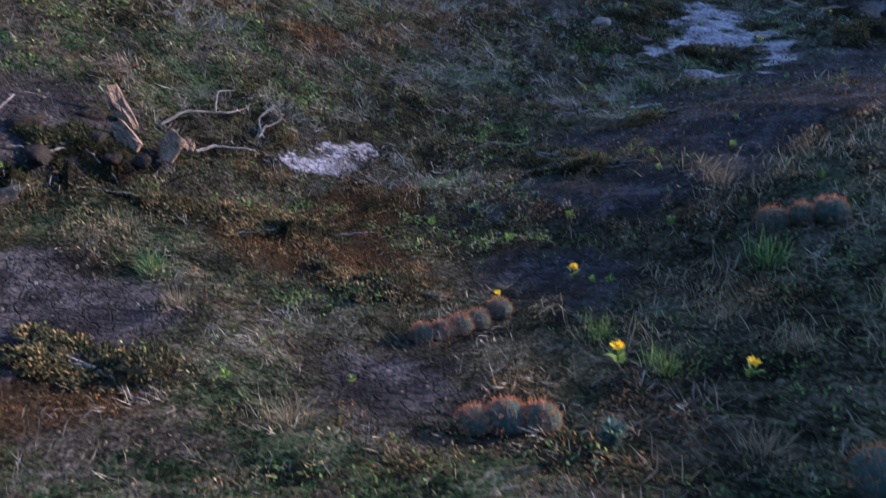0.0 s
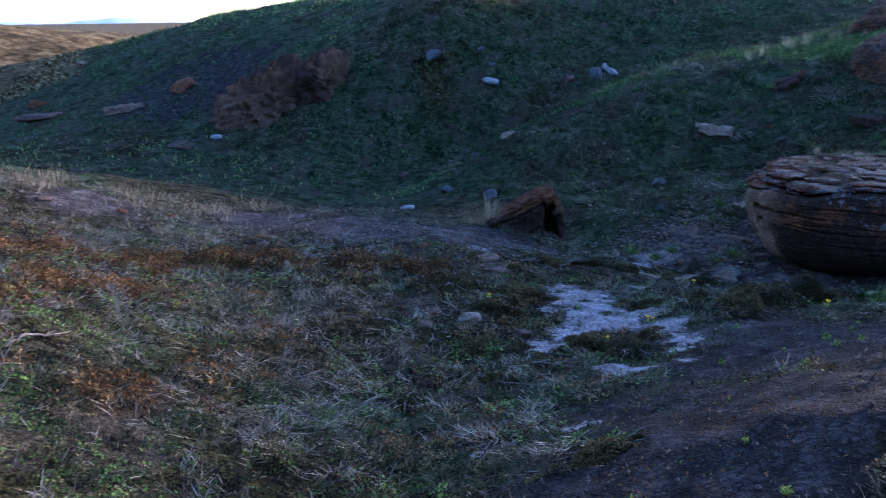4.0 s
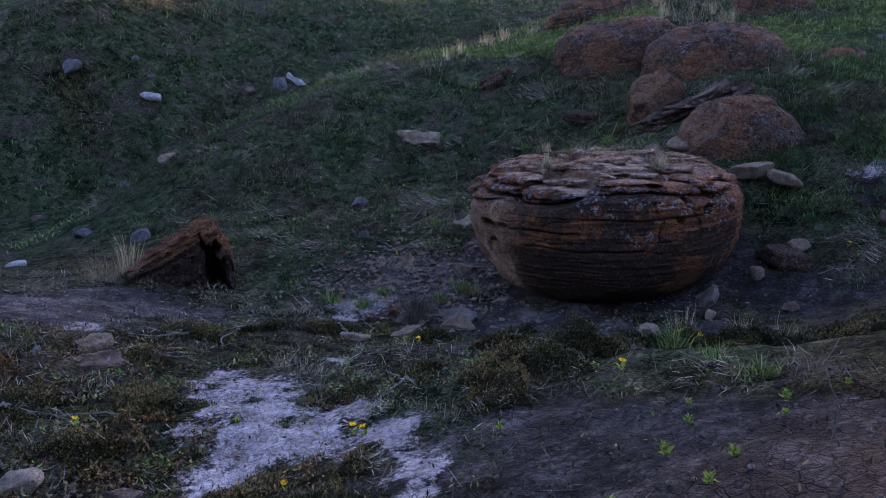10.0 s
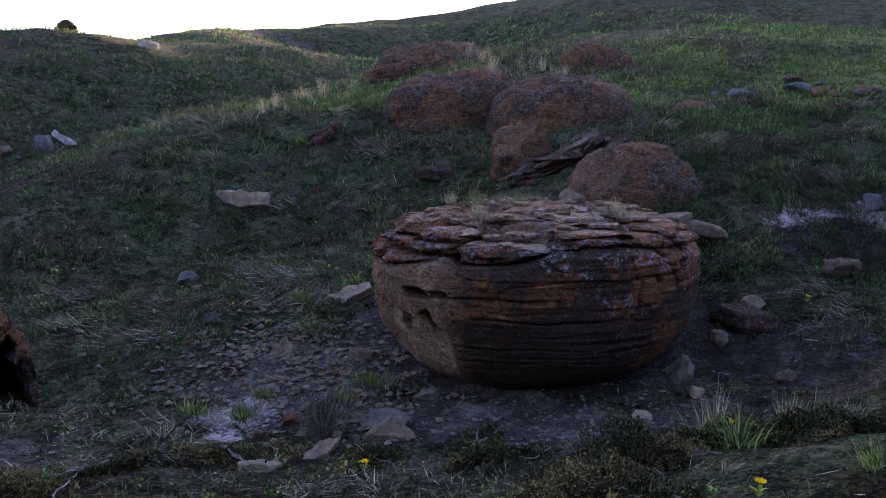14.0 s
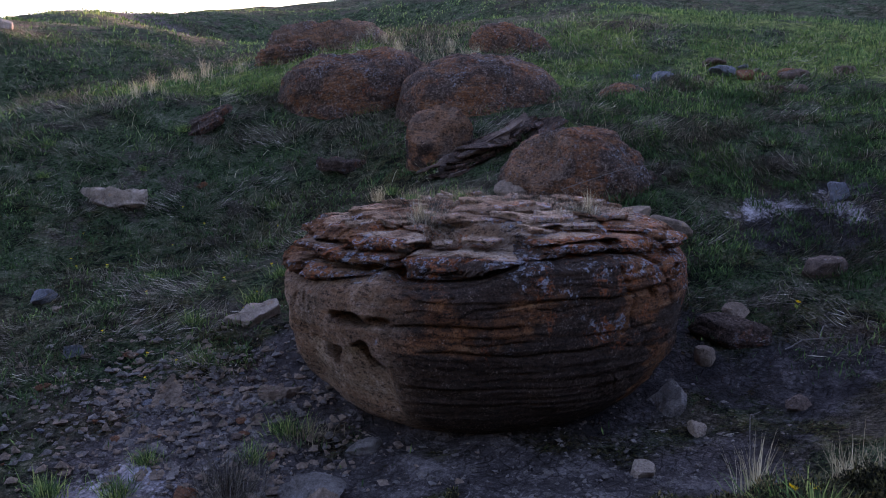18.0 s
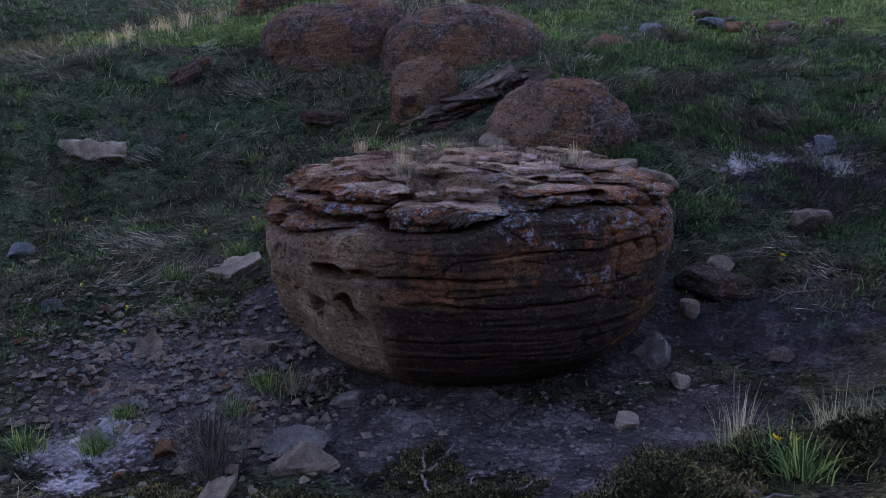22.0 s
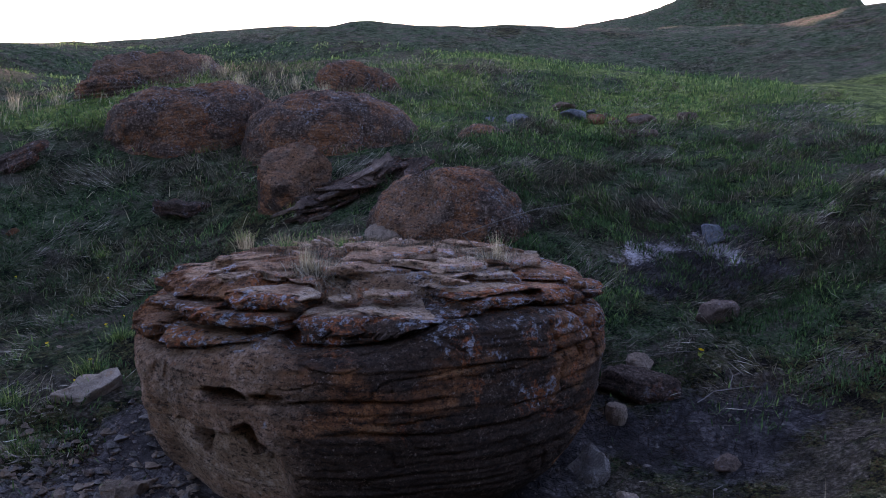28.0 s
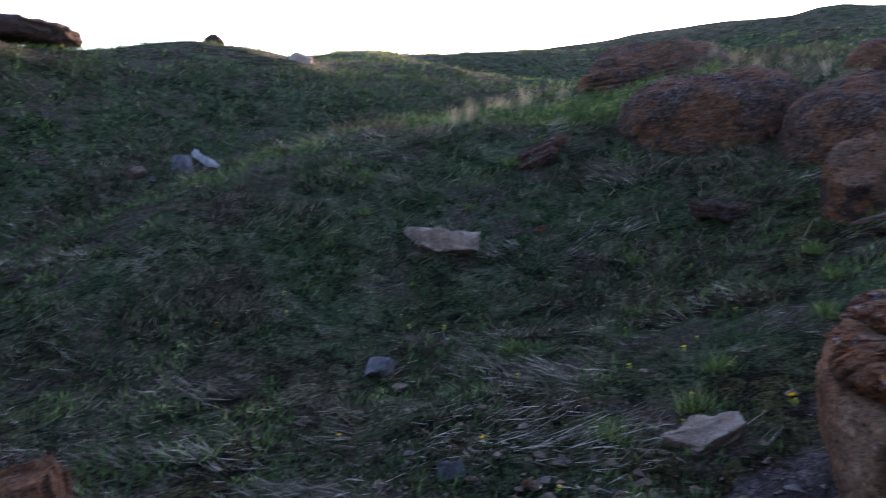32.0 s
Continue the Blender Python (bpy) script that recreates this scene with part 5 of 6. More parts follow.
def leaf_arrays(base, long, wide, az, lean, curl, tint):
    """Small pointed leaves of two triangles."""
    n = len(base)
    ahead = np.stack([np.cos(az), np.sin(az), 0 * az], -1)
    side = np.stack([-np.sin(az), np.cos(az), rng.uniform(-0.6, 0.6, n)], -1) * (np.asarray(wide) * np.ones(n))[:, None] / 2
    long = (np.asarray(long) * np.ones(n))[:, None]
    lean = (np.asarray(lean) * np.ones(n))[:, None]
    tip = base + long * (np.cos(lean) * np.array([0, 0, 1.0]) + np.sin(lean) * ahead)
    half = base * 0.5 + tip * 0.5
    v = np.stack([base, half + side, tip, half - side], 1).reshape(-1, 3)
    i = np.arange(n)[:, None, None] * 4
    return v, (i + np.array([[0, 1, 2], [0, 2, 3]])).reshape(-1, 3), np.repeat(np.clip(tint, 0, 1), 4)


def blade_mesh(name, mat, *sets):
    vs, fs, ts, at = [], [], [], 0
    for v, f, t in sets:
        vs.append(v), fs.append(f + at), ts.append(t)
        at += len(v)
    me = mesh_of(name, np.concatenate(vs), np.concatenate(fs), mat)
    layer(me, "tint", np.concatenate(ts))
    return me


def scatter(count, x0, x1, y0, y1, weight):
    """Random places in a rectangle, kept by a weight from 0 to 1."""
    x, y = rng.uniform(x0, x1, count), rng.uniform(y0, y1, count)
    keep = rng.uniform(0, 1, count) < weight(x, y)
    return x[keep], y[keep]


def clumped(x, y, size, seed, low=-0.1, high=0.5):
    return smooth(low, high, fbm(x / size, y / size, 0, 3, seed))


def bare(x, y):
    """Open soil, on which little grows."""
    return np.maximum(smooth(0.35, 0.6, spots(x, y, SALT, 31, 0.55, 0.2)), smooth(0.38, 0.6, spots(x, y, MUD, 33, 0.6, 0.5)))


def away(x, y):
    return np.hypot(x - 2.0, y - 6.0)


def sward(name, mat, label, places, long, wide, lean, tint, curl=0.5, spread=1.0, category="grass", leaf=False, heap=0.0, swirl=0.0, comb_to=None):
    """Blades or leaves over some places. swirl: the size of the whorls in which they lie; comb_to: the bearing to which they are combed."""
    x, y = places
    n = len(x)
    r = lambda a: rng.uniform(a[0], a[1], n)
    grow = 0.58 + 0.42 * smooth(1.5, 5.5, y)
    grow = grow + spread * np.clip((away(x, y) - 6) / 14, 0, 1.6)
    bearing = r((0, 2 * math.pi))
    if swirl:
        bearing = 4 * math.pi * value_noise(x / swirl, y / swirl, 0.0, 181) + rng.normal(0, 0.45, n)
    if comb_to is not None:
        bearing = radians(comb_to) + 1.6 * fbm(x / 0.5, y / 0.5, 0, 2, 183) + rng.normal(0, 0.35, n)
    base = np.stack([x, y, ground_z(x, y) - 0.004 + (heap * hummock(x, y) * rng.uniform(0.2, 1, n) if heap else 0)], -1)
    me = blade_mesh(name, mat, (leaf_arrays if leaf else blade_arrays)(base, r(long) * np.where(grow < 1, grow, 0.6 + 0.4 * grow), r(wide) * grow, bearing, r(lean), r((0.1, curl)), tint(x, y, rng.uniform(0, 1, n))))
    return tagged(new(name, me), label, category, kind="stuff")


on_bank = lambda x, y: smooth(4.4, 3.2, x + 0.15 * (y - 8)) * smooth(13.0, 11.5, y - 0.1 * x)
on_hill = lambda x, y: smooth(-1.2, 0.8, (x - 4.4) * 0.75 + (y - 10.2) * 0.75)

sprig = lambda x, y: value_noise(x / 0.045, y / 0.045, 0.0, 171)
# hummock also puts shade into the tints: darker in hollows between clumps
hummock = lambda x, y: clumped(x, y, 0.13, 131, -0.35, 0.55)
rust_band = lambda x, y: smooth(0.42, 0.7, spots(x, y, RUST, 35, 0.7, 0.4))
rusty_zone = lambda x, y: np.maximum(smooth(0.45, 0.75, spots(x, y, RUST, 35, 0.7, 0.4)), 0.7 * clumped(x, y, 0.45, 141, 0.15, 0.45))
green_zone = lambda x, y: clumped(x, y, 0.4, 143, -0.05, 0.4)
straw_zone = lambda x, y: np.clip(clumped(x, y, 0.5, 145, -0.1, 0.4) + 0.5 * smooth(4.0, 6.5, y - 0.5 * x) * smooth(1.6, 0.0, x), 0, 1)
near = lambda x, y: np.clip(1.2 - np.hypot(x + 0.4, y - 4.2) / 9, 0.2, 1)
open_bank = lambda x, y: (1 - 0.96 * bare(x, y)) * on_bank(x, y) * near(x, y)

# the near bank: a mat of low shrubs, rusty and green leaves and pale straws
shrubby = lambda x, y: (0.15 + 0.85 * clumped(x, y, 0.16, 111, -0.3, 0.2)) * (1 - 0.75 * straw_zone(x, y)) * (1 - 0.5 * green_zone(x, y))
by_walk = lambda x, y: smooth(4.6, 2.2, np.hypot((x + 0.5) * 1.1, y - 3.6))
sward("bank_shrubs", BANK_LEAF, "low olive and brown creeping shrub carpet on the bank", scatter(300000, -4.8, 4.4, 0.3, 11.0, lambda x, y: open_bank(x, y) * shrubby(x, y)),
      (0.018, 0.04), (0.006, 0.013), (0.3, 1.5), lambda x, y, u: 0.01 + 0.3 * u**1.6 + 0.5 * sprig(x, y) ** 2 + 0.25 * hummock(x, y) * u, category="shrubs", leaf=True, heap=0.06)
sward("bank_shrubs", BANK_LEAF, "low olive and brown creeping shrub carpet beside the path", scatter(400000, -3.4, 2.4, 0.8, 6.6, lambda x, y: open_bank(x, y) * shrubby(x, y) * by_walk(x, y)),
      (0.009, 0.02), (0.004, 0.008), (0.3, 1.6), lambda x, y, u: 0.01 + 0.35 * u**1.5 + 0.5 * sprig(x, y) ** 2 + 0.25 * hummock(x, y) * u, category="shrubs", leaf=True, heap=0.07)
sward("rusty_shrubs", RUST_LEAF, "bands of rusty brown low shrubs", scatter(260000, -4.8, 2.6, 3.6, 9.8, lambda x, y: (1 - 0.9 * bare(x, y)) * rusty_zone(x, y) * (0.3 + 0.7 * clumped(x, y, 0.13, 97, -0.2, 0.3))),
      (0.012, 0.03), (0.005, 0.011), (0.3, 1.5), lambda x, y, u: 0.4 * u + 0.5 * sprig(x, y) ** 1.5 + 0.25 * hummock(x, y) * u, category="shrubs", leaf=True, heap=0.08)
sward("rusty_shrubs", RUST_LEAF, "rusty brown low shrubs beside the path", scatter(330000, -3.4, 2.2, 0.8, 4.4, lambda x, y: (1 - 0.95 * bare(x, y)) * rusty_zone(x, y) * by_walk(x, y) * (0.15 + 0.85 * clumped(x, y, 0.1, 98, -0.2, 0.3))),
      (0.008, 0.02), (0.003, 0.007), (0.3, 1.6), lambda x, y, u: 0.4 * u + 0.5 * sprig(x, y) ** 1.5 + 0.25 * hummock(x, y) * u, category="shrubs", leaf=True, heap=0.09)
sward("rusty_shrubs", RUST_LEAF, "thick rusty brown band of shrubs along the bank", scatter(260000, -4.4, 2.2, 5.6, 9.6, lambda x, y: smooth(0.48, 0.7, spots(x, y, RUST, 35, 0.7, 0.4)) * (0.25 + 0.75 * clumped(x, y, 0.16, 99, -0.2, 0.3))),
      (0.014, 0.034), (0.006, 0.012), (0.3, 1.5), lambda x, y, u: 0.02 + 0.55 * u**1.3 + 0.25 * hummock(x, y) * u, category="shrubs", leaf=True, heap=0.1)
sward("green_leaves", BANK_GREEN, "patches of small green leaves in the bank's dead mat", scatter(270000, -4.2, 4.0, 0.6, 10, lambda x, y: open_bank(x, y) * green_zone(x, y) * (0.15 + 0.85 * clumped(x, y, 0.09, 95, -0.1, 0.35))),
      (0.012, 0.026), (0.008, 0.015), (0.5, 1.5), lambda x, y, u: 0.05 + 0.4 * u + 0.5 * sprig(x, y) ** 1.5 + 0.2 * hummock(x, y), category="leaves", leaf=True, heap=0.07)
sward("grass_litter", LITTER, "matted grey and straw-coloured dead grass on the bank", scatter(400000, -5.0, 5.0, 0.4, 12.0, lambda x, y: (1 - 0.985 * bare(x, y)) * (0.22 + 0.78 * straw_zone(x, y)) * (0.2 + 0.8 * clumped(x, y, 0.14, 91, -0.1, 0.4)) * on_bank(x, y) * (1 - 0.9 * rust_band(x, y))),
      (0.04, 0.11), (0.0018, 0.004), (0.8, 1.6), lambda x, y, u: 0.1 + u * 0.5 + 0.5 * sprig(x, y) ** 1.5 + 0.3 * (hummock(x, y) - 0.5), 0.8, leaf=True, heap=0.07, swirl=0.22)
sward("grass_litter", LITTER, "pale swirling tussocks of dead straw on the bank", scatter(110000, -4.6, 1.6, 3.2, 9.6, lambda x, y: (1 - 0.985 * bare(x, y)) * straw_zone(x, y) * clumped(x, y, 0.17, 191, 0.1, 0.4) * on_bank(x, y) * (1 - 0.9 * rust_band(x, y))),
      (0.06, 0.15), (0.002, 0.0042), (1.0, 1.6), lambda x, y, u: 0.35 + 0.6 * u, 0.8, leaf=True, heap=0.09, swirl=0.2)
sward("dry_grass", DRY_GRASS, "short dry grass standing on the near bank", scatter(40000, -6, 5, 0.2, 13, lambda x, y: (1 - 0.96 * bare(x, y)) * clumped(x, y, 0.3, 93, 0.2, 0.6) * on_bank(x, y)),
      (0.03, 0.1), (0.0018, 0.0035), (0.1, 1.0), lambda x, y, u: u * 0.7, heap=0.03)
sward("dry_grass", DRY_GRASS, "thin dry straws among the flowers and cacti", scatter(16000, 0.1, 3.0, 0.7, 3.6, lambda x, y: (1 - 0.8 * bare(x, y)) * clumped(x, y, 0.25, 195, -0.1, 0.4) * smooth(0.0, 0.5, x - 0.25 * (y - 1.2))),
      (0.05, 0.17), (0.0022, 0.0042), (0.3, 1.4), lambda x, y, u: 0.1 + 0.8 * u, 0.9)
sward("green_leaves", BANK_GREEN, "small green leaves among the flowers", scatter(9000, 0.1, 3.0, 0.7, 3.6, lambda x, y: (1 - 0.7 * bare(x, y)) * clumped(x, y, 0.2, 197, 0.0, 0.4) * smooth(0.0, 0.5, x - 0.25 * (y - 1.2))),
      (0.016, 0.04), (0.007, 0.014), (0.2, 1.1), lambda x, y, u: 0.1 + 0.7 * u, category="leaves", leaf=True)
# turf of the hill
comb = lambda x, y: clumped(x * 0.8 + y * 0.6, (y * 0.8 - x * 0.6) * 0.4, 0.3, 105, 0.0, 0.4)
# knoll tints the turf's tops bright and its dips dark, as if lit
knoll = lambda x, y: clumped(x, y, 0.38, 133, -0.4, 0.5)
sward("hill_grass", GREEN_GRASS, "green turf on the coulee slope", scatter(330000, 3.6, 16, 5.5, 22, lambda x, y: (1 - 0.9 * bare(x, y)) * on_hill(x, y) * (0.06 + 0.94 * clumped(x, y, 0.3, 101, -0.05, 0.3)) * np.clip(1.3 - away(x, y) / 16, 0.25, 1)),
      (0.025, 0.075), (0.004, 0.009), (0.2, 1.1), lambda x, y, u: 0.02 + 0.45 * u + 0.3 * knoll(x, y) * u + 0.12 * clumped(x, y, 1.2, 103) + 0.3 * lush_lit_part(x, y), leaf=True, heap=0.09)
sward("lush_lit_grass", GREEN_GRASS, "fresh yellow-green grass tinted brighter for sun on the shoulder and spur", scatter(110000, 7, 22, 6, 20, lambda x, y: lush_lit_part(x, y) * (0.2 + 0.8 * clumped(x, y, 0.3, 149, -0.1, 0.3))),
      (0.04, 0.11), (0.006, 0.012), (0.2, 1.1), lambda x, y, u: 0.15 + 0.5 * u + 0.25 * knoll(x, y) * u, spread=0.5, leaf=True, heap=0.08)
sward("hill_dead_grass", LITTER, "dead grass combed down the slope", scatter(400000, 3.6, 16, 5.5, 22, lambda x, y: (1 - 0.85 * bare(x, y)) * (1 - 0.6 * lush_lit_part(x, y)) * on_hill(x, y) * (0.05 + 0.95 * comb(x, y)) * np.clip(1.3 - away(x, y) / 16, 0.25, 1)),
      (0.06, 0.18), (0.003, 0.0055), (0.8, 1.5), lambda x, y, u: 0.34 + 0.6 * u + 0.25 * (knoll(x, y) - 0.5), 1.0, spread=0.6, leaf=True, heap=0.1, comb_to=225)
beside = lambda x, y: smooth(6.2, 6.9, x + 0.25 * fbm(x / 0.5, y / 0.5, 0, 3, 157)) * smooth(1.1, 1.5, np.hypot(x - 6.06, y - 8.67))
sward("hill_dead_grass", LITTER, "dark dead grass beside the great boulder", scatter(130000, 6.0, 12.0, 4.6, 9.8, lambda x, y: beside(x, y) * (0.1 + 0.9 * comb(x, y)) * (1 - 0.7 * lush_lit_part(x, y))),
      (0.04, 0.13), (0.002, 0.004), (0.8, 1.5), lambda x, y, u: 0.08 + 0.5 * u + 0.3 * (knoll(x, y) - 0.4), 1.0, spread=0.6, leaf=True, heap=0.09, comb_to=215)
sward("hill_grass", GREEN_GRASS, "dark green grass beside the great boulder", scatter(90000, 6.0, 12.0, 4.6, 9.8, lambda x, y: beside(x, y) * (0.06 + 0.94 * clumped(x, y, 0.3, 101, -0.05, 0.3))),
      (0.025, 0.075), (0.004, 0.009), (0.2, 1.1), lambda x, y, u: 0.02 + 0.5 * u + 0.25 * knoll(x, y) * u + 0.3 * lush_lit_part(x, y), leaf=True, heap=0.09)
sward("far_grass", GREEN_GRASS, "rough grass on the far slopes", scatter(110000, -9, 30, 15, 36, lambda x, y: (0.15 + 0.85 * clumped(x, y, 0.9, 107)) * smooth(-6, -4, x) * smooth(14.5, 19, y + 0.4 * x)),
      (0.05, 0.11), (0.01, 0.02), (0.3, 1.3), lambda x, y, u: 0.02 + 0.7 * u + 0.3 * clumped(x, y, 2.5, 108), spread=0.5, leaf=True)
sward("crest_grass", DRY_GRASS, "tall pale dry grass along the crest of the bank", scatter(20000, -8, 0.5, 10.0, 14, lambda x, y: np.exp(-(((y - 11.8 - 0.12 * x - 0.02 * x * x) / 0.55) ** 2)) * clumped(x, y, 0.45, 109, 0.1, 0.55)),
      (0.06, 0.22), (0.002, 0.0045), (0.1, 0.9), lambda x, y, u: 0.1 + 0.8 * u, 0.9, spread=0.3)
sward("far_shrubs", BANK_LEAF, "brown shrubs dotting the sunlit far hillside", scatter(60000, -22, -3.5, 29, 60, lambda x, y: clumped(x, y, 1.4, 151, 0.1, 0.4) * smooth(-3.8, -5.0, x)),
      (0.06, 0.15), (0.03, 0.07), (0.6, 1.5), lambda x, y, u: 0.2 + 0.65 * u, category="shrubs", leaf=True, spread=0.4)
sward("ridge_grass", DRY_GRASS, "tall dry grass on the sunlit ridge", scatter(16000, 8, 15, 9, 16, lambda x, y: 0.8 * np.exp(-(((x - 11.9) / 0.8) ** 2 + ((y - 12.6) / 0.9) ** 2)) + 0.6 * np.exp(-(((x - 10.0) / 0.9) ** 2 + ((y - 14.9) / 0.45) ** 2)) + 0.05),
      (0.08, 0.22), (0.0025, 0.0045), (0.1, 0.8), lambda x, y, u: u, spread=0.2)


def tuft_mesh(seed, count, tall, wide, spread, mat, low=0.0, high=1.0, thick=0.004, droop=0.5):
    r = np.random.default_rng(seed)
    a, d = r.uniform(0, 2 * math.pi, count), np.abs(r.normal(0, wide, count))
    base = np.stack([d * np.cos(a), d * np.sin(a), np.full(count, -0.01)], -1)
    return blade_mesh("tuft", mat, blade_arrays(base, tall * r.uniform(0.35, 1.0, count), thick * r.uniform(0.7, 1.3, count), a + r.normal(0, 0.6, count), np.abs(r.normal(0, spread, count)), r.uniform(0, droop, count), r.uniform(low, high, count)))


def tuft(name, x, y, z, me, label, scale=1.0, category="grass tuft", group=""):
    ob = tagged(new(name, me), label, category, group)
    ob.matrix_world = pose(x, y, z, 0, 0, rng.uniform(0, 360)) @ Matrix.Scale(scale, 4)
    return ob


DRY_TUFT = tuft_mesh(1, 170, 0.3, 0.05, 0.35, DRY_GRASS, 0.2, 1.0, 0.003)
LOW_TUFT = tuft_mesh(2, 240, 0.15, 0.07, 0.8, DRY_GRASS, 0.0, 0.6, 0.0026, 1.1)
GREEN_TUFT = tuft_mesh(3, 220, 0.13, 0.05, 0.6, GREEN_GRASS, 0.2, 0.95, 0.004, 0.8)
GREY_TUFT = tuft_mesh(4, 420, 0.34, 0.07, 0.85, LITTER, 0.0, 0.7, 0.0028, 1.5)
MAT_TUFT = tuft_mesh(6, 380, 0.16, 0.11, 1.1, LITTER, 0.3, 1.0, 0.0035, 1.2)
THATCH = tuft_mesh(8, 320, 0.16, 0.13, 1.35, LITTER, 0.05, 0.75, 0.003, 0.9)
WISPY = tuft_mesh(9, 70, 0.46, 0.07, 0.5, DRY_GRASS, 0.0, 0.65, 0.0022, 1.3)
SEED_TUFT = tuft_mesh(5, 60, 0.42, 0.05, 0.16, DRY_GRASS, 0.5, 1.0, 0.004, 0.3)

TOP = 1.12
for x, y, z, me, label, s in ((-0.6, 0.0, 1.08, MAT_TUFT, "grey dome of dead grass growing on the boulder", 0.75), (-0.6, 0.02, 1.1, LOW_TUFT, "straw-coloured grass tuft growing on the boulder", 0.6), (-0.58, 0.05, 1.1, SEED_TUFT, "thin dry stalks growing on the boulder", 0.35), (-0.05, -0.58, 1.09, MAT_TUFT, "grey dome of dead grass on the boulder's rim", 0.7), (-0.03, -0.58, 1.1, LOW_TUFT, "straw-coloured grass tuft on the boulder's rim", 0.6), (0.0, -0.6, 1.1, SEED_TUFT, "thin dry stalks on the boulder's rim", 0.42),
                           (0.0, 0.7, 1.1, DRY_TUFT, "thin dry grass tuft on the boulder's far rim", 0.42), (0.05, 0.5, 1.1, GREEN_TUFT, "short green tuft on the boulder", 0.6), (0.2, 0.25, 1.1, GREEN_TUFT, "short green tuft on the boulder", 0.6), (-0.35, 0.18, 1.09, GREEN_TUFT, "short green tuft on the boulder", 0.4)):
    tuft("grass_tuft", GREAT["x"] + x, GREAT["y"] + y, z, me, label, s)
for k in range(20):
    a, d = rng.uniform(0, 2 * math.pi), 0.62 * math.sqrt(rng.uniform(0, 1))
    tuft("grass_tuft", 6.3 + d * math.cos(a), 8.8 + d * math.sin(a), TOP - 0.05, (THATCH, THATCH, LOW_TUFT)[k % 3], "matted dead grass on the boulder's flat top", rng.uniform(0.5, 0.9), group="matted grass on the boulder")
for x, y, me, label, s in ((2.82, 11.1, WISPY, "tall wispy dry grass tuft beside a broken boulder", 1.0), (2.6, 11.15, WISPY, "tall wispy dry grass tuft beside a broken boulder", 0.8), (2.72, 11.0, WISPY, "tall wispy dry grass tuft beside a broken boulder", 0.75), (2.88, 11.2, SEED_TUFT, "tall dry seed stalks beside a broken boulder", 1.1), (2.6, 11.0, LOW_TUFT, "spreading dry grass tuft", 1.3), (2.9, 10.85, GREEN_TUFT, "green tuft beside a broken boulder", 1.3),
                          (4.45, 9.05, GREY_TUFT, "drooping clump of grey dead grass on the bank", 1.0), (4.3, 8.9, GREY_TUFT, "drooping clump of grey dead grass on the bank", 0.7), (5.05, 9.1, LOW_TUFT, "dry grass tuft under the boulder", 0.9), (4.75, 9.2, GREEN_TUFT, "green tuft on the gravelly bank", 0.9), (5.0, 9.2, GREEN_TUFT, "dark green tuft under the boulder", 1.1),
                          (4.2, 9.45, GREEN_TUFT, "green tuft in white soil", 1.0), (4.05, 9.7, GREEN_TUFT, "green tuft in white soil", 1.2), (4.45, 9.55, GREEN_TUFT, "green tuft in white soil", 0.8), (6.0, 10.3, GREEN_TUFT, "green tuft beside the boulder", 1.1), (5.6, 10.45, GREEN_TUFT, "green tuft on the slope", 1.0), (5.3, 10.1, GREEN_TUFT, "green tuft on the slope", 0.9),
                          (1.25, 3.2, LOW_TUFT, "pale dry tuft on the mud path", 0.8), (0.9, 2.0, LOW_TUFT, "pale dry tuft among flowers", 0.5), (0.62, 1.7, GREEN_TUFT, "green tuft among flowers", 0.7), (0.5, 2.0, GREEN_TUFT, "green tuft among flowers", 0.6), (0.75, 1.3, LOW_TUFT, "dry tuft among flowers", 0.55), (1.0, 1.75, LOW_TUFT, "dry tuft among flowers", 0.5), (1.35, 1.9, DRY_TUFT, "tall dry tuft among flowers", 0.55),
                          (1.15, 2.35, GREEN_TUFT, "green tuft beside cactus", 1.0), (-0.4, 1.5, LOW_TUFT, "dry tuft on the bank", 0.6), (-0.9, 2.2, LOW_TUFT, "pale dry tuft on the bank", 0.5), (-1.1, 2.5, GREEN_TUFT, "green tuft on the bank", 0.7), (-1.3, 2.8, LOW_TUFT, "pale dry tuft on the bank", 0.6), (5.25, 6.75, DRY_TUFT, "dry grass tuft on the mound", 0.8), (5.45, 6.55, LOW_TUFT, "pale dry tuft on the mound", 1.2),
                          (4.95, 6.95, GREEN_TUFT, "green tuft on the mound", 1.3), (4.7, 6.8, GREEN_TUFT, "green tuft on the mound", 1.4), (5.1, 7.05, SEED_TUFT, "tall dry stalks on the mound", 0.8), (4.3, 6.2, GREEN_TUFT, "green tuft on the mound", 1.0), (4.1, 5.85, GREEN_TUFT, "green tuft on the mound", 0.9)):
    tuft("grass_tuft", x, y, on_ground(x, y), me, label, s)
for k in range(16):
    x, y = (rng.normal(11.8, 0.45), rng.normal(12.75, 0.5)) if k < 10 else (rng.normal(10.1, 0.5), rng.normal(14.9, 0.2))
    tuft("grass_tuft", x, y, on_ground(x, y), (SEED_TUFT, DRY_TUFT)[k % 2], "tall pale seed grass on the sunlit ridge", rng.uniform(0.7, 1.0), group="ridge grass tufts")
for k in range(22):
    x, y = rng.uniform(6.2, 10.5), rng.uniform(9.5, 14.5)
    if math.hypot(x - 6.1, y - 8.68) > 1.4:
        tuft("grass_tuft", x, y, on_ground(x, y), GREEN_TUFT, "green grass tuft on the slope", rng.uniform(0.6, 1.0), group="slope grass tufts")


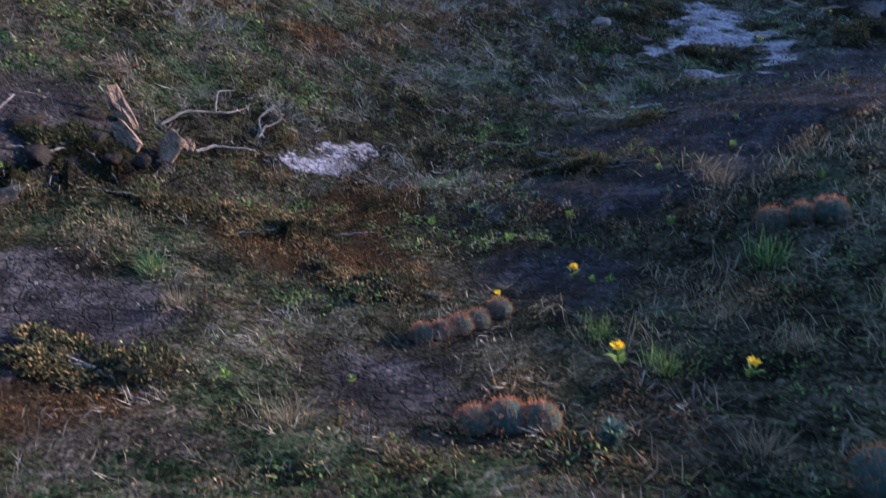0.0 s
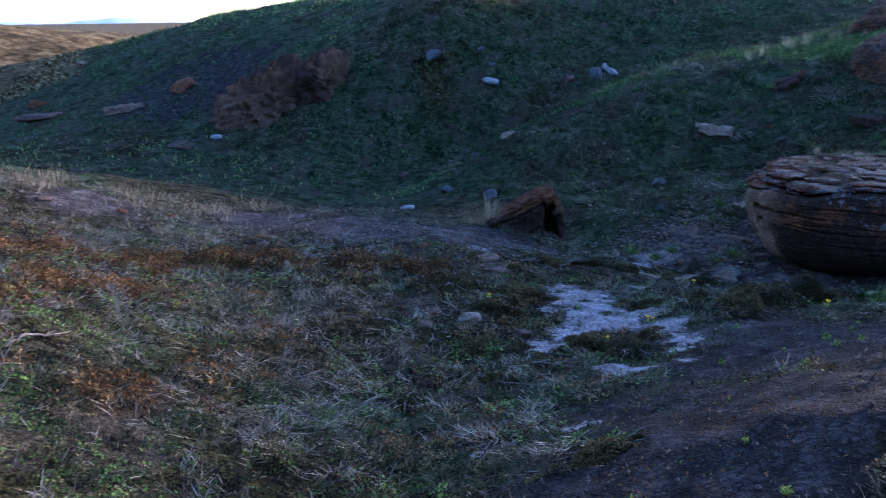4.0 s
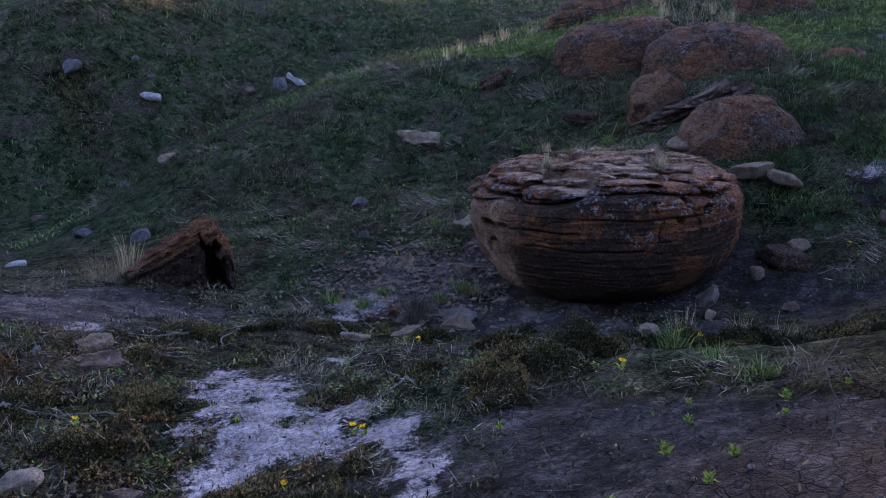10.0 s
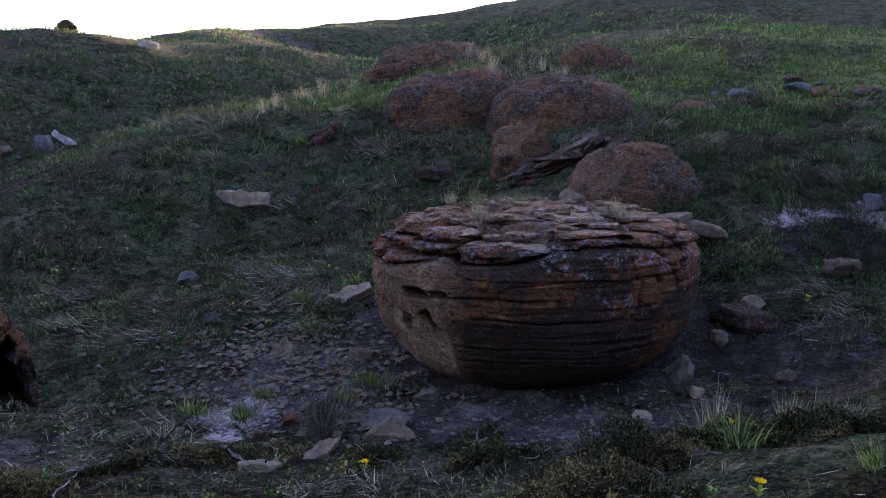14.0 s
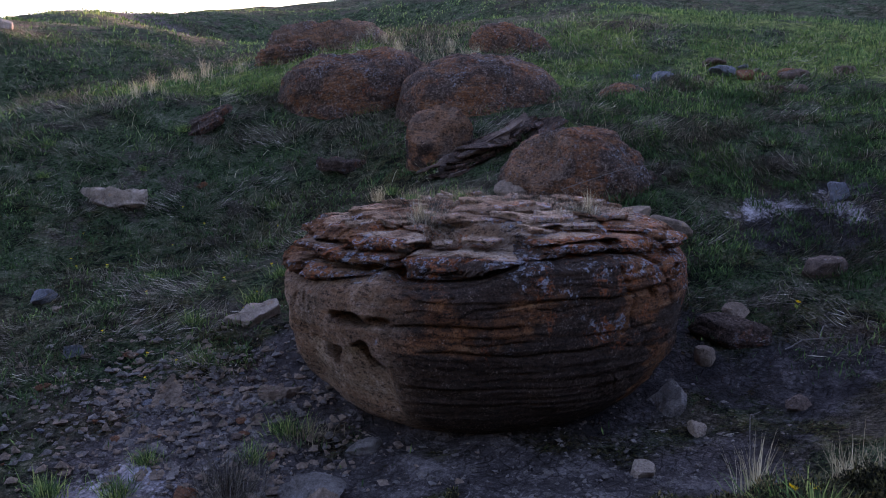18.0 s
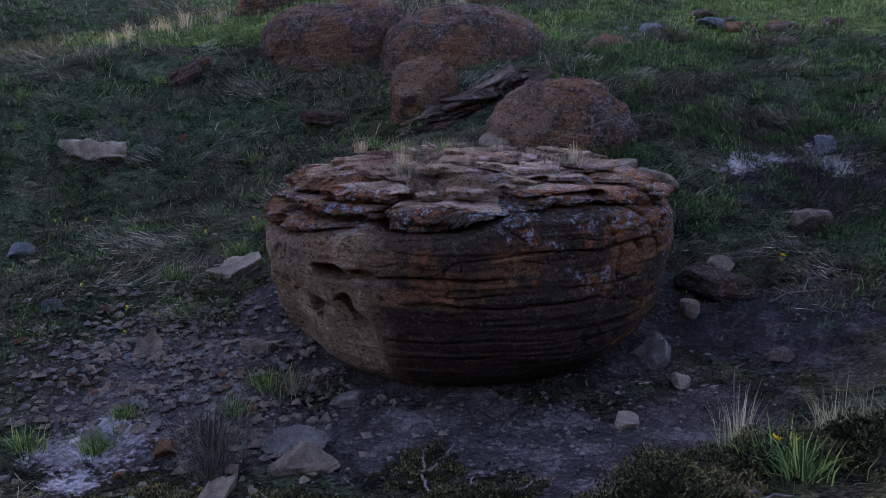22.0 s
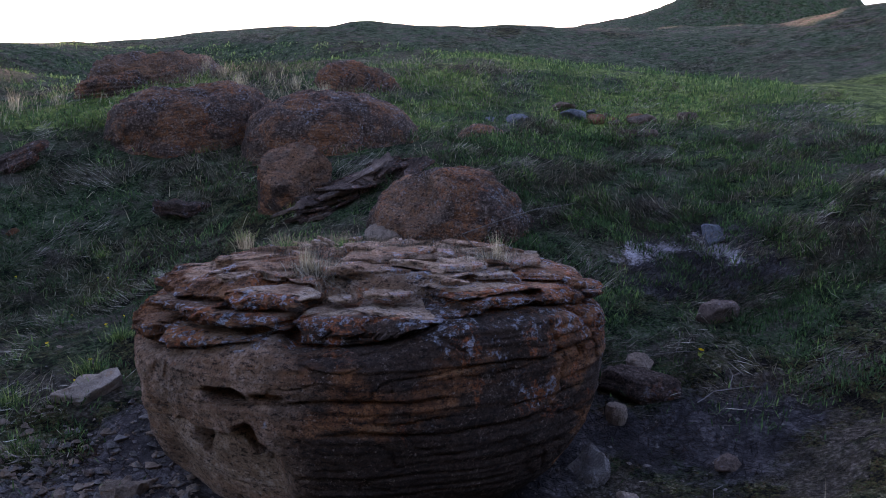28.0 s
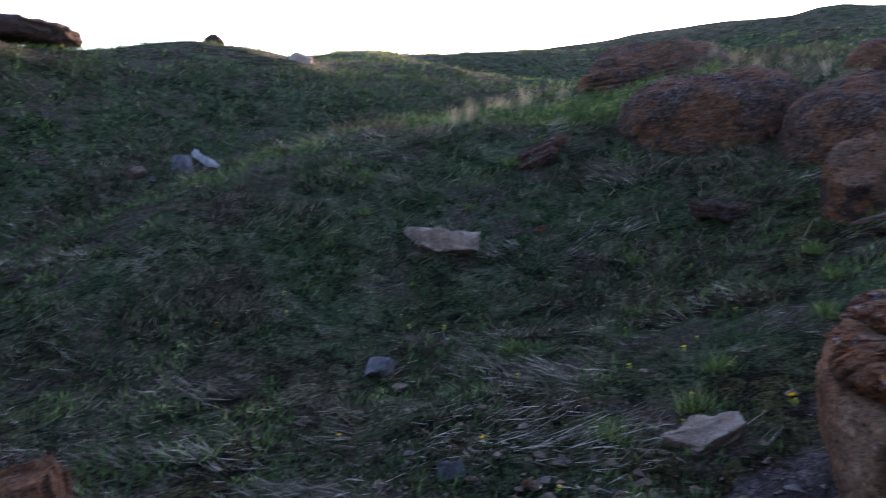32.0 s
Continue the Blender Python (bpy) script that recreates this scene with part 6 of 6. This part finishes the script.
def stick_mesh(points, thick, seed, mat=None, around=7):
    """A bent, tapering branch along some points."""
    r = np.random.default_rng(seed)
    pts = np.array(points, float)
    t = np.linspace(0, len(pts) - 1, 9 * (len(pts) - 1) + 1)
    line = np.stack([np.interp(t, np.arange(len(pts)), pts[:, k]) for k in range(3)], -1)
    wander = r.normal(0, thick * 0.9, line.shape)
    line += np.stack([np.convolve(np.pad(wander[:, k], 3, "edge"), np.ones(7) / 7, "valid") for k in range(3)], -1)
    ahead = np.gradient(line, axis=0)
    ahead /= np.linalg.norm(ahead, axis=1)[:, None]
    one = np.cross(ahead, (0.1, 0.2, 1.0))
    one /= np.linalg.norm(one, axis=1)[:, None]
    two = np.cross(ahead, one)
    a = np.linspace(0, 2 * math.pi, around, endpoint=False)
    size = thick / 2 * np.linspace(1, 0.35, len(line)) * r.uniform(0.85, 1.15, len(line))
    v = line[:, None] + size[:, None, None] * (np.cos(a)[None, :, None] * one[:, None] + np.sin(a)[None, :, None] * two[:, None])
    return mesh_of("branch", v.reshape(-1, 3), grid_faces(len(line), around, True), mat or WOOD)


def stick(x, y, turn, length, thick, seed, label, fork=False, rise=0.05):
    pts = [(-length / 2, 0, 0.01), (-length * 0.2, length * 0.07, 0.02 + rise * 0.6), (length * 0.2, -length * 0.03, 0.015 + rise), (length / 2, length * 0.05, 0.01 + rise * 0.3)]
    ob = tagged(new("dead_branch", stick_mesh(pts, thick, seed)), label, "branch")
    sx, sy = (on_ground(x + 0.2, y) - on_ground(x - 0.2, y)) / 0.4, (on_ground(x, y + 0.2) - on_ground(x, y - 0.2)) / 0.4
    tilt = Vector((-sx, -sy, 1)).to_track_quat("Z", "Y").to_matrix().to_4x4()
    ob.matrix_world = pose(x, y, on_ground(x, y) + thick * 0.3) @ tilt @ pose(0, 0, 0, 0, 0, turn)
    if fork:
        part("twig", stick_mesh([(length * 0.05, 0, 0.02 + rise), (length * 0.2, length * 0.2, 0.05 + rise), (length * 0.42, length * 0.26, 0.03 + rise)], thick * 0.7, seed + 1), ob)
    return ob


for k, (x, y, turn, length, thick, fork, label) in enumerate((
        (-0.03, 5.5, 64, 0.5, 0.02, True, "forked bleached branch on the bank"), (-1.23, 5.74, -34, 0.4, 0.028, False, "grey weathered branch in the grass"), (-1.25, 4.0, -33, 0.54, 0.03, True, "grey weathered branch beside white soil"), (-0.99, 4.21, 14, 0.4, 0.028, False, "grey weathered branch beside white soil"),
        (-0.94, 4.09, -10, 0.28, 0.024, False, "grey branch beside white soil"), (-1.99, 3.4, 4, 0.32, 0.03, False, "grey weathered branch by the hollow"), (-1.1, 3.75, -59, 0.36, 0.034, False, "dark weathered branch by the hollow"), (0.35, 4.5, 40, 0.35, 0.02, True, "dark branch at the edge of the mud"), (2.95, 9.0, -50, 0.4, 0.022, False, "bleached twig by white soil"),
        (3.9, 8.8, -60, 0.25, 0.02, True, "bleached forked root by white soil"), (2.7, 7.2, 50, 0.3, 0.014, False, "thin twig on the shrub's edge"), (0.45, 7.9, 20, 0.4, 0.016, False, "bleached twig in dry grass"), (5.15, 6.8, -30, 0.5, 0.014, False, "pale bent stalk on the mound"), (1.3, 6.0, 10, 0.5, 0.012, False, "thin twig on the mud's edge"), (6.9, 7.05, 30, 0.35, 0.014, True, "thin bleached root on mud"), (7.2, 7.35, 20, 0.4, 0.012, True, "dry twig on the slope"))):
    stick(x, y, turn, length, thick * 0.52, 500 + k, label, fork, 0.03)
# a dry stalk that leans out over the great boulder's back, and one before the shrubs
for pts, label, x, y, z, th in (([(0, 0, 0), (-0.05, 0.1, 0.12), (0.05, -0.25, 0.24), (0.1, -0.42, 0.27)], "long bent dry stalk on the boulder", 6.3, 8.2, 1.08, 0.006), ([(0, 0, 0), (0.02, 0, 0.12), (-0.03, 0.03, 0.26), (0.03, 0.02, 0.33)], "thin pale dry stalk standing alone", 3.42, 5.15, None, 0.007), ([(0, 0, 0), (0.0, 0.02, 0.14), (0.02, 0.03, 0.3), (0.05, 0.0, 0.31)], "thin pale dry stalk standing alone", 5.28, 7.08, None, 0.006)):
    st = tagged(new("dry_stalk", stick_mesh(pts, th, 7, WOOD, 5)), label, "stalk")
    st.matrix_world = pose(x, y, on_ground(x, y) if z is None else z)


# ---- creeping juniper mats ----
def juniper(x, y, a, b, turn, tall, seed, red=0.0, label="low creeping juniper mat"):
    r = np.random.default_rng(seed)
    n = int(34000 * a * b * 3.1) + 500
    d, t = np.sqrt(r.uniform(0, 1, n)), r.uniform(0, 2 * math.pi, n)
    ragged = 0.7 + 0.5 * fbm(np.cos(t) * 2.2 + seed, np.sin(t) * 2.2, 0, 4, seed)
    keep = r.uniform(0, 1, n) < np.clip(0.25 + 1.2 * clumped(d * np.cos(t) * a + seed, d * np.sin(t) * b, 0.14, seed + 5, -0.35, 0.25), 0, 1)
    d, t, ragged = d[keep], t[keep], ragged[keep]
    n = len(d)
    lx, ly = d * a * ragged * np.cos(t), d * b * ragged * np.sin(t)
    c, s = math.cos(radians(turn)), math.sin(radians(turn))
    wx, wy = lx * c - ly * s, lx * s + ly * c
    g = ground_z(x + wx, y + wy) - on_ground(x, y)
    hump = 0.8 * tall * np.sqrt(np.clip(1 - d * d, 0, 1)) * (0.65 + 0.6 * fbm(wx * 5 + seed, wy * 5, 0, 3, seed + 1))
    base = np.stack([wx, wy, g + np.maximum(hump, 0.01) * r.uniform(0.3, 1.0, n) ** 0.5 - 0.015], -1)
    # tint rises with height in the mat and towards its rim
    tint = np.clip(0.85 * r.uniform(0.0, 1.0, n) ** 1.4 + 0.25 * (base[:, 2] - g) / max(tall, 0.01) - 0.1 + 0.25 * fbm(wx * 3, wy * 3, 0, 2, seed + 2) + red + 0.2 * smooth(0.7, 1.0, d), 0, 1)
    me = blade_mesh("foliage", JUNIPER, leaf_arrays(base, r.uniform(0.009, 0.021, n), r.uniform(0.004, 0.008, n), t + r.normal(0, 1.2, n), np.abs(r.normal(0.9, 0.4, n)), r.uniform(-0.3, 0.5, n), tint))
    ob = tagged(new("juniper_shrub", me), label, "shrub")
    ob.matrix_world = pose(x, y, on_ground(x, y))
    D, A = np.meshgrid(np.linspace(0, 0.98, 14), np.linspace(0, 2 * math.pi, 40, endpoint=False), indexing="ij")
    edge = 0.7 + 0.5 * fbm(np.cos(A) * 2.2 + seed, np.sin(A) * 2.2, 0, 4, seed)
    bx, by = D * a * edge * np.cos(A), D * b * edge * np.sin(A)
    bx, by = bx * c - by * s, bx * s + by * c
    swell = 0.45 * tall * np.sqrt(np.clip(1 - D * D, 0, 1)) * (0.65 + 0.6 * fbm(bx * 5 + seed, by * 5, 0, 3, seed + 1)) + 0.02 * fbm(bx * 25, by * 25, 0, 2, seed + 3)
    # dark cushion below the leaves, so that their gaps read as shade
    body = mesh_of("gap_body", np.stack([bx, by, ground_z(x + bx, y + by) - on_ground(x, y) + np.where(D > 0.95, -0.03, np.maximum(swell, 0.0) - 0.012)], -1).reshape(-1, 3), grid_faces(14, 40, True), GAP_SHADE)
    part("gap_body", body, ob, "dark cushion that stands for shade under the foliage")
    for k in range(3):
        q = r.uniform(0, 2 * math.pi)
        end = Vector((a * 0.85 * math.cos(q) * c, a * 0.85 * math.cos(q) * s + b * 0.85 * math.sin(q), 0))
        pts = [(0, 0, 0.01)] + [(end.x * u, end.y * u, float(ground_z(x + end.x * u, y + end.y * u)) - on_ground(x, y) + 0.012) for u in (0.35, 0.7, 1.0)]
        part("branch", stick_mesh(pts, 0.014, seed * 7 + k), ob, "grey woody branch")
    return ob


for k, (x, y, a, b, turn, tall, red, label) in enumerate((
        (2.05, 7.95, 0.42, 0.36, 0, 0.13, 0.0, "dark olive creeping juniper mat by white soil"), (1.75, 7.6, 0.36, 0.3, 40, 0.12, 0.0, "dark olive creeping juniper mat by white soil"), (1.5, 8.2, 0.5, 0.24, 20, 0.1, 0.25, "reddish brown juniper mat on the bank"), (2.12, 6.72, 0.36, 0.3, -20, 0.13, 0.0, "dark olive creeping juniper mat in white soil"), (2.3, 6.45, 0.26, 0.24, 0, 0.1, 0.05, "olive creeping juniper mat"),
        (2.65, 9.1, 0.62, 0.26, 0, 0.1, 0.1, "olive creeping juniper mat before a broken boulder"), (3.2, 9.15, 0.6, 0.3, -10, 0.1, 0.1, "olive creeping juniper mat before a broken boulder"), (3.75, 9.0, 0.42, 0.28, -20, 0.1, 0.15, "brownish creeping juniper mat"), (2.3, 8.7, 0.42, 0.24, 10, 0.09, 0.05, "olive creeping juniper mat"), (3.0, 7.55, 0.3, 0.2, 20, 0.08, 0.0, "low green shrub at the edge of white soil"), (3.35, 7.5, 0.34, 0.22, 0, 0.1, -0.02, "low green shrub at the edge of white soil"),
        (3.5, 6.9, 0.34, 0.3, -40, 0.2, 0.1, "dark green juniper shrub on the mound's edge"), (3.85, 7.05, 0.42, 0.34, -20, 0.22, 0.1, "dark green juniper shrub on the mound's edge"), (4.3, 7.1, 0.5, 0.36, -10, 0.22, 0.1, "dark green juniper shrub on the mound's edge"), (4.8, 7.0, 0.5, 0.36, -30, 0.2, 0.1, "dark green juniper shrub on the mound's edge"), (5.1, 6.6, 0.5, 0.36, -50, 0.18, 0.02, "green juniper shrub on the mound's edge"), (5.4, 6.15, 0.5, 0.36, -70, 0.15, 0.1, "brownish juniper shrub on the mound's edge"), (5.6, 5.7, 0.45, 0.3, -70, 0.13, 0.12, "brownish juniper shrub on the mound's edge"),
        (4.35, 7.75, 0.34, 0.24, 0, 0.11, 0.0, "thin olive shrub on dark mud"), (1.4, 6.85, 0.42, 0.32, 10, 0.11, 0.05, "olive creeping juniper mat on the bank"), (1.05, 7.0, 0.36, 0.26, 40, 0.1, 0.08, "olive creeping juniper mat on the bank"), (0.75, 7.3, 0.4, 0.22, 0, 0.08, 0.12, "olive creeping juniper mat on the bank"), (1.6, 6.45, 0.36, 0.28, -30, 0.1, 0.05, "olive creeping juniper mat on the bank"), (1.2, 6.3, 0.36, 0.26, 0, 0.1, 0.12, "brownish creeping juniper mat on the bank"), (0.55, 5.95, 0.44, 0.24, -30, 0.09, 0.12, "brownish creeping juniper mat on the bank"),
        # the dark mat at (-1.65, 3.35) is added as the hollow's shade
        (0.55, 4.25, 0.4, 0.22, -25, 0.1, 0.1, "olive juniper mat at the edge of the mud"), (0.75, 3.85, 0.4, 0.11, -20, 0.08, 0.1, "narrow juniper runner over the mud"), (0.2, 4.0, 0.34, 0.24, 0, 0.09, 0.06, "olive juniper mat at the edge of the mud"), (1.2, 4.65, 0.42, 0.14, 5, 0.08, 0.12, "narrow juniper runner over the mud"), (0.9, 5.3, 0.3, 0.2, 0, 0.09, 0.1, "olive juniper mat at the edge of the mud"), (-0.65, 3.1, 0.4, 0.28, 0, 0.1, 0.25, "brown juniper mat on the bank"), (-0.25, 2.55, 0.38, 0.22, -20, 0.09, 0.2, "brownish juniper mat at the edge of the mud"), (-1.0, 1.75, 0.4, 0.2, -25, 0.09, 0.2, "brownish juniper mat on the bank"), (-1.25, 3.15, 0.36, 0.2, -10, 0.1, 0.05, "olive juniper mat below the hollow"), (-1.65, 3.35, 0.36, 0.2, 20, 0.1, -0.1, "dark juniper mat added for the hollow's shade"), (2.65, 6.75, 0.2, 0.14, 30, 0.07, 0.0, "small green shrub in white soil"), (4.1, 8.4, 0.34, 0.22, 30, 0.09, 0.1, "thin brownish shrub on dark mud"), (4.6, 8.1, 0.3, 0.2, 0, 0.1, 0.0, "thin olive shrub on dark mud"))):
    juniper(x, y, a, b, turn, tall * (1.25 if "mound" in label else 1.0), 600 + k, red, label)


# ---- crumbs of dry soil on the bare ground ----
cx, cy = scatter(60000, -2.5, 7.5, 1.2, 11.5, lambda x, y: 0.35 * smooth(0.5, 0.8, spots(x, y, MUD, 33, 0.6, 0.5)) * (0.3 + 0.7 * clumped(x, y, 0.4, 121)))
size = 0.004 + 0.012 * rng.uniform(0, 1, len(cx)) ** 3
octa = np.array([(1, 0, 0), (-1, 0, 0), (0, 1, 0), (0, -1, 0), (0, 0, 1), (0, 0, -1)], float)
cv = np.stack([cx, cy, ground_z(cx, cy) + size * 0.3], -1)[:, None] + octa[None] * size[:, None, None] * rng.uniform(0.6, 1.3, (len(cx), 6, 1))
cf = (np.arange(len(cx))[:, None, None] * 6 + np.array([(0, 2, 4), (2, 1, 4), (1, 3, 4), (3, 0, 4), (2, 0, 5), (1, 2, 5), (3, 1, 5), (0, 3, 5)])).reshape(-1, 3)
tagged(new("soil_crumbs", mesh_of("soil_crumbs", cv.reshape(-1, 3), cf, GREY, False)), "crumbs and grains of dry grey soil", "soil", kind="stuff")


# ---- weeds, flowers, sage and cactus ----
def leafy(seed, leaves, tall, size, mat):
    r = np.random.default_rng(seed)
    a = r.uniform(0, 2 * math.pi, leaves)
    z = r.uniform(0.1, 1.0, leaves) * tall
    base = np.stack([0.25 * tall * np.cos(a) * r.uniform(0, 1, leaves), 0.25 * tall * np.sin(a) * r.uniform(0, 1, leaves), z * 0.8], -1)
    return blade_mesh("leaves", mat, blade_arrays(base, size * r.uniform(0.7, 1.2, leaves), size * 0.42, a, r.uniform(0.5, 1.2, leaves), r.uniform(-0.2, 0.6, leaves), r.uniform(0, 1, leaves)))


WEED = leafy(11, 34, 0.07, 0.035, WEED_LEAF)
STEM = stick_mesh([(0, 0, -0.01), (0.004, 0, 0.03), (0, 0.004, 0.065)], 0.004, 12, CACTUS, 5)
weed = tagged(new("weed", WEED), "small bright green weed on bare mud", "weed", "weeds on mud")
part("stem", STEM, weed)
spots_for_weeds = [(3.2, 5.6), (3.55, 5.75), (3.7, 6.0), (3.3, 5.35), (3.0, 5.3), (2.8, 5.5), (3.9, 5.6), (4.0, 5.35), (3.6, 5.4), (2.5, 5.6), (2.6, 5.0), (1.1, 3.9), (1.0, 3.6), (1.45, 3.7), (0.6, 3.2), (0.9, 2.9), (0.3, 3.0), (0.55, 2.5), (0.62, 2.42), (-0.6, 1.75), (-0.3, 1.85), (0.0, 3.3), (0.2, 3.5), (1.6, 4.2), (1.3, 2.9), (1.55, 3.0), (3.2, 6.5), (2.0, 7.55), (2.4, 7.5), (4.4, 7.35)]
weed.matrix_world = pose(*spots_for_weeds[0], on_ground(*spots_for_weeds[0])) @ Matrix.Scale(0.8, 4)
for x, y in spots_for_weeds[1:]:
    x, y = x + rng.normal(0, 0.03), y + rng.normal(0, 0.03)
    copy_thing(weed, pose(x, y, on_ground(x, y), 0, 0, rng.uniform(0, 360)) @ Matrix.Scale(rng.uniform(0.45, 0.85), 4))

pa = np.linspace(0, 2 * math.pi, 18, endpoint=False)
petals = blade_arrays(np.stack([0.004 * np.cos(pa), 0.004 * np.sin(pa), np.full(18, 0.05)], -1), 0.019, 0.012, pa, np.where(np.arange(18) % 2, 0.7, 1.15), 0.1, rng.uniform(0, 1, 18))
flower = tagged(new("yellow_flower", leafy(21, 12, 0.035, 0.03, WEED_LEAF)), "small yellow flower with green leaves", "flower", "yellow flowers")
part("blossom", blade_mesh("blossom", PETAL, petals), flower, "bright yellow blossom")
part("stem", stick_mesh([(0, 0, -0.01), (0.003, 0, 0.025), (0, 0, 0.052)], 0.003, 22, CACTUS, 5), flower)
bloom = [(0.5, 2.55, 0.8), (0.51, 1.77, 1.15), (0.82, 1.62, 1.0), (0.2, 2.35, 0.7), (3.95, 6.5, 1.0), (2.75, 7.0, 1.0), (2.8, 6.96, 0.9), (2.3, 6.75, 0.7), (3.9, 8.2, 0.9), (4.85, 6.9, 1.3), (5.0, 6.85, 1.0), (1.75, 7.85, 0.8), (6.35, 9.8, 1.0), (6.2, 9.95, 1.0), (6.45, 9.9, 0.9), (7.2, 7.2, 0.9)]
for k in range(26):
    bloom.append((rng.uniform(4.9, 8.2), rng.uniform(9.9, 13.4), rng.uniform(0.35, 0.6)))
flower.matrix_world = pose(bloom[0][0], bloom[0][1], on_ground(bloom[0][0], bloom[0][1]))
for x, y, s in bloom[1:]:
    copy_thing(flower, pose(x, y, on_ground(x, y) + 0.02, rng.normal(0, 12), rng.normal(0, 12), rng.uniform(0, 360)) @ Matrix.Scale(s, 4))

sage = tagged(new("sage_bush", leafy(31, 420, 0.15, 0.04, SAGE_LEAF)), "small blue-green sage bush on the mound", "bush")
sage.matrix_world = pose(3.05, 4.1, on_ground(3.05, 4.1))
part("stem", stick_mesh([(0, 0, -0.01), (0.01, 0, 0.05), (0, 0.01, 0.11)], 0.012, 32), sage, "woody stem")
for x, y, s in ((0.15, 3.35, 0.4), (0.45, 3.45, 0.35), (4.3, 5.3, 0.6), (3.8, 5.0, 0.45), (0.4, 1.35, 0.5)):
    copy_thing(sage, pose(x, y, on_ground(x, y), 0, 0, rng.uniform(0, 360)) @ Matrix.Scale(s, 4))


def cactus(x, y, heads, label, seed):
    """A cluster of spiny cushion cactus heads; heads are (dx, dy, radius)."""
    r = np.random.default_rng(seed)
    root = tagged(new("cactus"), label, "cactus")
    root.matrix_world = pose(x, y, on_ground(x, y))
    for dx, dy, rad in heads:
        T, F = np.meshgrid(np.linspace(0, 2 * math.pi, 40, endpoint=False), np.linspace(-1.2, math.pi / 2, 18))
        bump = 1 + 0.1 * np.sin(T * 10 + F * 6) * np.cos(F) * np.sin(F * 9)
        v = np.stack([rad * bump * np.cos(F) * np.cos(T), rad * bump * np.cos(F) * np.sin(T), rad * 0.85 * bump * np.sin(F)], -1).reshape(-1, 3)
        z = on_ground(x + dx, y + dy) - on_ground(x, y) + rad * 0.5
        head = part("head", mesh_of("head", v, grid_faces(18, 40, True), CACTUS), root, "", pose(dx, dy, z))
        n = 480
        t, f = r.uniform(0, 2 * math.pi, n), np.arcsin(r.uniform(-0.1, 1, n))
        base = np.stack([np.cos(f) * np.cos(t), np.cos(f) * np.sin(t), 0.85 * np.sin(f)], -1) * rad
        part("spine_cover", blade_mesh("spines", SPINE, blade_arrays(base, rad * r.uniform(0.12, 0.45, n), 0.0013, t + r.normal(0, 0.7, n), np.clip(math.pi / 2 - f + r.normal(0, 0.5, n), 0, 2.2), 0.1, r.uniform(0, 0.75, n))), head, "stiff orange spines")
    return root


cactus(0.06, 2.16, ((-0.13, -0.02, 0.04), (-0.06, -0.01, 0.04), (0.0, 0.02, 0.045), (0.06, 0.06, 0.045), (0.14, 0.12, 0.045)), "row of small cushion cacti with orange spines", 1)
cactus(0.16, 1.48, ((-0.08, 0.0, 0.045), (0.0, 0.01, 0.055), (0.09, 0.0, 0.05)), "cluster of dark cushion cacti in the grass", 2)
cactus(1.32, 2.6, ((-0.07, 0.03, 0.06), (0.02, 0.0, 0.05), (0.1, -0.04, 0.06)), "cluster of cushion cacti with pale orange spines", 3)
cactus(0.92, 1.14, ((0.0, 0.0, 0.07), (0.1, -0.02, 0.06)), "cushion cactus with orange spines", 4)
cactus(2.98, 4.52, ((-0.16, 0.1, 0.06), (-0.06, 0.06, 0.07), (0.03, 0.0, 0.07), (0.12, -0.05, 0.07), (0.2, -0.1, 0.06), (-0.02, -0.04, 0.06), (0.09, -0.12, 0.055)), "mound of cushion cacti with bright orange spines", 5)

# ---- the bleached wood at the hollow in the bank ----
for k, (x, y, size, turn, tip, lift) in enumerate(((-1.58, 3.72, (0.09, 0.27, 0.035), 32, (58, -14), 0.07), (-1.5, 3.52, (0.09, 0.2, 0.035), 20, (48, -28), 0.03), (-1.31, 3.55, (0.12, 0.16, 0.03), -8, (50, 26), 0.04), (-1.25, 3.62, (0.07, 0.09, 0.03), 30, (40, 10), 0.04), (-1.84, 2.98, (0.24, 0.1, 0.03), 35, (40, -6), 0.05))):
    stone("wood_fragment", x, y, size, SPLINTER, "bleached splintered fragment at the hollow", turn, 700 + k, 0.2, tip, flat=True, lift=lift, category="wood fragment")
# dark earth lumps added to stand for shade in the hollow
for k, (x, y, s) in enumerate(((-1.43, 3.44, 0.14), (-1.62, 3.42, 0.16), (-1.78, 3.2, 0.16), (-1.93, 3.0, 0.15), (-1.52, 3.36, 0.1), (-1.7, 3.62, 0.14), (-1.88, 3.4, 0.16))):
    stone("earth_clod", x, y, (s, s * 0.8, s * 0.5), CLOD, "dark clod of root-bound earth added for shade at the hollow", 40 * k, 720 + k, 0.45, (8, -6), category="earth clod", group="clods at the hollow", n=12, round_off=12)
